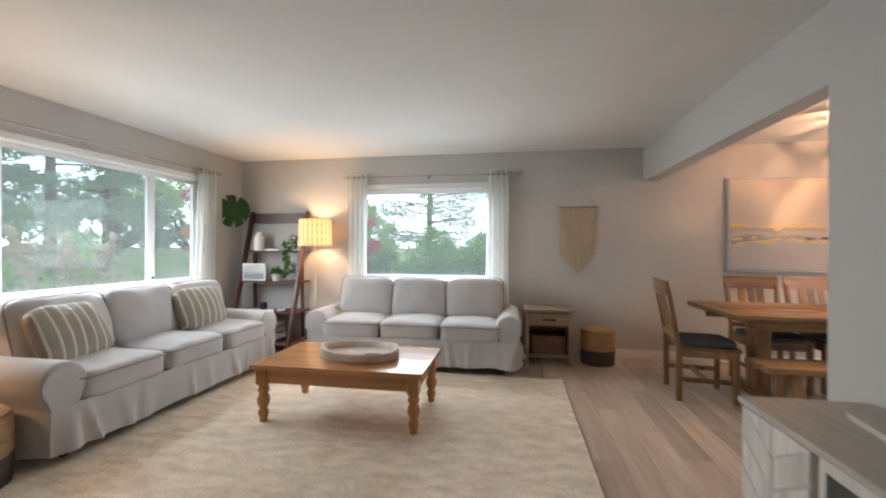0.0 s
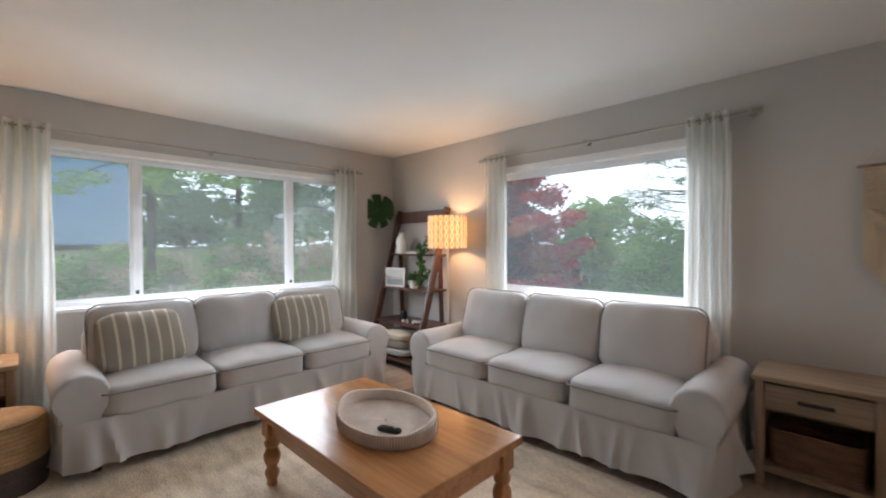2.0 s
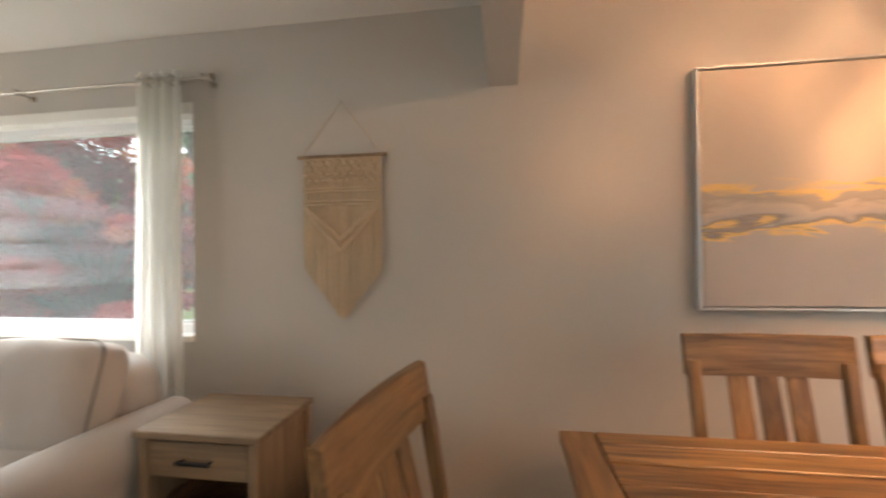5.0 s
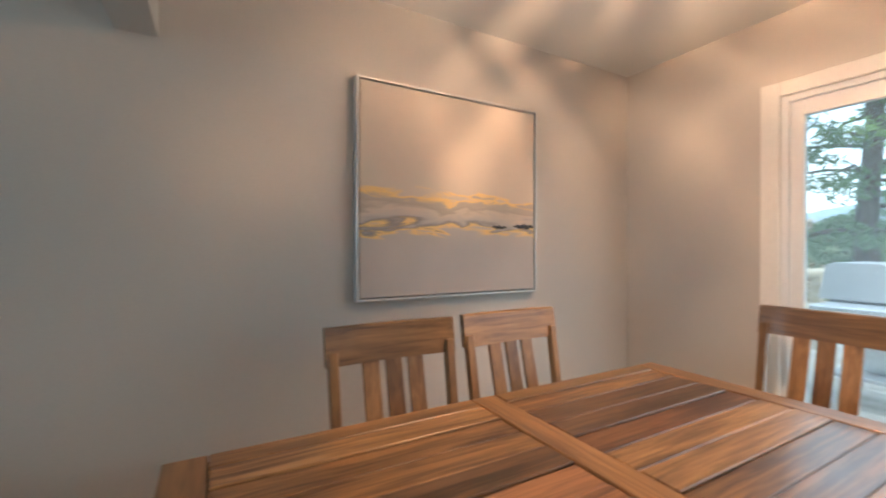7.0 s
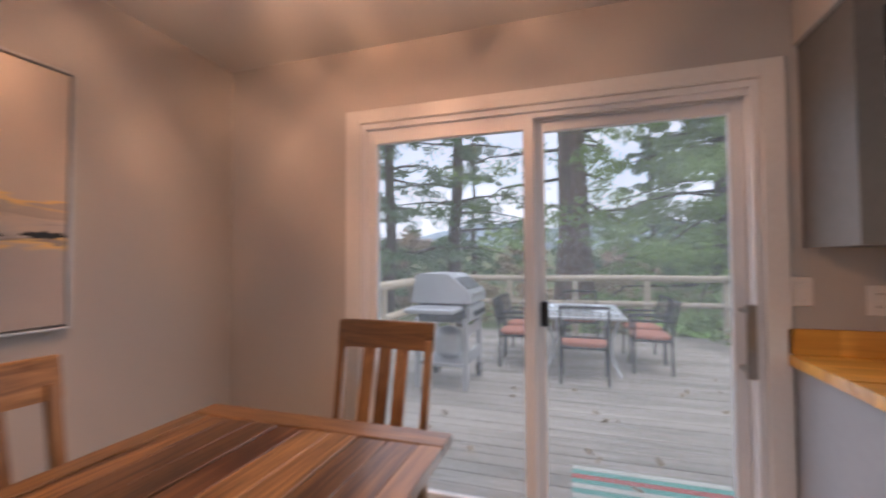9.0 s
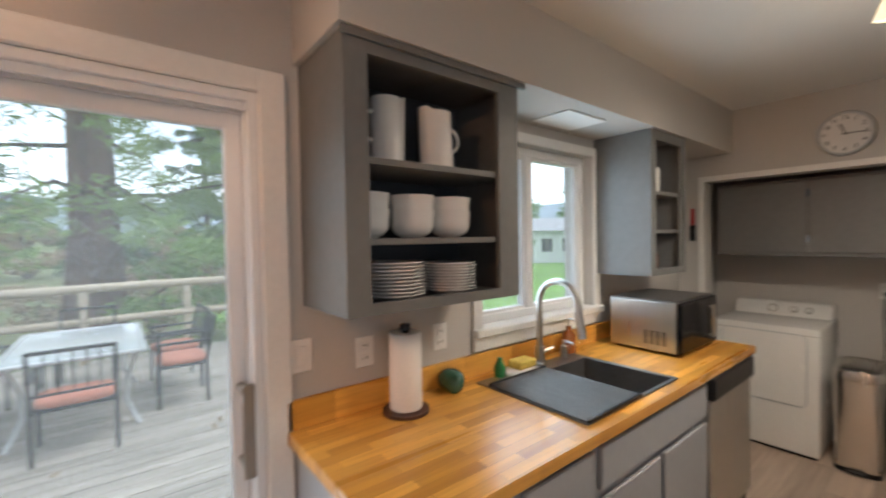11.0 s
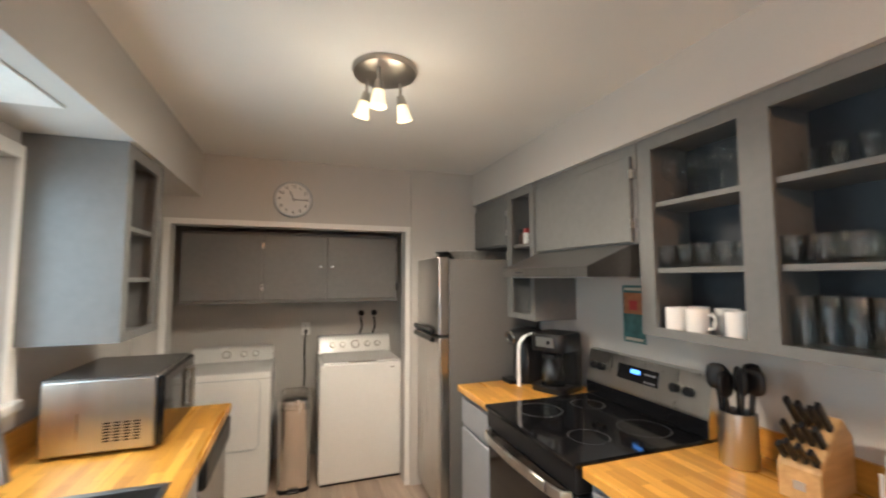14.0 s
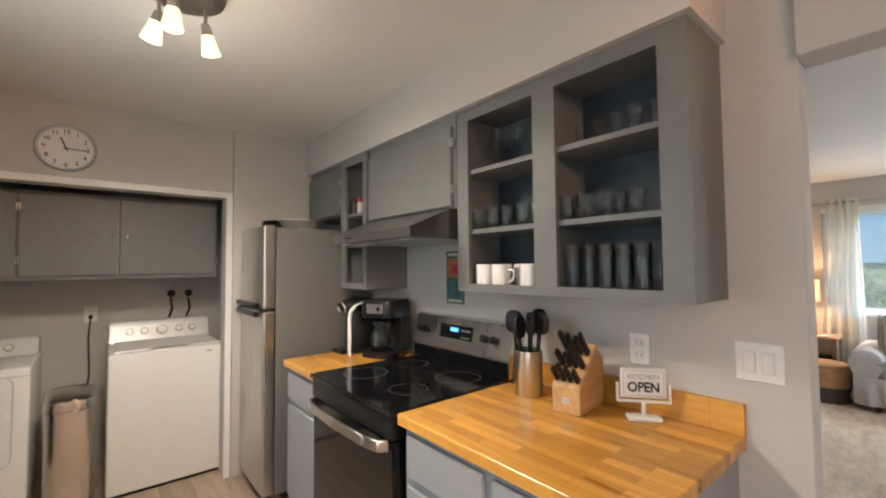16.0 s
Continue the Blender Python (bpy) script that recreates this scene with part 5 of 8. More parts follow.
# monstera leaf mounted on the wall
def monstera():
    m = thing("monstera_leaf", "single green monstera leaf on the wall", "plant", XW + 0.10, 5.45, 1.74, -48)
    bm = bmesh.new()
    c = bm.verts.new((0.012, 0.03, 0.02))
    ring = []
    for k in range(72):
        a = 2 * math.pi * k / 72
        r = 0.205 * (1 - 0.18 * math.cos(a)) * (1 + 0.03 * math.sin(3 * a))
        if k % 9 in (7, 8) and 8 < k < 66:
            r *= 0.62
        ring.append(bm.verts.new((0.012 + 0.02 * math.cos(2 * a) * 0.5 + 0.012, r * math.cos(a) * 1.0 + 0.0, r * math.sin(a))))
    for k in range(72):
        bm.faces.new((c, ring[k], ring[(k + 1) % 72]))
    bmesh.ops.solidify(bm, geom=list(bm.faces), thickness=0.003)
    part("leaf", bm, GREEN, m, smooth=70)
    part("midrib", sweep([(0.02, 0.0, 0.03), (0.03, -0.1, -0.02), (0.02, -0.17, -0.05)], 0.004, 6), SHRUBL, m)
    part("stem", sweep([(0.015, 0.12, 0.0), (0.012, 0.17, -0.05), (-0.02, 0.19, -0.08)], 0.004, 6), GREEN, m)
    part("hook", sweep([(0.01, 0.05, 0.0), (-0.05, 0.03, 0.01), (-0.075, -0.07, 0.01)], 0.004, 6), NICKEL, m)


monstera()


# curtains and rods
def curtain(x, y, z0, z1, w, along, seed, flare=0.0, label="white grommet-top curtain panel drawn aside", shift=0.0):
    """A gathered panel: along 'x' or 'y', hung from z1."""
    c = thing("curtain", label, "curtain", x, y, 0, 0 if along == "x" else 90, "white curtain panels")
    bm = bmesh.new()
    nu, nv = 64, 26
    folds = 4
    rows = []
    for j in range(nv + 1):
        f = j / nv
        row = []
        for i in range(nu + 1):
            u = i / nu
            ww = w * (1 + flare * f ** 1.5)
            amp = 0.036 * (0.75 + 0.35 * noise.noise((u * 3, f * 2, seed)))
            px = (u - 0.5) * ww + shift * f ** 1.4 + 0.012 * noise.noise((u * 4 + seed, f * 3, 0))
            py = amp * math.sin(u * folds * 2 * math.pi + 0.7 * noise.noise((f * 1.5, seed, u))) + 0.012 * f * noise.noise((u * 6, f * 3, seed + 9))
            row.append(bm.verts.new((px, py, z1 - (z1 - z0) * f)))
        rows.append(row)
    for a, b in zip(rows, rows[1:]):
        for i in range(nu):
            bm.faces.new((a[i], a[i + 1], b[i + 1], b[i]))
    bmesh.ops.solidify(bm, geom=list(bm.faces), thickness=0.0025)
    part("panel", bm, CURTAIN, c, smooth=80)
    for k in range(folds * 2):
        u = (k + 0.5) / (folds * 2) - 0.5
        bm = sweep([(0.004, 0.023 * math.cos(a), 0.023 * math.sin(a)) for a in np.linspace(0, 2 * math.pi, 20)], 0.004, 6)
        g = part("grommet", bm, NICKEL, c, "metal grommet ring", smooth=60)
        g.location = (u * w, 0, z1 - 0.045)
    return c


def rod(along, a0, a1, fixed, wall, z, mids, label):
    r = thing("curtain_rod", label, "curtain rod", 0, 0, 0)
    P = (lambda a, o=fixed, q=z: (a, o, q)) if along == "x" else (lambda a, o=fixed, q=z: (o, a, q))
    part("rod", tubes((P(a0), P(a1), 0.0085)), NICKEL, r, smooth=40)
    for a, s in ((a0, -1), (a1, 1)):
        part("finial", tubes((P(a), P(a + s * 0.03), 0.014), (P(a + s * 0.03), P(a + s * 0.036), 0.019)), NICKEL, r, smooth=40)
    for a in mids:
        part("bracket", tubes((P(a, wall), P(a), 0.006), (P(a, wall), P(a, wall + (fixed - wall) * 0.08), 0.02), (P(a, fixed, z - 0.012), P(a, fixed, z + 0.02), 0.012)), NICKEL, r, smooth=40)


rod("x", -0.76, 1.44, YN - 0.085, YN, 2.165, (-0.745, 0.31, 1.42), "brushed nickel curtain rod over the picture window")
rod("y", 2.12, 5.15, XW + 0.085, XW, 2.165, (2.15, 3.6, 5.13), "brushed nickel curtain rod over the wide window")
curtain(-0.60, YN - 0.085, 0.04, 2.205, 0.25, "x", 1, 0.1)
curtain(1.175, YN - 0.085, 0.04, 2.205, 0.25, "x", 2, 0.14)
curtain(XW + 0.085, 4.97, 0.04, 2.205, 0.25, "y", 3, 0.55, shift=-0.06)
curtain(XW + 0.085, 2.40, 0.04, 2.205, 0.28, "y", 4, 0.55, shift=-0.05)


def macrame():
    m = thing("macrame_hanging", "cream knotted macrame wall hanging on a wooden dowel", "wall hanging", 2.12, YN, 0)
    y = -0.018
    part("dowel", tubes(((-0.225, y, 1.755), (0.225, y, 1.755), 0.009)), OAKZ, m, smooth=40)
    part("hanging_cord", sweep([(-0.205, y, 1.76), (0, y, 2.02), (0.205, y, 1.76)], 0.003, 6), MACRAME, m)
    part("nail", tubes(((0, 0, 2.02), (0, -0.03, 2.025), 0.003)), NICKEL, m)
    for k in range(40):
        x = -0.195 + 0.39 * k / 39
        end = 1.20 - 0.25 * (1 - abs(x) / 0.195)
        bm = sweep([(x, y, 1.755), (x + 0.003 * math.sin(k), y + 0.003, 1.55), (x, y, 1.35), (x + 0.004 * math.sin(k * 2.1), y + 0.004, end)], 0.0052, 6)
        part("cord", bm, MACRAME, m, smooth=60)
    kme = None
    for r in range(4):
        for k in range(10):
            x = -0.18 + 0.04 * k + (0.02 if r % 2 else 0)
            if x < 0.19:
                if kme is None:
                    kb_ = bmesh.new()
                    bmesh.ops.create_uvsphere(kb_, u_segments=8, v_segments=5, radius=0.0125, matrix=Matrix.Diagonal((1.2, 0.6, 1, 1)))
                    kme = bpy.data.meshes.new("knot")
                    kb_.to_mesh(kme)
                    kb_.free()
                    kme.materials.append(MACRAME)
                    kme.shade_smooth()
                piece("knot", kme, m, x, y - 0.007, 1.725 - 0.03 * r)
    for q in (1.60, 1.585, 1.535, 1.52):
        part("cross_cord", sweep([(-0.195 + 0.39 * k / 30, y - 0.009 - 0.003 * math.cos(k * math.pi), q) for k in range(31)], 0.006, 6), MACRAME, m, smooth=60)
    for x0, x1, z0, z1 in ((-0.16, 0.0, 1.47, 1.30), (0.16, 0.0, 1.47, 1.30), (-0.19, 0.0, 1.52, 1.355), (0.19, 0.0, 1.52, 1.355)):
        for o in (0, 0.014):
            part("chevron_cord", sweep([(x0 + (x1 - x0) * k / 10, y - 0.011, z0 + (z1 - z0) * k / 10 - o) for k in range(11)], 0.0065, 6), MACRAME, m, smooth=60)


macrame()


def console():
    c = thing("media_console", "whitewashed console with chevron doors and grey top", "cabinet", 2.567, 1.75, 0)
    x0, x1, ya, yb, h = -0.245, 0.225, -0.82, 0.80, 0.65
    part("top", boxes((x0 - 0.012, x1 + 0.012, ya - 0.012, yb + 0.012, h - 0.025, h), bevel=0.003), GREYTOP, c)
    part("body", boxes((x0 + 0.02, x1, ya, ya + 0.02, 0.06, h - 0.025), (x0 + 0.02, x1, yb - 0.02, yb, 0.06, h - 0.025), (x0 + 0.02, x1, ya + 0.02, yb - 0.02, 0.06, 0.08), (x1 - 0.012, x1, ya + 0.02, yb - 0.02, 0.08, h - 0.025), (x0 + 0.02, x1, 0.36, 0.38, 0.08, h - 0.025), (x0 + 0.02, x1, -0.38, -0.36, 0.08, h - 0.025)), CREAMW, c)
    part("plinth", boxes((x0 + 0.04, x1 - 0.02, ya + 0.02, yb - 0.02, 0, 0.06)), DARKWOOD, c)
    for d0, d1 in ((0.385, 0.795), (-0.815, -0.385)):
        d = part("door", boxes((x0 + 0.004, x0 + 0.018, d0, d1, 0.075, h - 0.03)), CREAMW, c)
        mid = (d0 + d1) / 2
        for s in (-1, 1):
            for k in range(6):
                z = 0.0 + k * 0.125
                bm = bmesh.new()
                w = (d1 - d0) / 2 - 0.004
                lo, hi = 0.08, h - 0.035
                q = [(mid + s * 0.002, z), (mid + s * 0.002, z + 0.118), (mid + s * w, z + 0.118 + 0.13), (mid + s * w, z + 0.13)]
                q = [(a, min(hi, max(lo, b))) for a, b in q]
                if abs(q[1][1] - q[0][1]) + abs(q[2][1] - q[3][1]) < 0.01:
                    continue
                f0 = [bm.verts.new((x0 - 0.003, a, b)) for a, b in q]
                f1 = [bm.verts.new((x0 + 0.004, a, b)) for a, b in q]
                for f in (f0, f1[::-1], *[(f0[i], f0[(i + 1) % 4], f1[(i + 1) % 4], f1[i]) for i in range(4)]):
                    bm.faces.new(f)
                bmesh.ops.remove_doubles(bm, verts=bm.verts, dist=1e-5)
                part("panel", bm, CREAMW, d)
        hy = d0 + 0.03 if d0 > 0 else d1 - 0.03
        part("handle", boxes((x0 - 0.028, x0 - 0.018, hy - 0.006, hy + 0.006, 0.28, 0.40), (x0 - 0.02, x0 - 0.003, hy - 0.006, hy + 0.006, 0.28, 0.292), (x0 - 0.02, x0 - 0.003, hy - 0.006, hy + 0.006, 0.388, 0.40), bevel=0.002), BLACKM, d, "black bar handle")
    part("glass_door", boxes((x0 + 0.006, x0 + 0.012, -0.33, 0.33, 0.12, h - 0.07)), GLASS, c, "clear glass door")
    part("glass_frame", boxes((x0 + 0.002, x0 + 0.018, -0.36, -0.33, 0.08, h - 0.03), (x0 + 0.002, x0 + 0.018, 0.33, 0.36, 0.08, h - 0.03), (x0 + 0.002, x0 + 0.018, -0.33, 0.33, h - 0.07, h - 0.03), (x0 + 0.002, x0 + 0.018, -0.33, 0.33, 0.08, 0.12)), CREAMW, c)
    part("shelf", boxes((x0 + 0.03, x1 - 0.012, -0.36, 0.36, 0.33, 0.345)), CREAMW, c)
    b = thing("notebook", "closed grey notebook with cream page edges", "book", 2.66, 2.20, h + 0.001, -8)
    part("cover", boxes((-0.11, 0.11, -0.15, 0.15, 0, 0.003), (-0.11, 0.11, -0.15, 0.15, 0.022, 0.026), (0.106, 0.11, -0.15, 0.15, 0.003, 0.022), bevel=0.001), GREYTOP, b)
    part("pages", boxes((-0.106, 0.104, -0.146, 0.146, 0.003, 0.022)), STRIPEW, b)
    part("strap", boxes((-0.11, 0.11, -0.06, -0.05, 0.026, 0.0275)), BLACKP, b)


console()

# ---- dining room ----
def plank_mesh(name, lx, ly, lz, mat, bevel=0.003):
    bm = boxes((-lx / 2, lx / 2, -ly / 2, ly / 2, -lz, 0), bevel=bevel)
    me = bpy.data.meshes.new(name)
    bm.to_mesh(me)
    bm.free()
    me.materials.append(mat)
    return me


def dining_table():
    x0, x1, ya, yb, h = 3.05, 4.865, 4.105, 5.02, 0.76
    t = thing("dining_table", "rustic reclaimed teak table with planked top", "table", (x0 + x1) / 2, (ya + yb) / 2, 0)
    w, d = (x1 - x0) / 2, (yb - ya) / 2
    top = part("tabletop", boxes((-w + 0.01, w - 0.01, -d + 0.01, d - 0.01, h - 0.045, h - 0.014)), TEAK, t)
    end = plank_mesh("end_board", 0.095, 2 * d, 0.035, wood("teak_cross", (0.27, 0.15, 0.06), (0.085, 0.042, 0.018), "y", 1.7, 0.36, rand=0.25, coat=0.1))
    for x in (-w + 0.0475, 0.0, w - 0.0475):
        piece("end_board", end, top, x, 0, h)
    side = plank_mesh("side_board", w - 0.148, 0.07, 0.035, TEAK)
    tones = [wood("reclaimed_teak", c, e, "x", 1.9, 0.36, rand=0.3, coat=0.12, stops=(0.4, 0.62)) for c, e in (((0.25, 0.135, 0.052), (0.055, 0.027, 0.014)), ((0.15, 0.08, 0.036), (0.04, 0.021, 0.012)), ((0.21, 0.10, 0.044), (0.06, 0.026, 0.014)), ((0.33, 0.19, 0.078), (0.09, 0.046, 0.021)))]
    rows = [plank_mesh("plank", w - 0.148, (2 * d - 0.14) / 8 - 0.003, 0.032, m) for m in tones]
    for s in (-1, 1):
        cx = s * (w - 0.0475 + 0.0) / 2
        for e in (-1, 1):
            piece("side_board", side, top, cx, e * (d - 0.035), h)
        for k in range(8):
            pitch = (2 * d - 0.14) / 8
            piece("plank", rows[(k * 3 + (k // 3) + (s > 0)) % 4], top, cx, -d + 0.07 + pitch * (k + 0.5), h - 0.002 * ((k * 7 + s) % 3))
    part("apron", boxes((-w + 0.12, w - 0.12, -d + 0.1, -d + 0.125, h - 0.13, h - 0.045), (-w + 0.12, w - 0.12, d - 0.125, d - 0.1, h - 0.13, h - 0.045)), TEAK, t)
    for x in (-0.52, 0.52):
        part("post", boxes((x - 0.055, x + 0.055, -0.09, 0.09, 0.075, h - 0.12), bevel=0.006), TEAKZ, t)
        part("foot", boxes((x - 0.05, x + 0.05, -0.36, 0.36, 0, 0.075), bevel=0.012), TEAK, t)
        part("bearer", boxes((x - 0.05, x + 0.05, -0.36, 0.36, h - 0.12, h - 0.045), bevel=0.008), TEAK, t)
    part("stretcher", boxes((-0.47, 0.47, -0.025, 0.025, 0.2, 0.29), bevel=0.005), TEAK, t)


dining_table()


def dining_chair(label):
    """A slat-back chair facing -y; the origin lies on the floor below the seat's middle."""
    c = thing("dining_chair", label, "chair", 0, 0, 0, group="chairs round the table")
    for sx in (-1, 1):
        bm = bmesh.new()
        bar(bm, (sx * 0.215, 0.20, 0), (sx * 0.215, 0.205, 0.46), 0.036, 0.045, (0, 1, 0), 0.004)
        bar(bm, (sx * 0.215, 0.205, 0.45), (sx * 0.222, 0.285, 0.92), 0.034, 0.034, (0, 1, 0), 0.004)
        part("back_post", bm, TEAKZ, c)
        part("front_leg", boxes((sx * 0.215 - 0.021, sx * 0.215 + 0.021, -0.235, -0.193, 0, 0.43), bevel=0.004), TEAKZ, c)
        part("side_rail", boxes((sx * 0.215 - 0.012, sx * 0.215 + 0.012, -0.2, 0.19, 0.37, 0.43), bevel=0.003), TEAK, c)
        part("stretcher", boxes((sx * 0.215 - 0.01, sx * 0.215 + 0.01, -0.2, 0.19, 0.16, 0.2), bevel=0.003), TEAK, c)
    part("front_rail", boxes((-0.2, 0.2, -0.228, -0.205, 0.37, 0.43), bevel=0.003), TEAK, c)
    part("cross_stretcher", boxes((-0.2, 0.2, -0.02, 0.01, 0.16, 0.2), bevel=0.003), TEAK, c)
    part("seat", boxes((-0.235, 0.235, -0.25, 0.19, 0.43, 0.455), bevel=0.006), TEAK, c)
    part("seat_cushion", cushion(0.45, 0.43, 0.045, 0.012, 8, 5, 0.003, 1, at=(0, -0.03, 0.478)), DKCUSH, c, "dark grey padded seat cushion", smooth=70)
    bm = bmesh.new()
    rings = []
    for k in range(11):
        x = -0.245 + 0.049 * k
        b0 = 0.018 * (1 - (x / 0.245) ** 2)
        rings.append([bm.verts.new((x, 0.282 + b0 + 0.16 * (z - 0.87) + o, z)) for o, z in ((-0.013, 0.872), (0.013, 0.872), (0.013, 0.995), (0.008, 1.0), (-0.008, 1.0), (-0.013, 0.995))])
    for p, q in zip(rings, rings[1:]):
        for i in range(6):
            bm.faces.new((p[i], p[(i + 1) % 6], q[(i + 1) % 6], q[i]))
    bm.faces.new(rings[0])
    bm.faces.new(rings[-1])
    part("top_rail", bm, TEAK, c, "broad curved top rail with knots")
    part("lower_back_rail", boxes((-0.2, 0.2, 0.205, 0.23, 0.50, 0.545), bevel=0.003), TEAK, c)
    for x in (-0.085, 0.0, 0.085):
        part("slat", bar(bmesh.new(), (x, 0.218, 0.54), (x, 0.302, 0.89), 0.062, 0.014, (0, 1, 0), 0.003), TEAKZ, c)
    return c


ch = dining_chair("rustic teak slat-back chair with dark seat cushion")
ch.matrix_basis = pose(3.72, 4.945, 0, 0, 0, 0)
copy_thing(ch, pose(4.27, 4.965, 0, 0, 0, 1))
copy_thing(ch, pose(5.14, 4.60, 0, 0, 0, -90))
copy_thing(ch, pose(2.96, 4.55, 0, 0, 0, 84))


def bench():
    b = thing("bench", "rustic teak bench beside the dining table", "bench", 3.93, 3.93, 0)
    for y in (-0.105, 0.0, 0.105):
        part("seat_plank", boxes((-0.84, 0.84, y - 0.05, y + 0.05, 0.415, 0.455), bevel=0.004), TEAK, b)
    for x in (-0.62, 0.62):
        for s in (-1, 1):
            part("leg", bar(bmesh.new(), (x, s * 0.14, 0), (x, s * 0.07, 0.415), 0.07, 0.05, (1, 0, 0), 0.004), TEAKZ, b)
        part("foot_rail", boxes((x - 0.025, x + 0.025, -0.11, 0.11, 0.14, 0.19), bevel=0.003), TEAK, b)
    part("stretcher", boxes((-0.6, 0.6, -0.02, 0.02, 0.15, 0.185), bevel=0.003), TEAK, b)


bench()


def painting():
    x0, x1, z0, z1 = 3.725, 4.787, 1.02, 2.052
    p = thing("framed_painting", "large framed sunset shore painting on canvas", "painting", (x0 + x1) / 2 - 0.01, YN, (z0 + z1) / 2)
    w, h = (x1 - x0) / 2, (z1 - z0) / 2
    part("frame", boxes((-w, -w + 0.012, -0.05, -0.002, -h, h), (w - 0.012, w, -0.05, -0.002, -h, h), (-w + 0.012, w - 0.012, -0.05, -0.002, h - 0.012, h), (-w + 0.012, w - 0.012, -0.05, -0.002, -h, -h + 0.012), bevel=0.002), ALU, p, "thin silver floating frame")
    part("canvas", boxes((-w + 0.017, w - 0.017, -0.044, -0.006, -h + 0.017, h - 0.017), bevel=0.003), CANVAS, p)
    for (cx, cz, a, b) in ((0.27, -0.155, 0.05, 0.008), (0.44, -0.148, 0.07, 0.014)):
        bm = bmesh.new()
        for k in range(9):
            q = -1 + 2 * k / 8
            bmesh.ops.create_uvsphere(bm, u_segments=8, v_segments=5, radius=1, matrix=Matrix.Translation((cx + q * a * 0.85, -0.044, cz + 0.004 * math.sin(k * 2))) @ Matrix.Diagonal((a * 0.2, 0.0015, b * (1 - 0.6 * q * q), 1)))
        part("brushstroke", bm, BLACKP, p, "dark island brushstroke")


painting()


def woven_pendant(x, y):
    """A slatted round shade hung on a short stem, bulb inside."""
    l = thing("ceiling_lamp", "slatted wooden ceiling lamp with glowing bulb", "lamp", x, y, ZC)
    part("canopy", lathe([(0, 0), (0.06, 0), (0.06, -0.02), (0.012, -0.03), (0, -0.03)], 24), NICKEL, l, smooth=40)
    part("stem", tubes(((0, 0, -0.02), (0, 0, -0.17), 0.008)), NICKEL, l)
    rng = random.Random(31)
    for k in range(40):
        way = 1 if k % 2 else -1
        swing, twist, width = rng.uniform(-0.7, 0.7), rng.uniform(1.0, 1.6), rng.uniform(0.010, 0.026)
        pts = []
        for q in np.linspace(0, 1, 9):
            a = 2 * math.pi * (k + swing) / 40 + way * twist * (q - 0.5)
            r = (0.07 if way > 0 else 0.066) + 0.14 * math.sin(math.pi * (0.12 + 0.8 * q))
            pts.append((r * math.cos(a), r * math.sin(a), -0.105 - 0.25 * q))
        bm = bmesh.new()
        for p0, p1 in zip(pts, pts[1:]):
            bar(bm, p0, p1, width, 0.003, (p0[0] + p1[0], p0[1] + p1[1], 0.01))
        part("slat", bm, PINEZ, l)
    for q, th in ((0.02, 0.006), (0.5, 0.006), (0.98, 0.006)):
        r = 0.07 + 0.14 * math.sin(math.pi * (0.12 + 0.8 * q))
        part("ring", sweep([(r * math.cos(a), r * math.sin(a), -0.105 - 0.25 * q) for a in np.linspace(0, 2 * math.pi, 32)], th, 6), PINEZ, l)
    part("light_bulb", lathe([(0, -0.165), (0.014, -0.165), (0.018, -0.195), (0.032, -0.235), (0.028, -0.26), (0, -0.275)], 16), BULB, l, "glowing warm bulb", smooth=60).visible_shadow = False


woven_pendant(4.45, 4.5)
bulb("dining_lamp_light", 4.45, 4.5, ZC - 0.245, 125, (1.0, 0.54, 0.29), 0.027)


# ---- on the deck ----
CUSHO = surface("coral_seat_cloth", (0.50, 0.20, 0.13), 0.9, vary=0.08, grain=120, bump=0.1)
GRILLG = surface("grey_grill_metal", (0.50, 0.52, 0.54), 0.4, 0.5, vary=0.08, grain=50, bump=0.02)
GRILLD = surface("dark_grill_metal", (0.05, 0.055, 0.065), 0.35, 0.5, vary=0.1, grain=50, bump=0.02)


def patio_chair():
    c = thing("patio_chair", "black metal patio armchair with coral seat cushion", "chair", 0, 0, DZ, group="patio chairs")
    for sx in (-1, 1):
        part("back_leg", tubes(((sx * 0.25, 0.2, 0), (sx * 0.25, 0.19, 0.42), 0.015), ((sx * 0.25, 0.19, 0.42), (sx * 0.25, 0.28, 0.86), 0.014), n=8), BLACKM, c, smooth=40)
        part("front_leg", tubes(((sx * 0.25, -0.22, 0), (sx * 0.25, -0.21, 0.62), 0.015), n=8), BLACKM, c, smooth=40)
        part("armrest", boxes((sx * 0.25 - 0.025, sx * 0.25 + 0.025, -0.25, 0.23, 0.62, 0.645), bevel=0.008), BLACKM, c)
    part("seat", boxes((-0.25, 0.25, -0.22, 0.2, 0.385, 0.40), bevel=0.004), BLACKM, c)
    part("seat_cushion", cushion(0.48, 0.44, 0.06, 0.01, 6, 5, 0.003, 0, at=(0, -0.02, 0.432)), CUSHO, c, "faded coral cushion", smooth=70)
    part("top_rail", tubes(((-0.25, 0.28, 0.85), (0.25, 0.28, 0.85), 0.016), n=8), BLACKM, c)
    part("mid_rail", tubes(((-0.25, 0.215, 0.52), (0.25, 0.215, 0.52), 0.011), n=8), BLACKM, c)
    for k in range(5):
        x = -0.16 + 0.08 * k
        part("back_bar", tubes(((x, 0.215, 0.52), (x, 0.278, 0.85), 0.006), n=6), BLACKM, c)
    return c


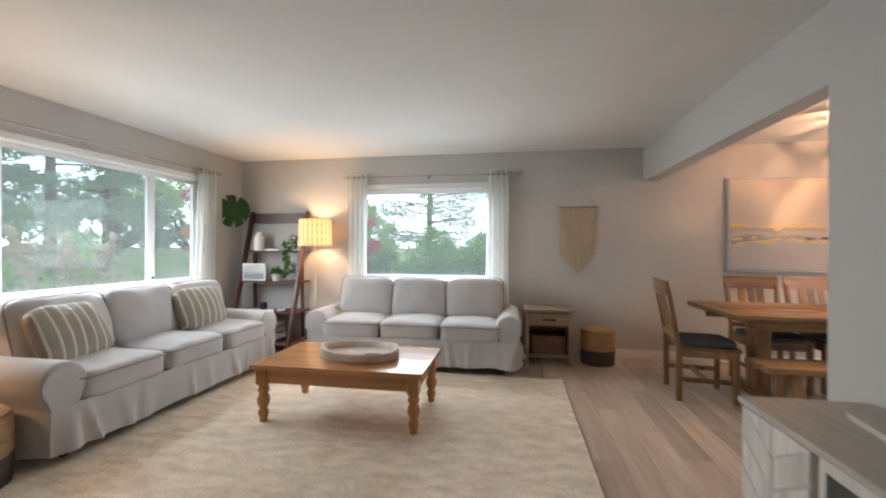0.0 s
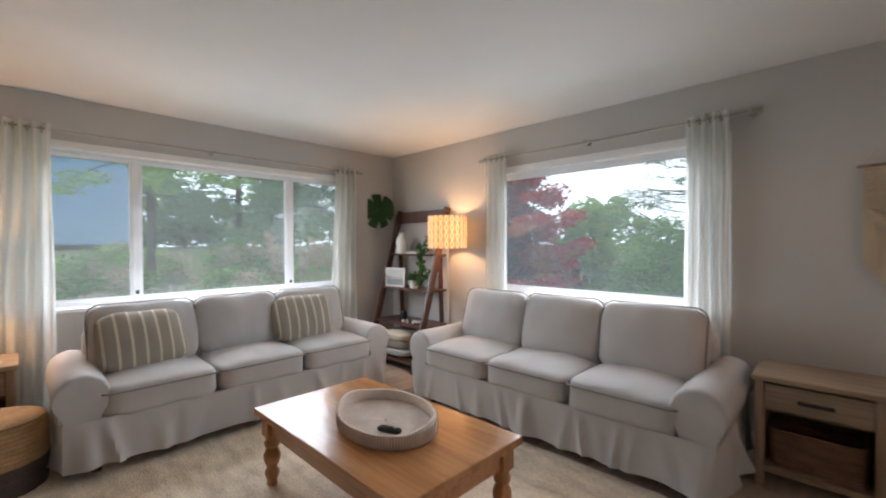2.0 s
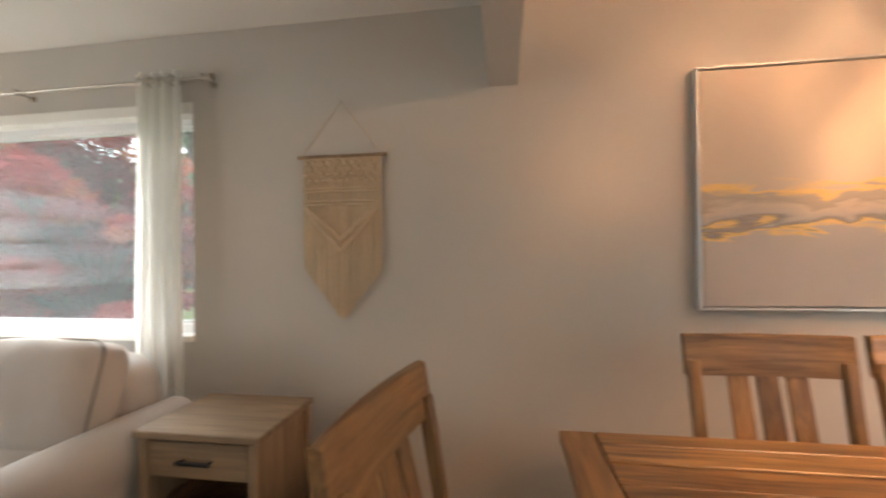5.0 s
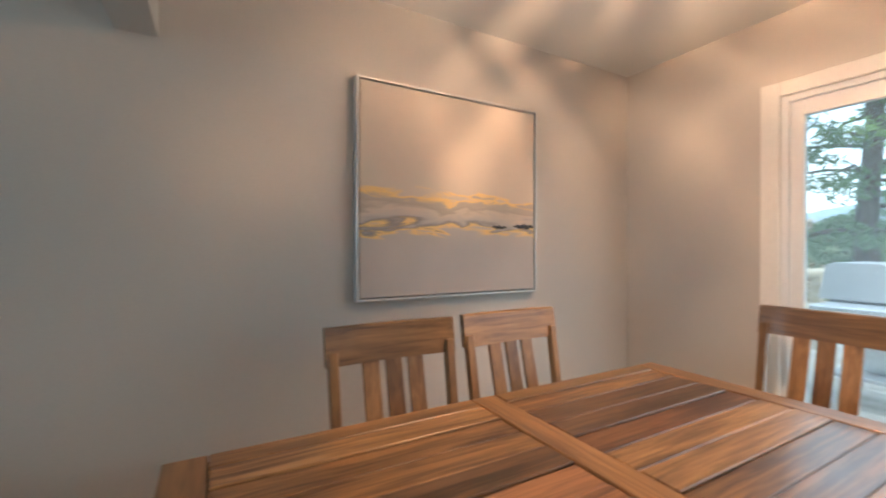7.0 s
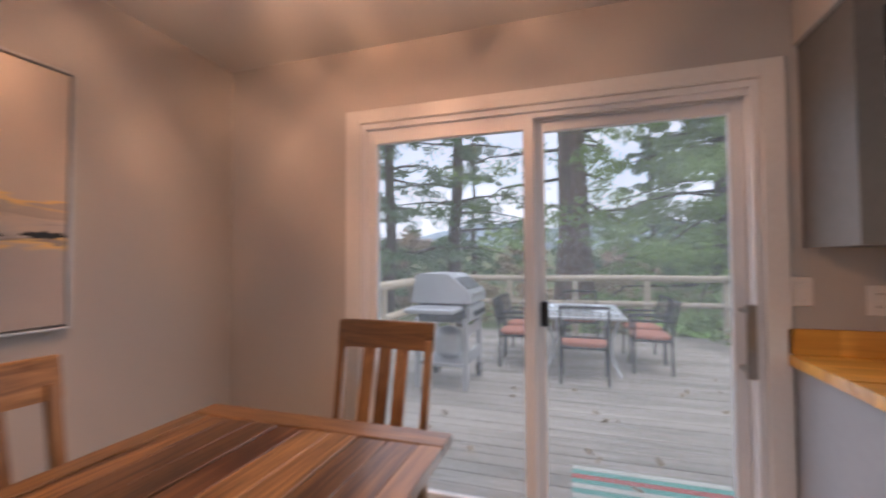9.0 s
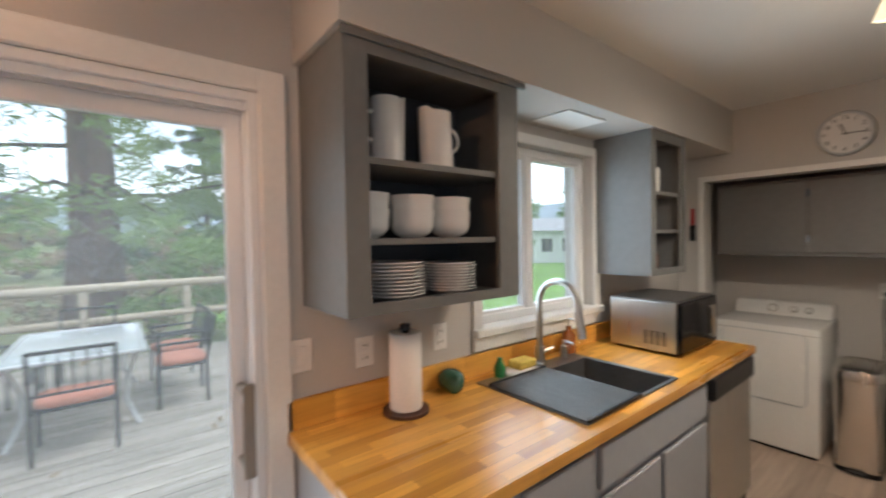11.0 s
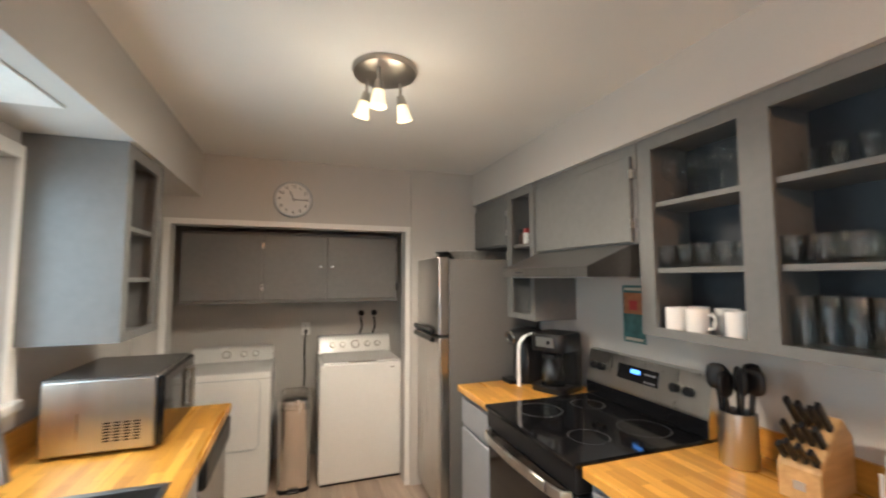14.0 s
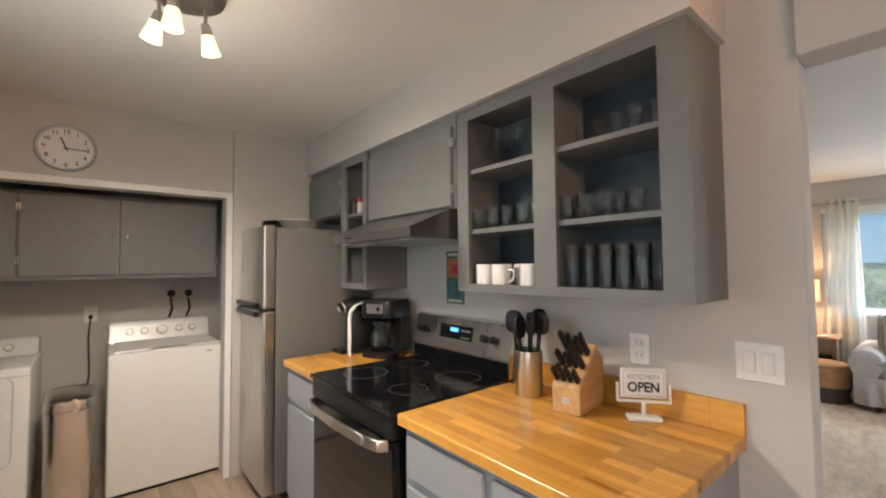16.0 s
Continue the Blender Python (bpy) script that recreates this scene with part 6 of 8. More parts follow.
pc = patio_chair()
pc.matrix_basis = pose(8.63, 3.66, DZ, 0, 0, 90)
for px, py, a in ((9.33, 2.86, 178), (9.98, 2.85, 184), (9.23, 4.5, 3), (9.88, 4.5, -4), (10.63, 3.68, -92)):
    copy_thing(pc, pose(px, py, DZ, 0, 0, a))

pt = thing("patio_table", "pale metal patio table with glass top", "table", 9.58, 3.68, DZ)
part("top_rim", boxes((-0.8, 0.8, -0.5, -0.46, 0.66, 0.69), (-0.8, 0.8, 0.46, 0.5, 0.66, 0.69), (-0.8, -0.76, -0.46, 0.46, 0.66, 0.69), (0.76, 0.8, -0.46, 0.46, 0.66, 0.69), bevel=0.006), ALU, pt)
part("tabletop", boxes((-0.76, 0.76, -0.46, 0.46, 0.672, 0.682)), surface("frosted_table_glass", (0.5, 0.55, 0.57), 0.15, 0, 0.02, coat=0.5), pt, "frosted glass top")
for sx in (-1, 1):
    for sy in (-1, 1):
        part("leg", sweep([(sx * 0.70, sy * 0.42, 0.66), (sx * 0.60, sy * 0.34, 0.4), (sx * 0.60, sy * 0.34, 0.2), (sx * 0.72, sy * 0.43, 0)], 0.018, 8), ALU, pt, smooth=40)


def grill():
    g = thing("gas_grill", "grey gas grill on a wheeled cart", "grill", 8.12, 5.1, DZ, 0)
    for sx in (-0.28, 0.28):
        for sy in (-0.24, 0.24):
            part("leg", boxes((sx - 0.025, sx + 0.025, sy - 0.025, sy + 0.025, 0.02 if sx < 0 else 0.06, 0.66), bevel=0.004), GRILLG, g)
    part("lower_shelf", boxes((-0.28, 0.28, -0.24, 0.24, 0.22, 0.25), bevel=0.004), GRILLG, g)
    part("side_rail", boxes((-0.25, 0.25, -0.255, -0.235, 0.5, 0.58), (-0.25, 0.25, -0.255, -0.235, 0.26, 0.34)), GRILLG, g)
    part("firebox", boxes((-0.30, 0.30, -0.25, 0.25, 0.62, 0.80), bevel=0.03, seg=2), GRILLD, g)
    bm = bmesh.new()
    prof = [(-0.31, 0.80), (-0.30, 0.89), (-0.10, 1.05), (-0.06, 1.065), (0.21, 1.07), (0.245, 1.05), (0.29, 0.80)]
    a = [bm.verts.new((-0.32, y, z)) for y, z in prof]
    b = [bm.verts.new((0.32, y, z)) for y, z in prof]
    bm.faces.new(a)
    bm.faces.new(b[::-1])
    for i in range(len(prof)):
        j = (i + 1) % len(prof)
        bm.faces.new((a[i], b[i], b[j], a[j]))
    lid = part("lid", bm, GRILLG, g, smooth=50)
    part("lid_handle", tubes(((-0.22, -0.31, 0.88), (0.22, -0.31, 0.88), 0.013), ((-0.2, -0.31, 0.88), (-0.2, -0.25, 0.88), 0.008), ((0.2, -0.31, 0.88), (0.2, -0.25, 0.88), 0.008), n=8), STEEL, lid)
    part("lid_window", bar(bmesh.new(), (-0.25, -0.202, 0.975), (0.25, -0.202, 0.975), 0.16, 0.012, (0, -0.62, 0.78), 0.003), GRILLD, lid)
    for s in (-1,):
        part("side_table", boxes((s * 0.33, s * 0.66, -0.23, 0.23, 0.74, 0.78), bevel=0.01), GRILLG, g)
    part("control_panel", boxes((-0.30, 0.30, -0.30, -0.25, 0.64, 0.77), bevel=0.01), GRILLG, g)
    for k in (-0.17, 0, 0.17):
        part("knob", tubes(((k, -0.30, 0.70), (k, -0.335, 0.70), 0.025), n=14), BLACKP, g)
    part("gas_tank", cushion(0.30, 0.30, 0.30, 0, 6, 2.6, 0, at=(-0.02, 0.0, 0.40)), ALU, g, "pale gas bottle", smooth=70)
    g.scale = (1.1, 1.1, 1.15)
    for sy in (-0.24, 0.24):
        part("wheel", tubes(((0.30, sy - 0.02, 0.085), (0.30, sy + 0.02, 0.085), 0.085), n=20), BLACKP, g)
    return g


grill()
mat_ = thing("outdoor_mat", "striped green woven mat outside the door", "mat", 6.2, 3.33, DZ + 0.006)
stripe_cols = ((0.10, 0.36, 0.30), (0.55, 0.56, 0.5), (0.10, 0.36, 0.30), (0.45, 0.10, 0.09), (0.10, 0.36, 0.30), (0.55, 0.56, 0.5))
for k, c in enumerate(stripe_cols * 2):
    x = -0.33 + 0.056 * k
    part("stripe", boxes((x, x + 0.0555, -0.45, 0.45, 0, 0.008), bevel=0.002), surface("mat_stripe", c, 0.9, vary=0.12, grain=150, bump=0.2), mat_)
rngl = random.Random(12)
dry = [(rngl.uniform(6.3, 9.5), rngl.uniform(2.2, 5.5), DZ + 0.012, 0.03) for _ in range(26)]
tagged(leaves("fallen_leaves", dry, BRUSH, None, 2, 0.045, rngl, 0.9), "a few dry brown leaves on the deck", "leaves", kind="stuff")

# ---- kitchen ----
def butcher():
    """Oiled butcher block of staggered staves along y."""
    m = wood("butcher_block", (0.66, 0.355, 0.07), (0.55, 0.27, 0.05), "y", 1.3, 0.3, coat=0.2)
    n, l = m.node_tree.nodes, m.node_tree.links
    p = n["Principled BSDF"]
    tc = n.new("ShaderNodeTexCoord")
    mp = n.new("ShaderNodeMapping")
    mp.inputs["Rotation"].default_value = (0, 0, radians(90))
    l.new(tc.outputs["Object"], mp.inputs[0])
    br = n.new("ShaderNodeTexBrick")
    br.inputs["Scale"].default_value = 1.0
    br.inputs["Brick Width"].default_value, br.inputs["Row Height"].default_value = 0.31, 0.042
    br.inputs["Mortar Size"].default_value = 0.0006
    br.inputs["Color1"].default_value, br.inputs["Color2"].default_value = (0.72, 0.64, 0.5, 1), (1.2, 1.2, 1.18, 1)
    br.inputs["Mortar"].default_value = (0.6, 0.5, 0.4, 1)
    br.offset = 0.37
    l.new(mp.outputs[0], br.inputs["Vector"])
    mix = n.new("ShaderNodeMix")
    mix.data_type, mix.blend_type = "RGBA", "MULTIPLY"
    mix.inputs[0].default_value = 1.0
    old = p.inputs["Base Color"].links[0].from_socket
    l.new(old, mix.inputs[6])
    l.new(br.outputs[0], mix.inputs[7])
    l.new(mix.outputs[2], p.inputs["Base Color"])
    return m


BLOCK = butcher()
CLEAR = glass_pane("drinking_glass", (0.97, 0.985, 0.985), 0.03, gain=0.6)
BASIN = surface("dark_composite_basin", (0.20, 0.195, 0.19), 0.38, 0.7, 0.08, 80, 0.02)
BLACKG = surface("black_glass", (0.006, 0.006, 0.007), 0.08, 0, 0.05, coat=0.0, bump=0.0)
AMBER = surface("amber_soap", (0.30, 0.09, 0.02), 0.15, 0, 0.05, coat=0.4, bump=0)
GREENP = surface("green_plastic", (0.02, 0.20, 0.06), 0.35, 0, 0.06, bump=0)
YELLOW = surface("yellow_sponge", (0.72, 0.55, 0.12), 0.95, 0, 0.15, 90, 0.4)
PAPER = surface("white_paper", (0.78, 0.76, 0.73), 0.95, 0, 0.03, 120, 0.1)
RED = surface("red_plastic", (0.42, 0.03, 0.03), 0.4, 0, 0.06, bump=0)
C = 0.91
XF = 4.948

ce = thing("east_counter", "oiled butcher block counter with undermounted sink", "counter", 0, 0, 0)
SX0, SX1, SY0, SY1 = 5.005, 5.455, 1.47, 2.15
bm = bmesh.new()
ring = []
for z in (C - 0.04, C):
    ring.append([bm.verts.new((x, y, z)) for x, y in ((XF, 0.556), (XE, 0.556), (XE, 2.955), (XF, 2.955))])
    ring.append([bm.verts.new((x, y, z)) for x, y in ((SX0, SY0), (SX1, SY0), (SX1, SY1), (SX0, SY1))])
for i in range(4):
    j = (i + 1) % 4
    for a, b in ((0, 1), (2, 3), (0, 2), (1, 3)):
        bm.faces.new((ring[a][i], ring[a][j], ring[b][j], ring[b][i]))
part("worktop", bm, BLOCK, ce)
part("backsplash", boxes((XE - 0.02, XE, 0.556, 2.955, C, C + 0.10), bevel=0.002), BLOCK, ce)
cw = thing("west_counter", "oiled butcher block counter beside the stove", "counter", 0, 0, 0)
part("worktop", boxes((PE, 3.66, 1.80, 2.69, C - 0.04, C), bevel=0.003), BLOCK, cw)
part("backsplash", boxes((PE, PE + 0.02, 1.80, 2.69, C, C + 0.10), bevel=0.002), BLOCK, cw)
cs = thing("corner_counter", "short butcher block counter beside the fridge", "counter", 0, 0, 0)
part("worktop", boxes((PE, 3.665, 0.60, 1.045, C - 0.04, C), bevel=0.003), BLOCK, cs)


def base_unit(y0, y1, face, back, doors, drawers, label, hollow=False):
    """A base cabinet: face is the x of its front, back the x of its back."""
    s = 1 if back > face else -1
    u = thing("base_cabinet", label, "cabinet", 0, 0, 0, group="painted base cabinets")
    X = lambda a, b: (min(face + s * a, face + s * b), max(face + s * a, face + s * b))
    if hollow:
        part("body", boxes((*X(0.0, abs(back - face)), y0, y1, 0.10, C - 0.24)), CABL, u)
        part("front_rail", boxes((*X(0.0, 0.02), y0, y1, C - 0.24, C - 0.04)), CABL, u)
    else:
        part("body", boxes((*X(0.0, abs(back - face)), y0, y1, 0.10, C - 0.04)), CABL, u)
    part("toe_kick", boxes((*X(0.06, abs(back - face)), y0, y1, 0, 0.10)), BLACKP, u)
    n = len(doors)
    top = C - 0.07
    if drawers:
        w = (y1 - y0) / drawers
        for k in range(drawers):
            part("drawer", boxes((*X(-0.018, 0), y0 + w * k + 0.02, y0 + w * (k + 1) - 0.02, top - 0.15, top), bevel=0.005), CABL, u)
        top -= 0.18
    w = (y1 - y0) / max(1, n)
    for k in range(n):
        part("door", boxes((*X(-0.018, 0), y0 + w * k + 0.02, y0 + w * (k + 1) - 0.02, 0.14, top), bevel=0.005), CABL, u)
    return u


base_unit(2.16, 2.93, XF + 0.035, XE, (1, 1), 2, "light grey painted base cabinet with drawers")
base_unit(1.20, 2.158, XF + 0.035, XE, (1, 1), 1, "light grey painted cabinet under the sink", True)
base_unit(1.81, 2.665, 3.625, PE, (1, 1), 2, "light grey painted cabinet below the west counter")
base_unit(0.605, 1.025, 3.63, PE, (1,), 1, "narrow light grey cabinet beside the fridge")

dw = thing("dishwasher", "steel dishwasher with black control strip", "dishwasher", 0, 0, 0)
part("body", boxes((XF + 0.04, XE - 0.05, 0.585, 1.19, 0.0, C - 0.045)), BLACKP, dw)
part("door", boxes((XF + 0.015, XF + 0.04, 0.59, 1.185, 0.1, 0.74), bevel=0.005), STEEL, dw)
part("control_panel", boxes((XF - 0.005, XF + 0.04, 0.59, 1.185, 0.745, C - 0.045), bevel=0.012), BLACKP, dw)

sink = thing("sink", "dark steel sink with roll-up drying rack", "sink", 0, 0, 0)
part("rim", boxes((SX0 - 0.008, SX1 + 0.09, SY0 - 0.015, SY0 + 0.012, C, C + 0.006), (SX0 - 0.008, SX1 + 0.09, SY1 - 0.012, SY1 + 0.015, C, C + 0.006), (SX0 - 0.008, SX0 + 0.012, SY0 + 0.012, SY1 - 0.012, C, C + 0.006), (SX1 - 0.012, SX1 + 0.09, SY0 + 0.012, SY1 - 0.012, C, C + 0.006), bevel=0.002), STEELD, sink)
part("basin", boxes((SX0 + 0.001, SX0 + 0.008, SY0, SY1, C - 0.22, C - 0.001), (SX1 - 0.008, SX1 - 0.001, SY0, SY1, C - 0.22, C - 0.001), (SX0 + 0.008, SX1 - 0.008, SY0 + 0.001, SY0 + 0.008, C - 0.22, C - 0.001), (SX0 + 0.008, SX1 - 0.008, SY1 - 0.008, SY1 - 0.001, C - 0.22, C - 0.001), (SX0 + 0.008, SX1 - 0.008, SY0 + 0.008, SY1 - 0.008, C - 0.22, C - 0.212)), BASIN, sink)
rk = thing("drying_rack", "roll-up steel drying rack across the sink", "rack", 0, 0, 0)
for k in range(20):
    y = 1.80 + k * 0.0185
    part("rod", tubes(((SX0 - 0.004, y, C + 0.013), (SX1 + 0.01, y, C + 0.013), 0.0045), n=8), STEELD, rk, smooth=40)
for bx in (SX0 - 0.012, SX1 + 0.002):
    part("end_band", boxes((bx, bx + 0.016, 1.79, 2.16, C + 0.006, C + 0.02), bevel=0.004), BLACKP, rk)

fa = thing("faucet", "brushed steel gooseneck kitchen faucet", "faucet", 5.525, 1.75, C + 0.006, 0)
part("base", lathe([(0, 0), (0.03, 0), (0.03, 0.008), (0.024, 0.014), (0.022, 0.09), (0, 0.09)], 24), STEEL, fa, smooth=40)
arc = [(0, 0, 0.08), (0, 0, 0.22), (0, 0, 0.30)] + [(-0.11 + 0.11 * math.cos(a), 0, 0.31 + 0.11 * math.sin(a)) for a in np.linspace(0.15, math.pi - 0.1, 12)] + [(-0.225, 0, 0.27), (-0.232, 0, 0.235)]
part("spout", sweep(arc, [0.0155] * 13 + [0.0155, 0.018, 0.018, 0.019][: len(arc) - 13], 14), STEEL, fa, smooth=60)
part("spray_head", tubes(((-0.226, 0, 0.27), (-0.24, 0, 0.17), 0.017, 0.021), n=16), STEEL, fa, smooth=40)
part("lever", tubes(((0, -0.02, 0.055), (-0.02, -0.085, 0.075), 0.009, 0.006)), STEEL, fa, smooth=40)

ds = thing("soap_dispenser_tap", "small brushed soap dispenser spout on the sink rim", "dispenser", 5.52, 1.56, C + 0.006)
part("body", lathe([(0, 0), (0.02, 0), (0.018, 0.06), (0.008, 0.065), (0.008, 0.09), (0, 0.09)], 16), STEEL, ds, smooth=40)
part("spout", tubes(((0, 0, 0.085), (-0.06, 0, 0.08), 0.006)), STEEL, ds)
for k, (px, py, hh, rr, mat, lab) in enumerate(((5.555, 1.46, 0.15, 0.034, AMBER, "amber hand soap pump bottle"), (5.56, 1.36, 0.13, 0.03, CLEAR, "clear dish soap pump bottle"))):
    b = thing("soap_bottle", lab, "bottle", px, py, C + 0.001, group="soap bottles")
    part("bottle", lathe([(0, 0), (rr, 0), (rr, hh * 0.7), (rr * 0.4, hh * 0.85), (rr * 0.4, hh), (0, hh)], 20), mat, b, smooth=50)
    part("pump", tubes(((0, 0, hh), (0, 0, hh + 0.04), 0.006), ((0, 0, hh + 0.04), (-0.035, 0, hh + 0.035), 0.006)), STEEL, b)
dsh = thing("sponge_dish", "white dish with a yellow sponge and green brush", "dish", 5.53, 1.90, C + 0.001)
part("dish", boxes((-0.05, 0.05, -0.1, 0.1, 0, 0.018), bevel=0.008), CERAMIC, dsh)
part("sponge", boxes((-0.04, 0.04, -0.085, 0.035, 0.018, 0.055), bevel=0.006), YELLOW, dsh)
part("soap_bottle", lathe([(0, 0), (0.024, 0), (0.026, 0.05), (0.012, 0.075), (0.012, 0.09), (0, 0.09)], 16, (0.0, 0.13, 0)), GREENP, dsh, smooth=50)
pt_ = thing("paper_towel_holder", "white paper towel roll on an upright holder", "paper towel", 5.50, 2.56, C + 0.001)
part("base", lathe([(0, 0), (0.085, 0), (0.085, 0.012), (0, 0.014)], 32), DARKWOOD, pt_, smooth=40)
part("roll", lathe([(0.02, 0.016), (0.058, 0.016), (0.06, 0.02), (0.06, 0.29), (0.058, 0.294), (0.02, 0.294)], 32), PAPER, pt_, smooth=40)
part("knob", lathe([(0, 0.29), (0.012, 0.29), (0.012, 0.3), (0.022, 0.305), (0.02, 0.325), (0, 0.33)], 20), BLACKP, pt_, smooth=60)
lf = thing("leaf_ornament", "green leaf-shaped ceramic spoon rest", "ornament", 5.55, 2.30, C + 0.001)
bm = cushion(0.13, 0.11, 0.09, 0.0, 8, 2.3, 0.02, 4, at=(0, 0, 0.046))
part("body", bm, surface("green_glaze", (0.04, 0.12, 0.07), 0.25, 0, 0.2, 30, 0.1, coat=0.4), lf, smooth=60)

mw = thing("microwave", "countertop steel microwave with black door", "microwave", 5.315, 0.89, C + 0.001)
part("case", boxes((-0.18, 0.185, -0.245, 0.245, 0.012, 0.285), bevel=0.008), STEEL, mw)
part("top_panel", boxes((-0.178, 0.183, -0.243, 0.243, 0.285, 0.29)), STEELD, mw)
part("door", boxes((-0.205, -0.18, -0.245, 0.245, 0.015, 0.283), bevel=0.006), BLACKG, mw, "black glass door")
part("handle", tubes(((-0.225, -0.13, 0.06), (-0.225, -0.13, 0.24), 0.009), ((-0.225, -0.13, 0.07), (-0.205, -0.13, 0.07), 0.006), ((-0.225, -0.13, 0.23), (-0.205, -0.13, 0.23), 0.006)), STEEL, mw)
for k in range(4):
    for j in range(7):
        part("vent_slot", boxes((-0.13 + k * 0.032, -0.108 + k * 0.032, 0.245, 0.2462, 0.05 + j * 0.011, 0.056 + j * 0.011)), BLACKP, mw)
for sx in (-0.15, 0.15):
    for sy in (-0.2, 0.2):
        part("foot", lathe([(0, 0), (0.014, 0), (0.014, 0.013), (0, 0.013)], 10, (sx, sy, 0)), BLACKP, mw)


# open wall cabinets
def open_cabinet(name, y0, y1, z0, z1, face, back, bays, shelves, label):
    """A wall cabinet with open bays; face is the x of its front, back that of the wall."""
    s = 1 if back > face else -1
    X = lambda a, b: (min(a, b), max(a, b))
    u = thing(name, label, "cabinet", 0, 0, 0, group="open wall cabinets")
    inner = face + s * 0.02
    for a, b in ((y0, y0 + 0.018), (y1 - 0.018, y1)):
        part("side_panel", boxes((*X(inner, back), a, b, z0, z1)), CABG, u)
    for a, b in ((z0, z0 + 0.02), (z1 - 0.02, z1)):
        part("end_panel", boxes((*X(inner, back), y0 + 0.018, y1 - 0.018, a, b)), CABG, u)
    # back panel colour includes the shade of the bays
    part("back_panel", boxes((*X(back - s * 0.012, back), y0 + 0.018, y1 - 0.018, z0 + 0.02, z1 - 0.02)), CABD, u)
    bm = bmesh.new()
    edges = [y0] + [v for b in bays for v in b] + [y1]
    zz0, zz1 = z0 + 0.035, z1 - 0.055
    for a, b in zip(edges[::2], edges[1::2]):
        box(bm, *X(face, inner), a, b, z0, z1)
    for a, b in bays:
        box(bm, *X(face, inner), a, b, z0, zz0)
        box(bm, *X(face, inner), a, b, zz1, z1)
    part("face_frame", bm, CABG, u)
    for q in shelves:
        part("shelf", boxes((*X(inner, back - s * 0.012), y0 + 0.018, y1 - 0.018, q - 0.02, q)), CABG, u)
    for a, b in zip(bays, bays[1:]):
        part("divider", boxes((*X(inner, back - s * 0.012), (a[1] + b[0]) / 2 - 0.009, (a[1] + b[0]) / 2 + 0.009, z0 + 0.02, z1 - 0.02)), CABG, u)
    return u


open_cabinet("wall_cabinet", 2.172, 2.887, 1.325, 2.134, 5.285, XE, [(2.275, 2.81)], (1.55, 1.79), "dark grey open cabinet holding white crockery")
open_cabinet("wall_cabinet", 0.63, 1.08, 1.32, 2.134, 5.285, XE, [(0.69, 1.02)], (1.58, 1.80), "dark grey open cabinet beside the sink window")
open_cabinet("wall_cabinet", 1.662, 2.655, 1.335, 2.171, 3.227, PE, [(1.735, 2.10), (2.20, 2.57)], (1.615, 1.89), "dark grey open cabinet filled with glassware")
open_cabinet("wall_cabinet", 0.50, 0.845, 1.31, 2.171, 3.25, PE, [(0.56, 0.80)], (1.60, 1.80), "narrow dark grey open cabinet above the coffee makers")
part("crown_lip", boxes((5.272, 5.284, 2.14, 2.895, 2.112, 2.134)), CABG, bpy.data.objects["wall_cabinet"])


def closed_cabinet(y0, y1, z0, z1, face, back, hinge, label):
    u = thing("wall_cabinet", label, "cabinet", 0, 0, 0, group="closed wall cabinets")
    part("carcass", boxes((back, face - 0.02, y0, y1, z0, z1)), CABG, u)
    d = part("door", boxes((face - 0.02, face, y0 + 0.012, y1 - 0.02, z0 + 0.01, z1 - 0.055), bevel=0.004), CABG, u)
    for z in (z0 + 0.09, z1 - 0.14):
        part("hinge", boxes((face - 0.018, face + 0.004, hinge - 0.012, hinge + 0.012, z - 0.022, z + 0.022), bevel=0.002), CHROME, d, "bright chrome hinge")


closed_cabinet(0.848, 1.655, 1.722, 2.171, 3.245, PE, 1.645, "dark grey closed cabinet over the range hood")
closed_cabinet(-0.085, 0.498, 1.80, 2.171, 3.245, PE, 0.488, "dark grey closed cabinet over the fridge")

hd = thing("range_hood", "dark steel under-cabinet range hood", "range hood", 0, 0, 0)
bm = bmesh.new()
pr = [(PE, 1.58), (3.48, 1.58), (3.48, 1.625), (3.25, 1.72), (PE, 1.72)]
a = [bm.verts.new((x, 0.872, z)) for x, z in pr]
b = [bm.verts.new((x, 1.632, z)) for x, z in pr]
bm.faces.new(a)
bm.faces.new(b[::-1])
for i in range(len(pr)):
    j = (i + 1) % len(pr)
    bm.faces.new((a[i], a[j], b[j], b[i]))
part("body", bm, STEELD, hd)
part("filter_panel", boxes((2.99, 3.44, 0.92, 1.59, 1.574, 1.5805)), ALU, hd, "pale metal filter panel")
part("switch", boxes((3.480, 3.484, 1.03, 1.10, 1.60, 1.608)), CHROME, hd)


# crockery and glasses
def bowl(r, h):
    side = [(r * (0.56 + 0.40 * math.sin(min(1, q / 0.6) * math.pi / 2) + 0.04 * q + 0.05 * q ** 6), h * (0.05 + 0.95 * q ** 1.5)) for q in np.linspace(0, 1, 12)]
    return lathe([(0, 0), (r * 0.52, 0), (r * 0.55, 0.004)] + side + [(a - 0.004, b) for a, b in reversed(side)] + [(0, h * 0.09)], 32)


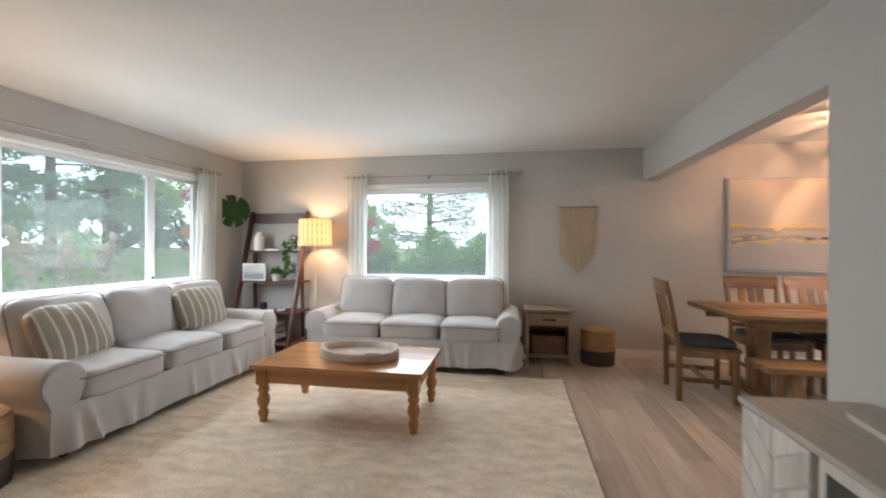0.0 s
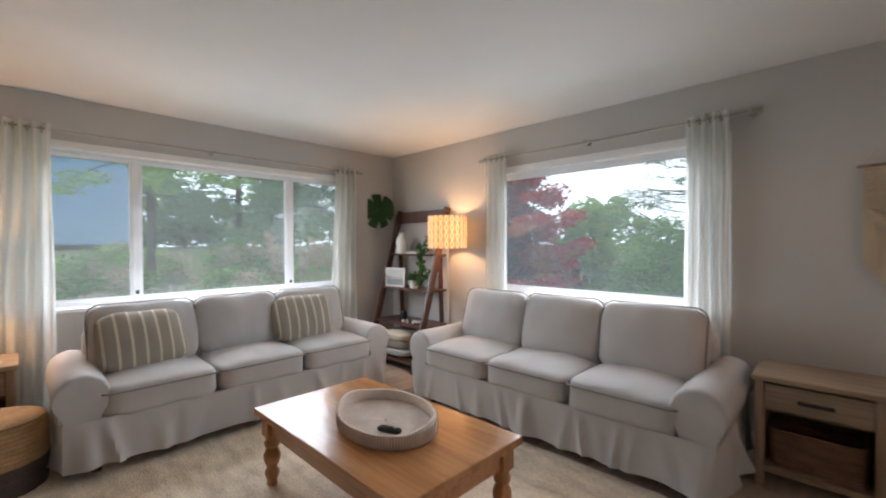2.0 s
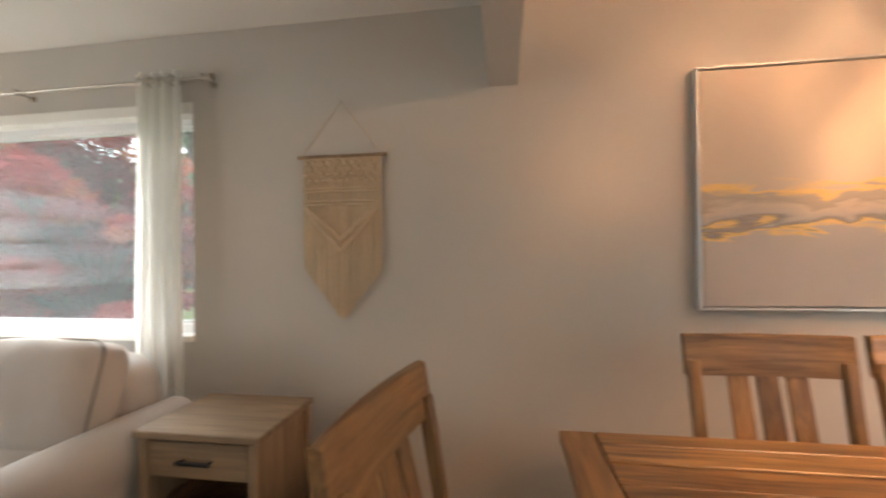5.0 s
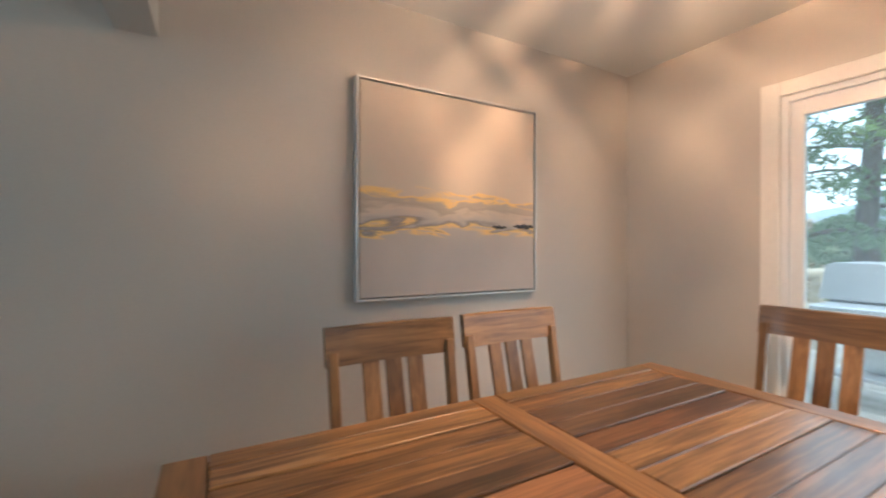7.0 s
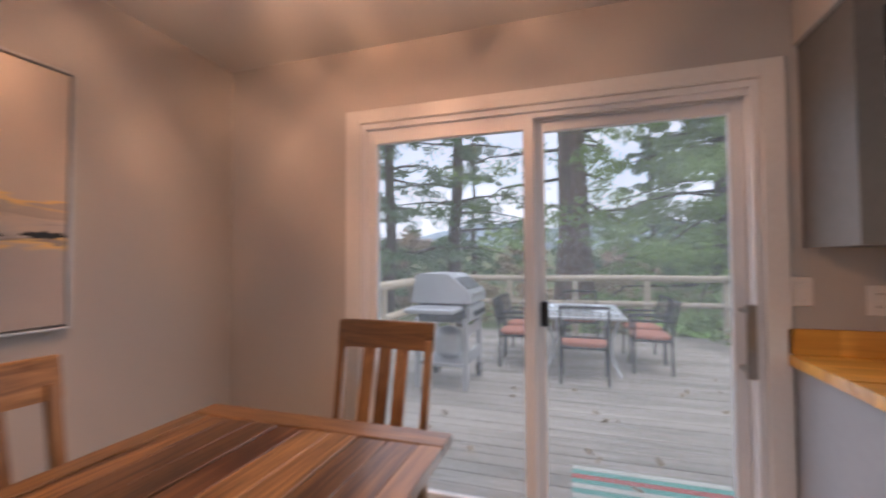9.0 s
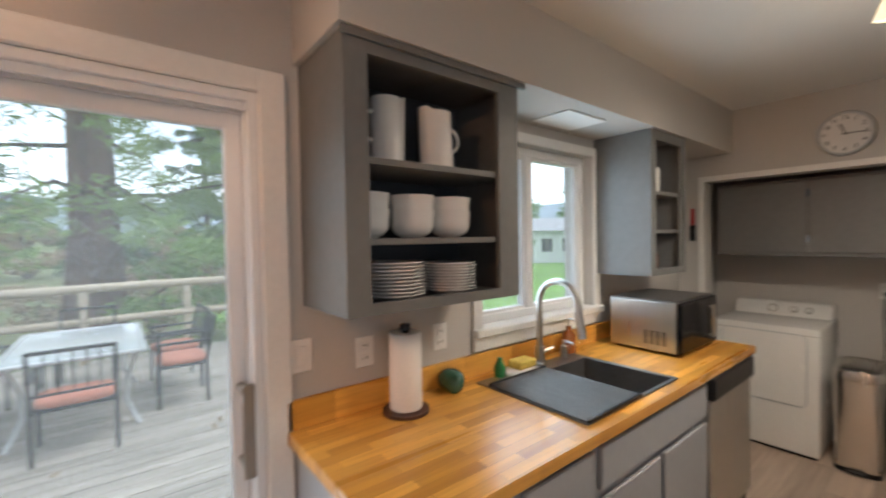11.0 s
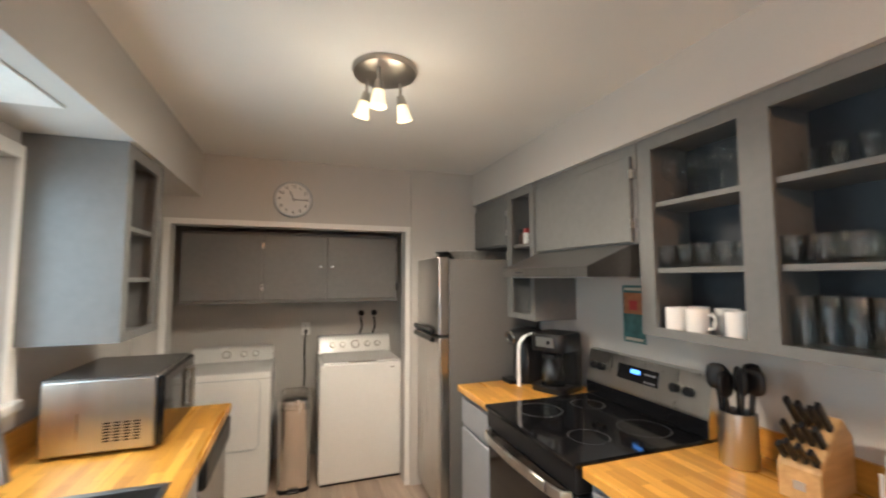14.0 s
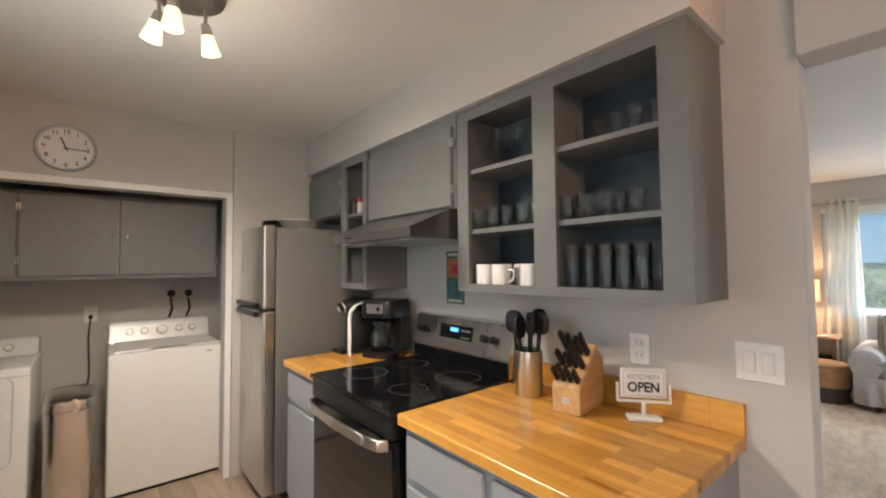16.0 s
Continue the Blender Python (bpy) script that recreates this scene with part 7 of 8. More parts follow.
def pitcher(x, y, z, rz, r0, r1, h):
    p = thing("pitcher", "white ceramic pitcher with loop handle", "pitcher", x, y, z, rz, "white pitchers")
    bm = lathe([(0, 0), (r0, 0), (r0 * 1.02, 0.01), (r1, h), (r1 - 0.005, h), (r0 - 0.006, 0.012), (0, 0.012)], 32)
    for v in bm.verts:
        if v.co.z > h * 0.9 and v.co.x > r1 * 0.75:
            v.co.x += 0.018
            v.co.z += 0.012
    part("body", bm, CERAMIC, p, smooth=50)
    loop = [(-r1 + 0.006 - 0.055 * math.sin(a), 0, h * (0.57 + 0.22 * math.cos(a))) for a in np.linspace(0.05, math.pi - 0.1, 14)]
    part("handle", sweep(loop, 0.007, 10), CERAMIC, p, smooth=60)


pitcher(5.43, 2.665, 1.791, -90, 0.058, 0.05, 0.225)
pitcher(5.42, 2.46, 1.791, 90, 0.062, 0.054, 0.21)
for k, (x, y) in enumerate(((5.45, 2.738), (5.44, 2.56), (5.44, 2.388))):
    for j in range(2):
        b = thing("bowl", "white ceramic bowl stacked on the shelf", "bowl", x, y, 1.551 + 0.052 * j, group="stacked white bowls")
        part("body", bowl(0.078, 0.095), CERAMIC, b, smooth=60)


def plate_stack(x, y, z, r, n, pitch):
    first = thing("plate", "white plate in a stack", "plate", x, y, z, group="stacked white plates")
    part("body", lathe([(0, 0), (r * 0.6, 0), (r * 0.66, 0.004), (r, 0.016), (r, 0.0195), (r * 0.64, 0.008), (0, 0.006)], 40), CERAMIC, first, smooth=60)
    for k in range(1, n):
        copy_thing(first, pose(x + 0.002 * math.sin(k * 3), y + 0.002 * math.cos(k * 2), z + pitch * k))


plate_stack(5.44, 2.645, 1.346, 0.113, 10, 0.0118)
plate_stack(5.43, 2.40, 1.346, 0.101, 10, 0.0105)


def tumbler(r0, r1, h):
    return lathe([(0, 0.001), (r0 * 0.92, 0), (r0, 0.004), (r0 + (r1 - r0) * 0.5, h * 0.5), (r1, h - 0.002), (r1 - 0.001, h), (r1 - 0.0024, h - 0.002), (r0 - 0.002, 0.018), (r0 * 0.7, 0.014), (0, 0.013)], 20)


def set_out(name, label, category, bm, mat, spots, z, group):
    first = None
    for x, y in spots:
        if first is None:
            first = thing(name, label, category, x, y, z, 0, group)
            part("body", bm, mat, first, smooth=50)
        else:
            copy_thing(first, pose(x, y, z))
    return first


rg = random.Random(6)
set_out("tall_glass", "tall clear drinking glass on the shelf", "glass", tumbler(0.029, 0.033, 0.165), CLEAR, [(3.19 - 0.085 * r, 2.245 + 0.062 * k + 0.02 * r) for r in range(2) for k in range(5)], 1.356, "tall glasses")
set_out("short_glass", "short clear glass tumbler on the shelf", "glass", tumbler(0.030, 0.036, 0.09), CLEAR, [(3.18 - 0.09 * r, 1.76 + 0.082 * k + 0.01 * r) for r in range(2) for k in range(4)] + [(3.18 - 0.08 * r, 2.225 + 0.075 * k) for r in range(2) for k in range(3)] + [(3.15, 2.46)], 1.616, "short glasses")
wg = lathe([(0.034, 0), (0.006, 0.006), (0.004, 0.075), (0.02, 0.088), (0.034, 0.105), (0.04, 0.125), (0.038, 0.15), (0.034, 0.17)], 20)
set_out("wine_glass", "clear stemmed wine glass on the shelf", "glass", wg, CLEAR, [(3.17 - 0.08 * r, 1.79 + 0.105 * k) for r in range(2) for k in range(3)], 1.891, "wine glasses")
set_out("small_glass", "small clear stemless glass on the shelf", "glass", tumbler(0.02, 0.027, 0.085), CLEAR, [(3.1, 2.24), (3.12, 2.32), (3.14, 2.40), (3.16, 2.47), (3.15, 2.54)], 1.891, "small glasses")
mg = set_out("mug", "white ceramic mug on the shelf", "mug", lathe([(0, 0), (0.036, 0), (0.042, 0.02), (0.042, 0.1), (0.039, 0.1), (0.038, 0.02), (0, 0.01)], 24), CERAMIC, [(3.17, 1.785)], 1.356, "white mugs")
part("handle", sweep([(0.0, 0.041, 0.08), (0.0, 0.065, 0.075), (0.0, 0.07, 0.05), (0.0, 0.06, 0.03), (0.0, 0.04, 0.025)], 0.005, 8), CERAMIC, mg, smooth=60)
for x, y in ((3.17, 1.88), (3.17, 2.035), (3.07, 1.80), (3.07, 1.92)):
    copy_thing(mg, pose(x, y, 1.356))
for k, (y, mat, lab) in enumerate(((0.66, RED, "red-lidded spice jar"), (0.73, DARKWOOD, "dark spice jar"), (0.60, DARKWOOD, "dark spice jar"))):
    j = thing("spice_jar", lab + " on the shelf", "jar", 3.19, y, 1.801, group="spice jars")
    part("body", lathe([(0, 0), (0.02, 0), (0.02, 0.07), (0.017, 0.075), (0, 0.075)], 16), CERAMIC if k == 0 else mat, j, smooth=50)
    part("lid", lathe([(0, 0.075), (0.019, 0.075), (0.019, 0.105), (0, 0.107)], 16), RED if k == 0 else BLACKP, j, smooth=50)
jb = thing("glass_jug", "clear glass jug in the open cabinet", "jug", 3.15, 0.70, 1.331)
part("body", lathe([(0, 0), (0.05, 0), (0.055, 0.06), (0.035, 0.12), (0.03, 0.17), (0.036, 0.19), (0.033, 0.19), (0.028, 0.16), (0, 0.02)], 24), CLEAR, jb, smooth=60)
for y, z, mat, h in ((0.78, 1.801, CERAMIC, 0.16), (0.86, 1.581, YELLOW, 0.06), (0.93, 1.581, CERAMIC, 0.08), (0.80, 1.341, DARKWOOD, 0.1)):
    j = thing("small_canister", "small household canister on the open shelf", "canister", 5.40, y, z, group="small canisters")
    part("body", lathe([(0, 0), (0.026, 0), (0.028, h * 0.9), (0.02, h), (0, h)], 18), mat, j, smooth=50)


# stove
RINGS = surface("grey_printed_ring", (0.045, 0.045, 0.047), 0.3, 0, 0.05, bump=0.0)
st = thing("stove", "black glass-top electric stove with steel back panel", "stove", 0, 0, 0)
part("body", boxes((PE + 0.01, 3.60, 1.035, 1.793, 0.06, 0.895), bevel=0.004), BLACKP, st)
part("plinth", boxes((PE + 0.05, 3.55, 1.04, 1.788, 0, 0.06)), BLACKP, st)
ck = part("cooktop", boxes((PE + 0.07, 3.688, 1.05, 1.795, 0.895, 0.918), bevel=0.006), BLACKG, st, "glossy black glass cooktop")
for bx, by, br_ in ((3.18, 1.23, 0.08), (3.18, 1.60, 0.105), (3.47, 1.23, 0.105), (3.47, 1.60, 0.08)):
    part("burner_ring", lathe([(br_, 0.9182), (br_ + 0.003, 0.9186), (br_ + 0.006, 0.9182)], 40, (bx, by, 0)), RINGS, ck)
part("oven_door", boxes((3.62, 3.67, 1.06, 1.785, 0.26, 0.80), bevel=0.006), BLACKG, st)
part("oven_trim", boxes((3.60, 3.676, 1.055, 1.79, 0.805, 0.893), bevel=0.006), BLACKP, st)
bm = bmesh.new()
grip = [(3.672, 1.085), (3.705, 1.10), (3.722, 1.18), (3.732, 1.42), (3.722, 1.66), (3.705, 1.745), (3.672, 1.76)]
for (xa, ya), (xb, yb) in zip(grip, grip[1:]):
    bar(bm, (xa, ya, 0.785), (xb, yb, 0.785), 0.042, 0.014, (1, 0, 0), 0.003)
part("oven_handle", bm, STEEL, st, "broad bowed steel handle", smooth=40)
part("drawer", boxes((3.62, 3.668, 1.06, 1.785, 0.07, 0.25), bevel=0.005), STEEL, st)
bm = bmesh.new()
pr = [(PE + 0.012, 0.918), (PE + 0.085, 0.918), (PE + 0.085, 1.0), (PE + 0.05, 1.165), (PE + 0.012, 1.17)]
a = [bm.verts.new((x, 1.035, z)) for x, z in pr]
b = [bm.verts.new((x, 1.793, z)) for x, z in pr]
bm.faces.new(a)
bm.faces.new(b[::-1])
for i in range(len(pr)):
    j = (i + 1) % len(pr)
    bm.faces.new((a[i], a[j], b[j], b[i]))
bp = part("back_panel", bm, STEEL, st)
nrm = Vector((0.165, 0, 0.035)).normalized()
onp = lambda y, f: Vector((PE + 0.085 - 0.035 * f, y, 1.0 + 0.165 * f))
part("black_strip", boxes((PE + 0.086, PE + 0.09, 1.04, 1.788, 0.92, 0.99)), BLACKG, bp)
for y in (1.10, 1.16, 1.63, 1.70):
    part("knob", tubes((onp(y, 0.5), onp(y, 0.5) + nrm * 0.03, 0.02), n=18), BLACKP, bp, smooth=40)
dp = bmesh.new()
bar(dp, onp(1.27, 0.55) + nrm * 0.002, onp(1.53, 0.55) + nrm * 0.002, 0.075, 0.006, tuple(nrm))
dsp = part("display", dp, BLACKG, bp)
dp = bmesh.new()
bar(dp, onp(1.36, 0.62) + nrm * 0.006, onp(1.42, 0.62) + nrm * 0.006, 0.02, 0.003, tuple(nrm))
part("clock_digits", dp, glow("blue_display", (0.1, 0.35, 1.0), 2.0), dsp, "glowing blue digits")
for k in range(4):
    for r in range(2):
        dp = bmesh.new()
        bar(dp, onp(1.45 + 0.018 * k, 0.4 + 0.22 * r) + nrm * 0.006, onp(1.459 + 0.018 * k, 0.4 + 0.22 * r) + nrm * 0.006, 0.008, 0.002, tuple(nrm))
        part("button", dp, ALU, dsp)

# fridge
fr = thing("refrigerator", "stainless top-freezer refrigerator beside the laundry", "refrigerator", 0, 0, 0)
part("body", boxes((PE + 0.03, 3.655, -0.085, 0.43, 0.05, 1.705), bevel=0.004), surface("grey_fridge_side", (0.18, 0.176, 0.168), 0.45, 0.2, 0.03, 60, 0.02), fr, "plain grey side panel")
part("base_grille", boxes((PE + 0.06, 3.60, -0.07, 0.415, 0, 0.05)), BLACKP, fr)
for z0, z1 in ((0.06, 1.178), (1.192, 1.716)):
    d = part("door", boxes((3.657, 3.733, -0.09, 0.434, z0, z1), bevel=0.012, seg=2), STEEL, fr)
    hz = z1 - 0.022 if z1 < 1.5 else z0 + 0.02
    part("handle", boxes((3.734, 3.764, -0.085, 0.36, hz - 0.017, hz + 0.017), bevel=0.008), BLACKP, d, "dark grip handle")
part("hinge_cap", boxes((3.645, 3.725, 0.36, 0.42, 1.717, 1.731), bevel=0.004), BLACKP, fr)
fo = thing("foil_pans", "crumpled foil pans stored on the fridge", "pans", 3.46, 0.24, 1.706)
FOIL = surface("foil", (0.72, 0.71, 0.69), 0.3, 0.75, 0.1, 60, 0.5, depth=0.01)
for k, (sx, sy, mat) in enumerate(((0.15, 0.11, FOIL), (0.16, 0.12, BLACKM))):
    bm = lathe([(0, 0), (0.72, 0), (1.0, 0.055), (1.08, 0.058), (1.07, 0.062), (0.98, 0.06), (0.7, 0.006), (0, 0.006)], 36)
    for v in bm.verts:
        q = 1 + 0.03 * math.sin(18 * math.atan2(v.co.y, v.co.x)) * (v.co.z > 0.02)
        v.co = Vector((v.co.x * sx * q + 0.05 * k - 0.02, v.co.y * sy * q - 0.12 * k + 0.04, v.co.z))
    part("pan", bm, mat, fo, smooth=50)


# things on the west counter
def coffee_maker(x, y, rz):
    """A drip machine, the jug in front of a full-width tower."""
    m = thing("coffee_maker", "black drip coffee maker with glass carafe", "coffee maker", x, y, C + 0.001, rz)
    part("base", loft((0.235, 0.225, 0, 0.04), (0.24, 0.23, 0.03, 0.04), (0.225, 0.215, 0.038, 0.04)), BLACKP, m, smooth=40).location = (0.015, 0, 0)
    part("hot_plate", lathe([(0, 0.038), (0.07, 0.038), (0.072, 0.041), (0, 0.042)], 28, (0.055, 0, 0)), BLACKG, m)
    part("tower", loft((0.10, 0.225, 0.038, 0.03), (0.10, 0.225, 0.25, 0.03)), BLACKP, m, smooth=40).location = (-0.055, 0, 0)
    head = part("brew_head", loft((0.235, 0.225, 0.235, 0.045), (0.24, 0.23, 0.25, 0.045), (0.24, 0.23, 0.32, 0.045), (0.22, 0.21, 0.338, 0.04)), BLACKP, m, smooth=40)
    head.location = (0.015, 0, 0)
    part("badge_panel", boxes((0.1195, 0.1235, -0.06, 0.06, 0.262, 0.318), bevel=0.003), STEEL, head, "steel control panel")
    part("button", tubes(((0.1235, 0.025, 0.29), (0.127, 0.025, 0.29), 0.012), n=16), BLACKP, head)
    jug = part("carafe", lathe([(0, 0.043), (0.062, 0.043), (0.077, 0.085), (0.075, 0.125), (0.052, 0.18), (0.05, 0.205), (0.047, 0.205), (0.05, 0.178), (0.072, 0.125), (0.074, 0.085), (0.06, 0.047), (0, 0.047)], 28, (0.055, 0, 0)), CLEAR, m, "clear glass carafe", smooth=60)
    part("collar", lathe([(0.051, 0.19), (0.058, 0.19), (0.058, 0.215), (0.04, 0.226), (0, 0.228)], 28, (0.055, 0, 0)), BLACKP, jug, smooth=40)
    part("scale_mark", boxes(*[(0.128, 0.1295, -0.012, 0.012, 0.08 + 0.016 * k, 0.083 + 0.016 * k) for k in range(5)]), ALU, jug, "pale printed level marks")
    part("carafe_handle", sweep([(0.085, 0.04, 0.205), (0.12, 0.085, 0.20), (0.125, 0.09, 0.13), (0.095, 0.055, 0.08)], 0.012, 8), BLACKP, jug, smooth=60)


def pod_machine(x, y, rz):
    """A rounded capsule machine with a bright front column that bends back over the top."""
    m = thing("pod_coffee_machine", "black rounded pod coffee machine with bright front column", "coffee maker", x, y, C + 0.001, rz)
    part("tank", loft((0.19, 0.17, 0, 0.07), (0.195, 0.175, 0.02, 0.07), (0.19, 0.17, 0.27, 0.07), (0.15, 0.13, 0.30, 0.06)), BLACKP, m, smooth=50)
    part("head", cushion(0.24, 0.16, 0.10, 0.01, 8, 3.0, 0, at=(0.02, 0, 0.285)), BLACKP, m, smooth=60)
    part("head_ring", sweep([(0.135 + 0.01 * math.sin(a), 0.05 * math.cos(a), 0.28 + 0.04 * math.sin(a)) for a in np.linspace(0, 2 * math.pi, 28)], 0.007, 8), CHROME, m, "chrome ring round the head", smooth=60)
    bm = bmesh.new()
    arc = [(0.14, 0.115, 0.0), (0.14, 0.115, 0.22), (0.132, 0.115, 0.265), (0.10, 0.112, 0.30), (0.03, 0.10, 0.318)]
    for p, q in zip(arc, arc[1:]):
        bar(bm, p, q, 0.034, 0.012, (1, 0, 0.4), 0.003)
    part("front_column", bm, VINYL, m, "pale glossy front column")
    part("drip_tray", boxes((0.09, 0.17, -0.06, 0.06, 0, 0.025), bevel=0.006), BLACKP, m)


coffee_maker(3.135, 0.905, 24)
pod_machine(3.19, 0.665, 0)

cr = thing("utensil_crock", "steel canister of black cooking utensils", "canister", 3.12, 1.975, C + 0.001)
part("canister", lathe([(0, 0), (0.058, 0), (0.06, 0.005), (0.06, 0.185), (0.057, 0.187), (0.056, 0.01), (0, 0.01)], 32), STEEL, cr, smooth=40)
rng = random.Random(14)
for k in range(7):
    a = 2 * math.pi * k / 7
    tip = Vector((0.05 * math.cos(a), 0.06 * math.sin(a), 0.25 + 0.03 * rng.random()))
    u = part("utensil", tubes(((0.03 * math.cos(a), 0.03 * math.sin(a), 0.03), tuple(tip), 0.006), n=8), BLACKP, cr)
    hb = cushion(0.07, 0.022, 0.095, 0, 5, 2.8, 0, at=tuple(tip + Vector((0, 0, 0.03))), turn=Matrix.Rotation(a, 3, "Z"))
    part("utensil_head", hb, BLACKP, u, smooth=60)
kb = thing("knife_block", "pale wooden knife block full of black-handled knives", "knife block", 3.085, 2.195, C + 0.001, 8)
bm = bmesh.new()
pr = [(-0.10, 0), (0.12, 0), (0.12, 0.10), (-0.03, 0.235), (-0.10, 0.17)]
a = [bm.verts.new((x, -0.055, z)) for x, z in pr]
b = [bm.verts.new((x, 0.055, z)) for x, z in pr]
bm.faces.new(a)
bm.faces.new(b[::-1])
for i in range(5):
    bm.faces.new((a[i], a[(i + 1) % 5], b[(i + 1) % 5], b[i]))
bmesh.ops.bevel(bm, geom=list(bm.edges), offset=0.004, segments=1, affect="EDGES")
part("block", bm, wood("pale_beech", (0.58, 0.37, 0.17), (0.45, 0.26, 0.10), "x", 1.2, 0.45), kb)
part("plate", boxes((0.1195, 0.1215, -0.015, 0.015, 0.035, 0.06)), STEEL, kb)
dirn = Vector((0.135, 0, 0.15)).normalized()
for r in range(3):
    for q in range(4):
        base = Vector((0.10 - 0.047 * r, -0.039 + 0.026 * q, 0.118 + 0.042 * r))
        L = (0.075, 0.085, 0.105)[r] + 0.012 * ((q * 2 + r) % 3 - 1)
        bm = bmesh.new()
        bar(bm, base, base + dirn * L, 0.024, 0.015, (0, 1, 0), 0.004)
        part("knife_handle", bm, BLACKP, kb)


def word(text, size, material, parent, x, y, z, bold=0.0, width=1.0):
    cu = bpy.data.curves.new("lettering", "FONT")
    cu.body, cu.size, cu.align_x, cu.align_y, cu.extrude, cu.offset = text, size, "CENTER", "CENTER", 0.0006, bold
    tmp = bpy.data.objects.new("lettering", cu)
    me = bpy.data.meshes.new_from_object(tmp)
    bpy.data.objects.remove(tmp)
    me.materials.append(material)
    ob = new("lettering", me)
    ob.parent = parent
    ob.location, ob.rotation_euler, ob.scale = (x, y, z), (radians(90), 0, 0), (width, 1, 1)
    return ob


sg = thing("counter_sign", "white tabletop sign reading kitchen open", "sign", 3.05, 2.42, C + 0.001, 128)
part("base", boxes((-0.055, 0.055, -0.025, 0.025, 0, 0.015), bevel=0.004), WHITE, sg)
part("stem", boxes((-0.006, 0.006, -0.005, 0.005, 0.015, 0.06)), WHITE, sg)
part("bracket", boxes((-0.088, 0.088, -0.005, 0.005, 0.06, 0.068), (-0.088, -0.08, -0.005, 0.005, 0.068, 0.125), (0.08, 0.088, -0.005, 0.005, 0.068, 0.125)), WHITE, sg)
brd = part("board", boxes((-0.074, 0.074, -0.006, 0.006, 0.075, 0.178), bevel=0.003), WHITE, sg)
GREYT = surface("grey_lettering", (0.35, 0.35, 0.35), 0.6)
part("border", boxes((-0.066, 0.066, -0.0068, -0.006, 0.168, 0.1695), (-0.066, 0.066, -0.0068, -0.006, 0.0835, 0.085), (-0.066, -0.0645, -0.0068, -0.006, 0.085, 0.168), (0.0645, 0.066, -0.0068, -0.006, 0.085, 0.168)), GREYT, brd)
word("KITCHEN", 0.024, GREYT, brd, 0, -0.0066, 0.148)
word("OPEN", 0.047, BLACKP, brd, 0, -0.0066, 0.112, 0.0012, 0.85)


def plate_on_wall(name, label, cat, x, y, z, w, h, side, kind):
    p = thing(name, label, cat, x, y, z, 90 * side)
    part("plate", boxes((-w / 2, w / 2, -0.007, 0, -h / 2, h / 2), bevel=0.003), WHITE, p)
    if kind == "outlet":
        for q in (-0.024, 0.024):
            s = part("socket", boxes((-0.016, 0.016, -0.010, -0.007, q - 0.014, q + 0.014), bevel=0.003), WHITE, p)
            part("slot", boxes((-0.008, -0.005, -0.0106, -0.010, q - 0.004, q + 0.006), (0.005, 0.008, -0.0106, -0.010, q - 0.004, q + 0.006)), BLACKP, s)
    else:
        n = 2 if w > 0.1 else 1
        for k in range(n):
            c = (k - (n - 1) / 2) * 0.046
            part("rocker", boxes((c - 0.0165, c + 0.0165, -0.012, -0.007, -0.033, 0.033), bevel=0.003), WHITE, p)


plate_on_wall("wall_outlet", "white double outlet above the west counter", "outlet", PE, 2.365, 1.135, 0.075, 0.115, 1, "outlet")
plate_on_wall("light_switch", "white double rocker light switch", "switch", PE, 2.73, 1.145, 0.125, 0.12, 1, "switch")
plate_on_wall("light_switch", "white single switch beside the sliding door", "switch", XE, 2.90, 1.155, 0.075, 0.115, -1, "switch")
plate_on_wall("wall_outlet", "white outlet above the east counter", "outlet", XE, 2.66, 1.125, 0.075, 0.115, -1, "outlet")
plate_on_wall("wall_outlet", "white outlet beside the sink window", "outlet", XE, 2.30, 1.125, 0.075, 0.115, -1, "outlet")

po = thing("wall_poster", "small vintage print with a red flower", "poster", PE, 1.325, 1.385, 90)
part("sheet", boxes((-0.075, 0.075, -0.004, 0, -0.15, 0.15)), surface("teal_print", (0.05, 0.15, 0.15), 0.6, 0, 0.3, 25, 0.0), po)
part("upper_field", boxes((-0.068, 0.068, -0.0048, -0.004, 0.0, 0.11)), surface("rust_print", (0.42, 0.16, 0.07), 0.6, 0, 0.2, 25, 0.0), po)
part("flower", boxes((-0.028, 0.028, -0.0056, -0.0048, 0.02, 0.07), bevel=0.0), RED, po)
for q in (-0.1325, 0.13):
    part("caption_bar", boxes((-0.06, 0.06, -0.0048, -0.004, q - 0.0075, q + 0.0075)), STRIPEW, po)

# clock
cl = thing("wall_clock", "round grey-rimmed wall clock above the laundry opening", "clock", 4.67, -0.13, 2.15)
cl.scale = (0.86, 1.0, 0.86)
part("rim", lathe([(0.14, 0), (0.155, 0.004), (0.158, 0.02), (0.15, 0.03), (0.138, 0.024), (0.138, 0.016)], 56), ALU, cl, smooth=50).rotation_euler = (radians(-90), 0, 0)
part("dial", lathe([(0, 0.001), (0.142, 0.001), (0.142, 0.016), (0, 0.016)], 56), PAPER, cl).rotation_euler = (radians(-90), 0, 0)
CLK = surface("black_ink", (0.03, 0.03, 0.03), 0.6)
for k in range(1, 13):
    a = radians(90 - 30 * k)
    w_ = word(str(k), 0.038, CLK, cl, -0.112 * math.cos(a), 0.0165, 0.112 * math.sin(a), 0.0004)
    w_.rotation_euler = (radians(90), 0, radians(180))
for hour, L, wd in ((11.25, 0.075, 0.009), (3.05, 0.108, 0.006)):
    a = radians(90 - 30 * hour)
    part("clock_hand", bar(bmesh.new(), (0.015 * math.cos(a), 0.019, -0.015 * math.sin(a)), (-L * math.cos(a), 0.019, L * math.sin(a)), wd, 0.002, (0, 1, 0)), CLK, cl)

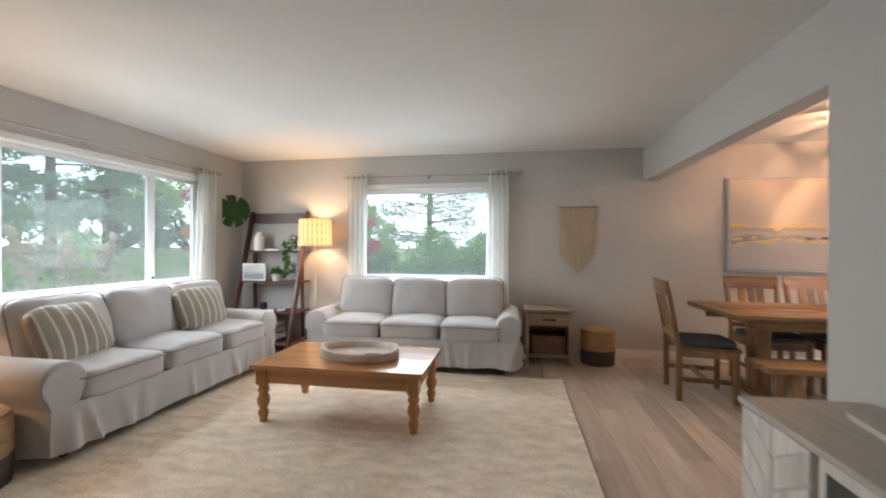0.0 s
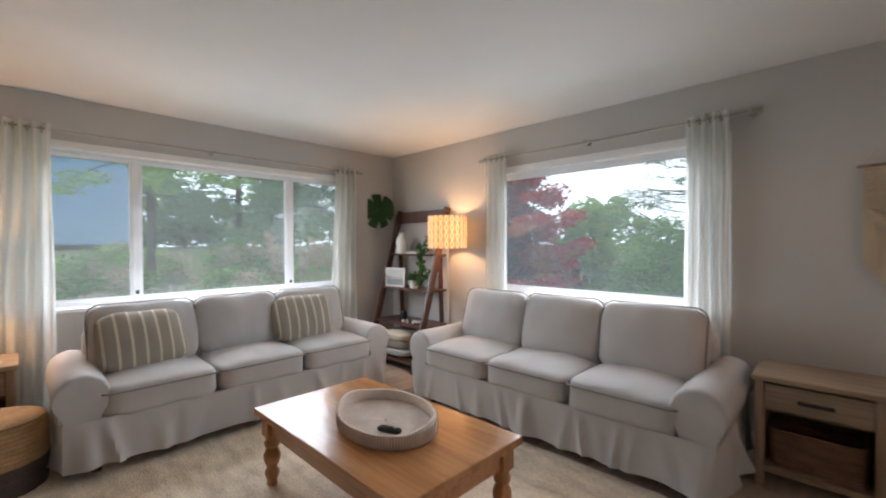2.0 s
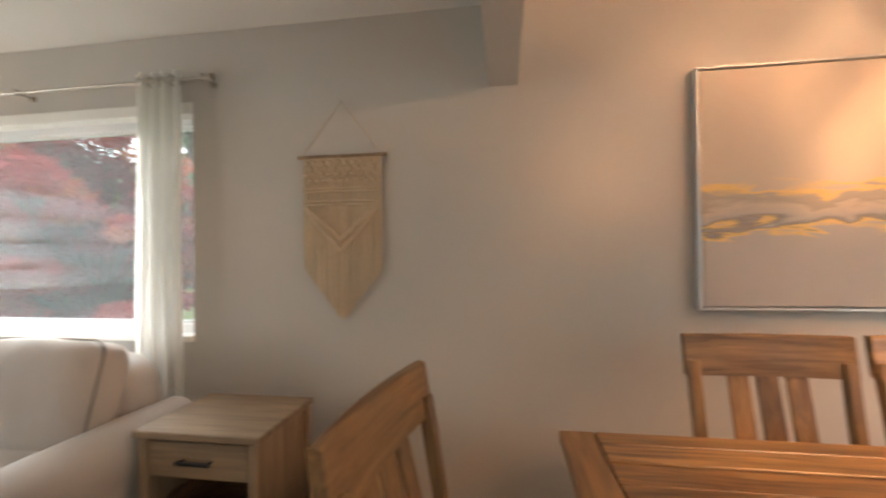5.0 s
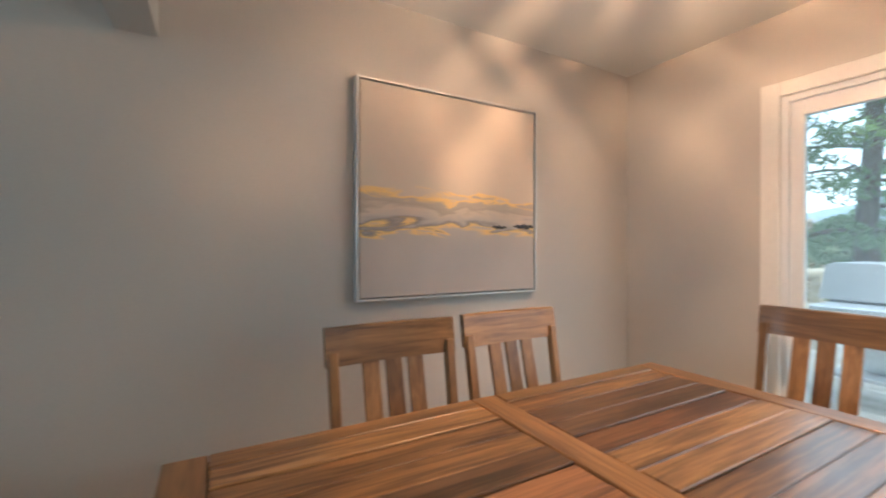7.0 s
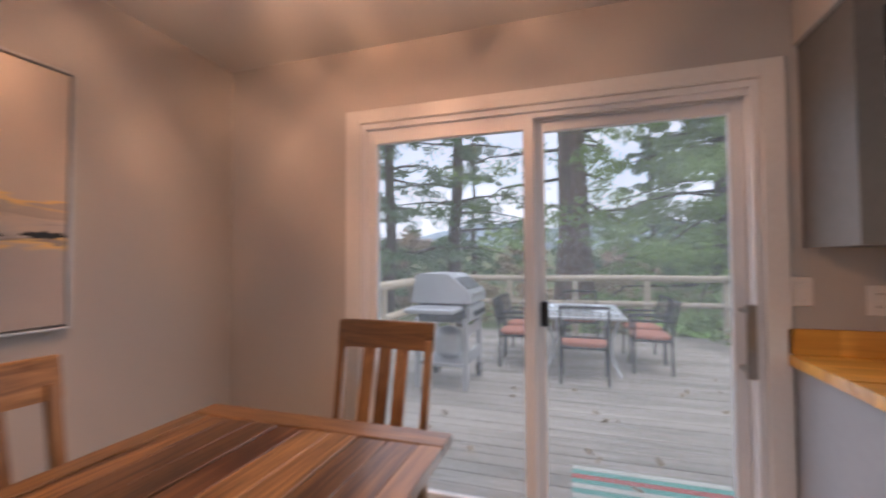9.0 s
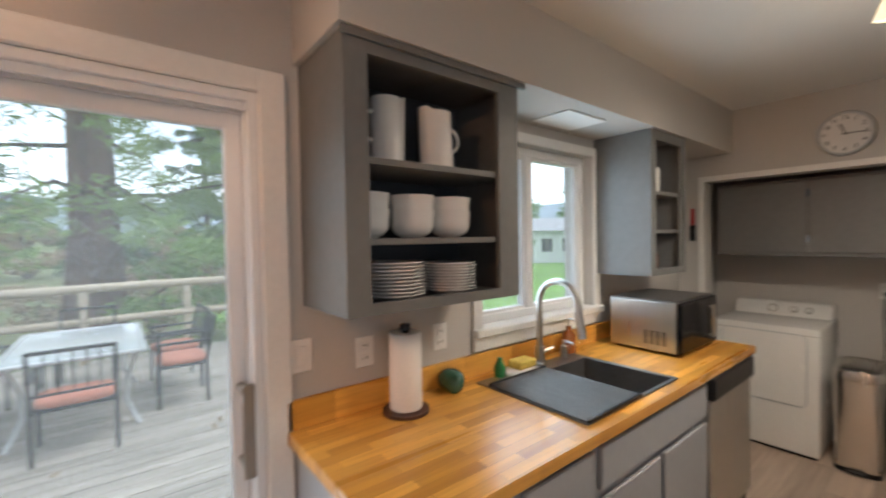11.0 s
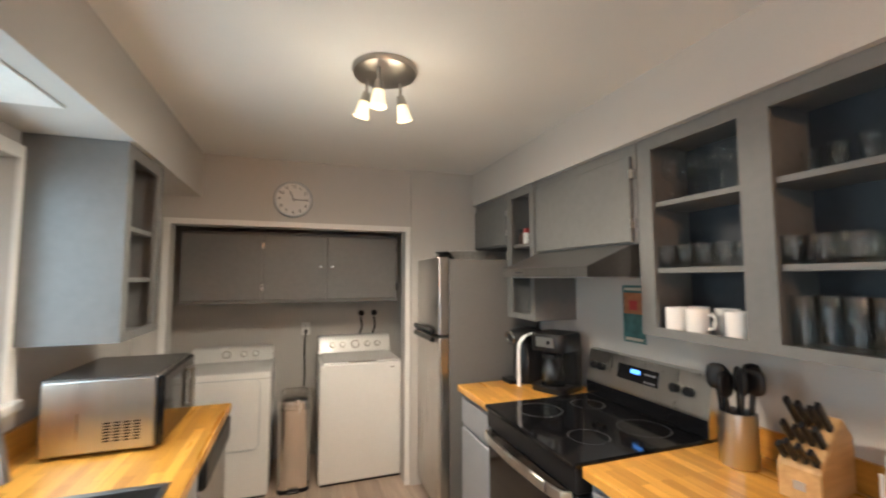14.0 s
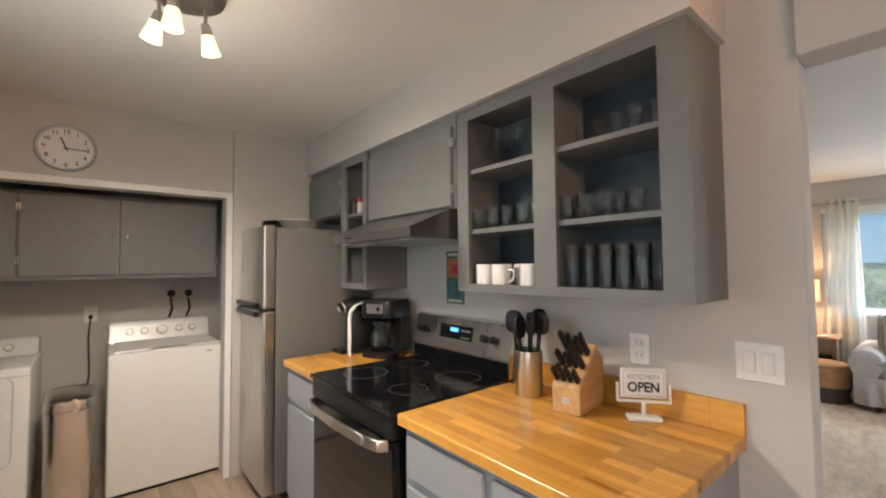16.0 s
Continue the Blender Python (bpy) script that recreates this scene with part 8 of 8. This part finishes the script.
# ceiling spot lamp
sp = thing("ceiling_spotlight", "brushed nickel ceiling light with three glass spots", "lamp", 4.30, 1.42, ZC)
sp.scale = (0.78, 0.78, 0.78)
part("canopy", lathe([(0, 0), (0.17, 0), (0.172, -0.012), (0.165, -0.03), (0.12, -0.042), (0, -0.045)], 48), NICKEL, sp, smooth=50)
FROST = glow("frosted_lit_glass", (1.0, 0.84, 0.55), 1.15)
for k, (a, tilt) in enumerate(((205, 0.25), (62, 0.05), (-35, 0.25))):
    a = radians(a)
    o = Vector((0.105 * math.cos(a), 0.105 * math.sin(a), -0.04))
    d = Vector((math.cos(a) * tilt, math.sin(a) * tilt, -1)).normalized()
    h = part("arm", tubes((o, o + Vector((0, 0, -0.075)), 0.008), (o + Vector((0, 0, -0.075)), o + Vector((0, 0, -0.075)) + d * 0.05, 0.02, 0.026)), NICKEL, sp, smooth=40)
    g0 = o + Vector((0, 0, -0.075)) + d * 0.05
    part("glass_shade", tubes((g0, g0 + d * 0.085, 0.026, 0.042), n=20), FROST, h, "glowing frosted glass shade", smooth=40)
    e0 = (g0 + d * 0.1) * 0.78
    bulb("spot_glow", 4.30 + e0.x, 1.42 + e0.y, ZC + e0.z - 0.14, 1.7, (1.0, 0.86, 0.66), 0.06)
    spot("spot_light", 4.30 + e0.x, 1.42 + e0.y, ZC + e0.z, d, 47, (1.0, 0.87, 0.69), 166)

vt = thing("soffit_vent", "flat white panel set under the soffit", "vent", 5.46, 1.58, 2.135)
part("frame", boxes((-0.11, 0.11, -0.16, 0.16, -0.008, 0), bevel=0.003), WHITE, vt)

# ---- laundry ----
ac = thing("laundry_cabinet", "dark grey three-door cabinet above the machines", "cabinet", 0, 0, 0)
part("carcass", boxes((3.832, 5.435, -0.93, -0.38, 1.385, 1.93)), CABG, ac)
for k, (x0, x1) in enumerate(((3.84, 4.408), (4.416, 4.878), (4.886, 5.43))):
    d = part("door", boxes((x0, x1, -0.38, -0.36, 1.41, 1.91), bevel=0.004), CABG, ac)
    kx = (x1 - 0.04, x0 + 0.04, x1 - 0.04)[k]
    if k < 2:
        part("knob", lathe([(0, 0), (0.006, 0), (0.006, 0.012), (0.013, 0.018), (0, 0.026)], 14), CHROME, d, "bright round knob", smooth=60).matrix_basis = Matrix.Translation((kx, -0.36, 1.665)) @ Matrix.Rotation(radians(-90), 4, "X")
    hx = x0 if k != 1 else x1
    for z in (1.48, 1.80):
        part("hinge", boxes((hx - 0.006, hx + 0.006, -0.363, -0.355, z, z + 0.05)), CHROME, d)


def machine(x0, x1, name, label, top, crest):
    m = thing(name, label, name.replace("_", " "), (x0 + x1) / 2, 0, 0)
    w = (x1 - x0) / 2
    part("cabinet", boxes((-w, w, -0.90, -0.265, 0.02, top), bevel=0.014, seg=3), ENAMEL, m, smooth=40)
    # black block put in as the shade below the machine
    part("toe_shadow", boxes((-w + 0.02, w - 0.02, -0.88, -0.29, 0, 0.02)), BLACKP, m)
    bm = bmesh.new()
    pr = [(-0.91, top), (-0.74, top), (-0.79, crest - 0.015), (-0.82, crest), (-0.91, crest)]
    a = [bm.verts.new((-w + 0.01, y, z)) for y, z in pr]
    b = [bm.verts.new((w - 0.01, y, z)) for y, z in pr]
    bm.faces.new(a)
    bm.faces.new(b[::-1])
    for i in range(5):
        bm.faces.new((a[i], a[(i + 1) % 5], b[(i + 1) % 5], b[i]))
    bmesh.ops.bevel(bm, geom=list(bm.edges), offset=0.01, segments=2, affect="EDGES")
    cp = part("control_panel", bm, ENAMEL, m, smooth=40)
    nn = Vector((0, 0.145, 0.04)).normalized()
    spots = ((-0.2, 0.021), (-0.11, 0.021), (0.0, 0.03), (0.11, 0.021), (0.2, 0.021)) if name == "washing_machine" else ((-0.17, 0.02), (-0.08, 0.02), (0.05, 0.026))
    for kx, kr in spots:
        p0 = Vector((kx, -0.766, (top + crest) / 2))
        kn = part("knob", tubes((p0, p0 + nn * 0.022, kr, kr * 0.85), n=20), ENAMEL, cp, smooth=40)
        part("knob_ring", tubes((p0 - nn * 0.004, p0 + nn * 0.004, kr * 1.3), n=24), NICKEL, kn)
    if name == "washing_machine":
        part("lid", boxes((-w + 0.03, w - 0.03, -0.74, -0.285, top + 0.001, top + 0.016), bevel=0.008, seg=2), ENAMEL, m)
        part("lid_grip", boxes((-0.11, 0.11, -0.30, -0.278, top + 0.009, top + 0.02), bevel=0.003), NICKEL, m)
        part("badge", boxes((-0.25, -0.22, -0.264, -0.262, top - 0.045, top - 0.035)), NICKEL, cp)
    else:
        part("top_seam", boxes((-w + 0.002, w - 0.002, -0.264, -0.262, top - 0.05, top - 0.046)), NICKEL, m)
        loop = [Vector((p.x, -0.258, p.y + 0.60)) for p in rounded_loop(0.50, 0.50, 0, 0.05)]
        part("door", boxes((-0.245, 0.245, -0.265, -0.255, 0.355, 0.845), bevel=0.004), ENAMEL, m)
        part("door_seam", sweep(loop, 0.004, 6), ALU, m)
    return m


machine(3.80, 4.455, "washing_machine", "white top-loading washing machine in the alcove", 0.905, 1.058)
machine(4.80, 5.435, "clothes_dryer", "white front-loading clothes dryer in the alcove", 0.895, 1.0)
tb = thing("trash_bin", "tall slim stainless step trash bin", "trash bin", 4.628, -0.40, 0)


part("body", loft((0.225, 0.27, 0.03, 0.05), (0.24, 0.285, 0.60, 0.055)), BINSTEEL, tb, smooth=40)
part("lid", loft((0.246, 0.292, 0.605, 0.055), (0.246, 0.292, 0.635, 0.055), (0.235, 0.28, 0.675, 0.055, 0.03), (0.19, 0.23, 0.69, 0.05, 0.03)), BINSTEEL, tb, smooth=40)
part("base_ring", loft((0.228, 0.274, 0.0, 0.05), (0.228, 0.274, 0.03, 0.05)), BLACKP, tb)
part("pedal", boxes((-0.04, 0.04, 0.138, 0.175, 0.012, 0.026), bevel=0.005), BLACKP, tb)
for k, x in enumerate((4.06, 3.94)):
    v = thing("water_valve", "brass laundry water valve with hose", "valve", x, -0.93, 1.25, group="laundry valves")
    part("body", tubes(((0, 0, 0), (0, 0.05, 0), 0.014), ((0, 0.04, 0.02), (0, 0.04, -0.04), 0.012)), NICKEL, v, smooth=40)
    part("handle", tubes(((0, 0.05, 0.0), (0, 0.062, 0.0), 0.028), n=16), BLACKP, v)
    part("hose", sweep([(0, 0.04, -0.04), (-0.01, 0.06, -0.12), (0.02, 0.05, -0.22), (0.03, 0.03, -0.32)], 0.009, 8), BLACKP, v, smooth=60)
plate_on_wall("wall_outlet", "white outlet behind the washing machine", "outlet", 4.55, -0.93, 1.12, 0.075, 0.115, 2, "outlet")
pl = thing("power_cord", "black plug and cord at the laundry outlet", "cord", 4.55, -0.92, 1.10)
part("plug", boxes((-0.012, 0.012, 0.012, 0.045, -0.012, 0.016), bevel=0.003), BLACKP, pl)
part("cord", sweep([(0, 0.04, 0), (0.01, 0.05, -0.15), (0.0, 0.04, -0.4), (0.02, 0.04, -0.6)], 0.005, 6), BLACKP, pl, smooth=60)
fx = thing("hanging_brush", "red-handled brush hanging on the alcove wall", "brush", 5.52, -0.125, 1.62)
part("handle", boxes((-0.012, 0.012, 0, 0.014, 0.0, 0.13), bevel=0.004), RED, fx)
part("bristles", boxes((-0.02, 0.02, 0, 0.02, -0.12, 0.0), bevel=0.004), BLACKP, fx)

# floor planks, laid along y
FL = {}


def floor_plank(length):
    key = round(length, 2)
    if key not in FL:
        FL[key] = plank_mesh("floor_plank", 0.1785, key - 0.0015, 0.0068, PLANK, 0.0008)
    return FL[key], key


col = 0
x = XW + 0.09
while x < XE + 0.08:
    y = YS - (0.37 * col % 1.22)
    while y < YN:
        a, b = max(y, YS - 0.1), min(y + 1.22, YN + 0.1)
        if b - a > 0.05:
            me, L = floor_plank(b - a)
            piece("floor_plank", me, floor, x, (a + b) / 2, 0)
        y += 1.22
    col += 1
    x += 0.18
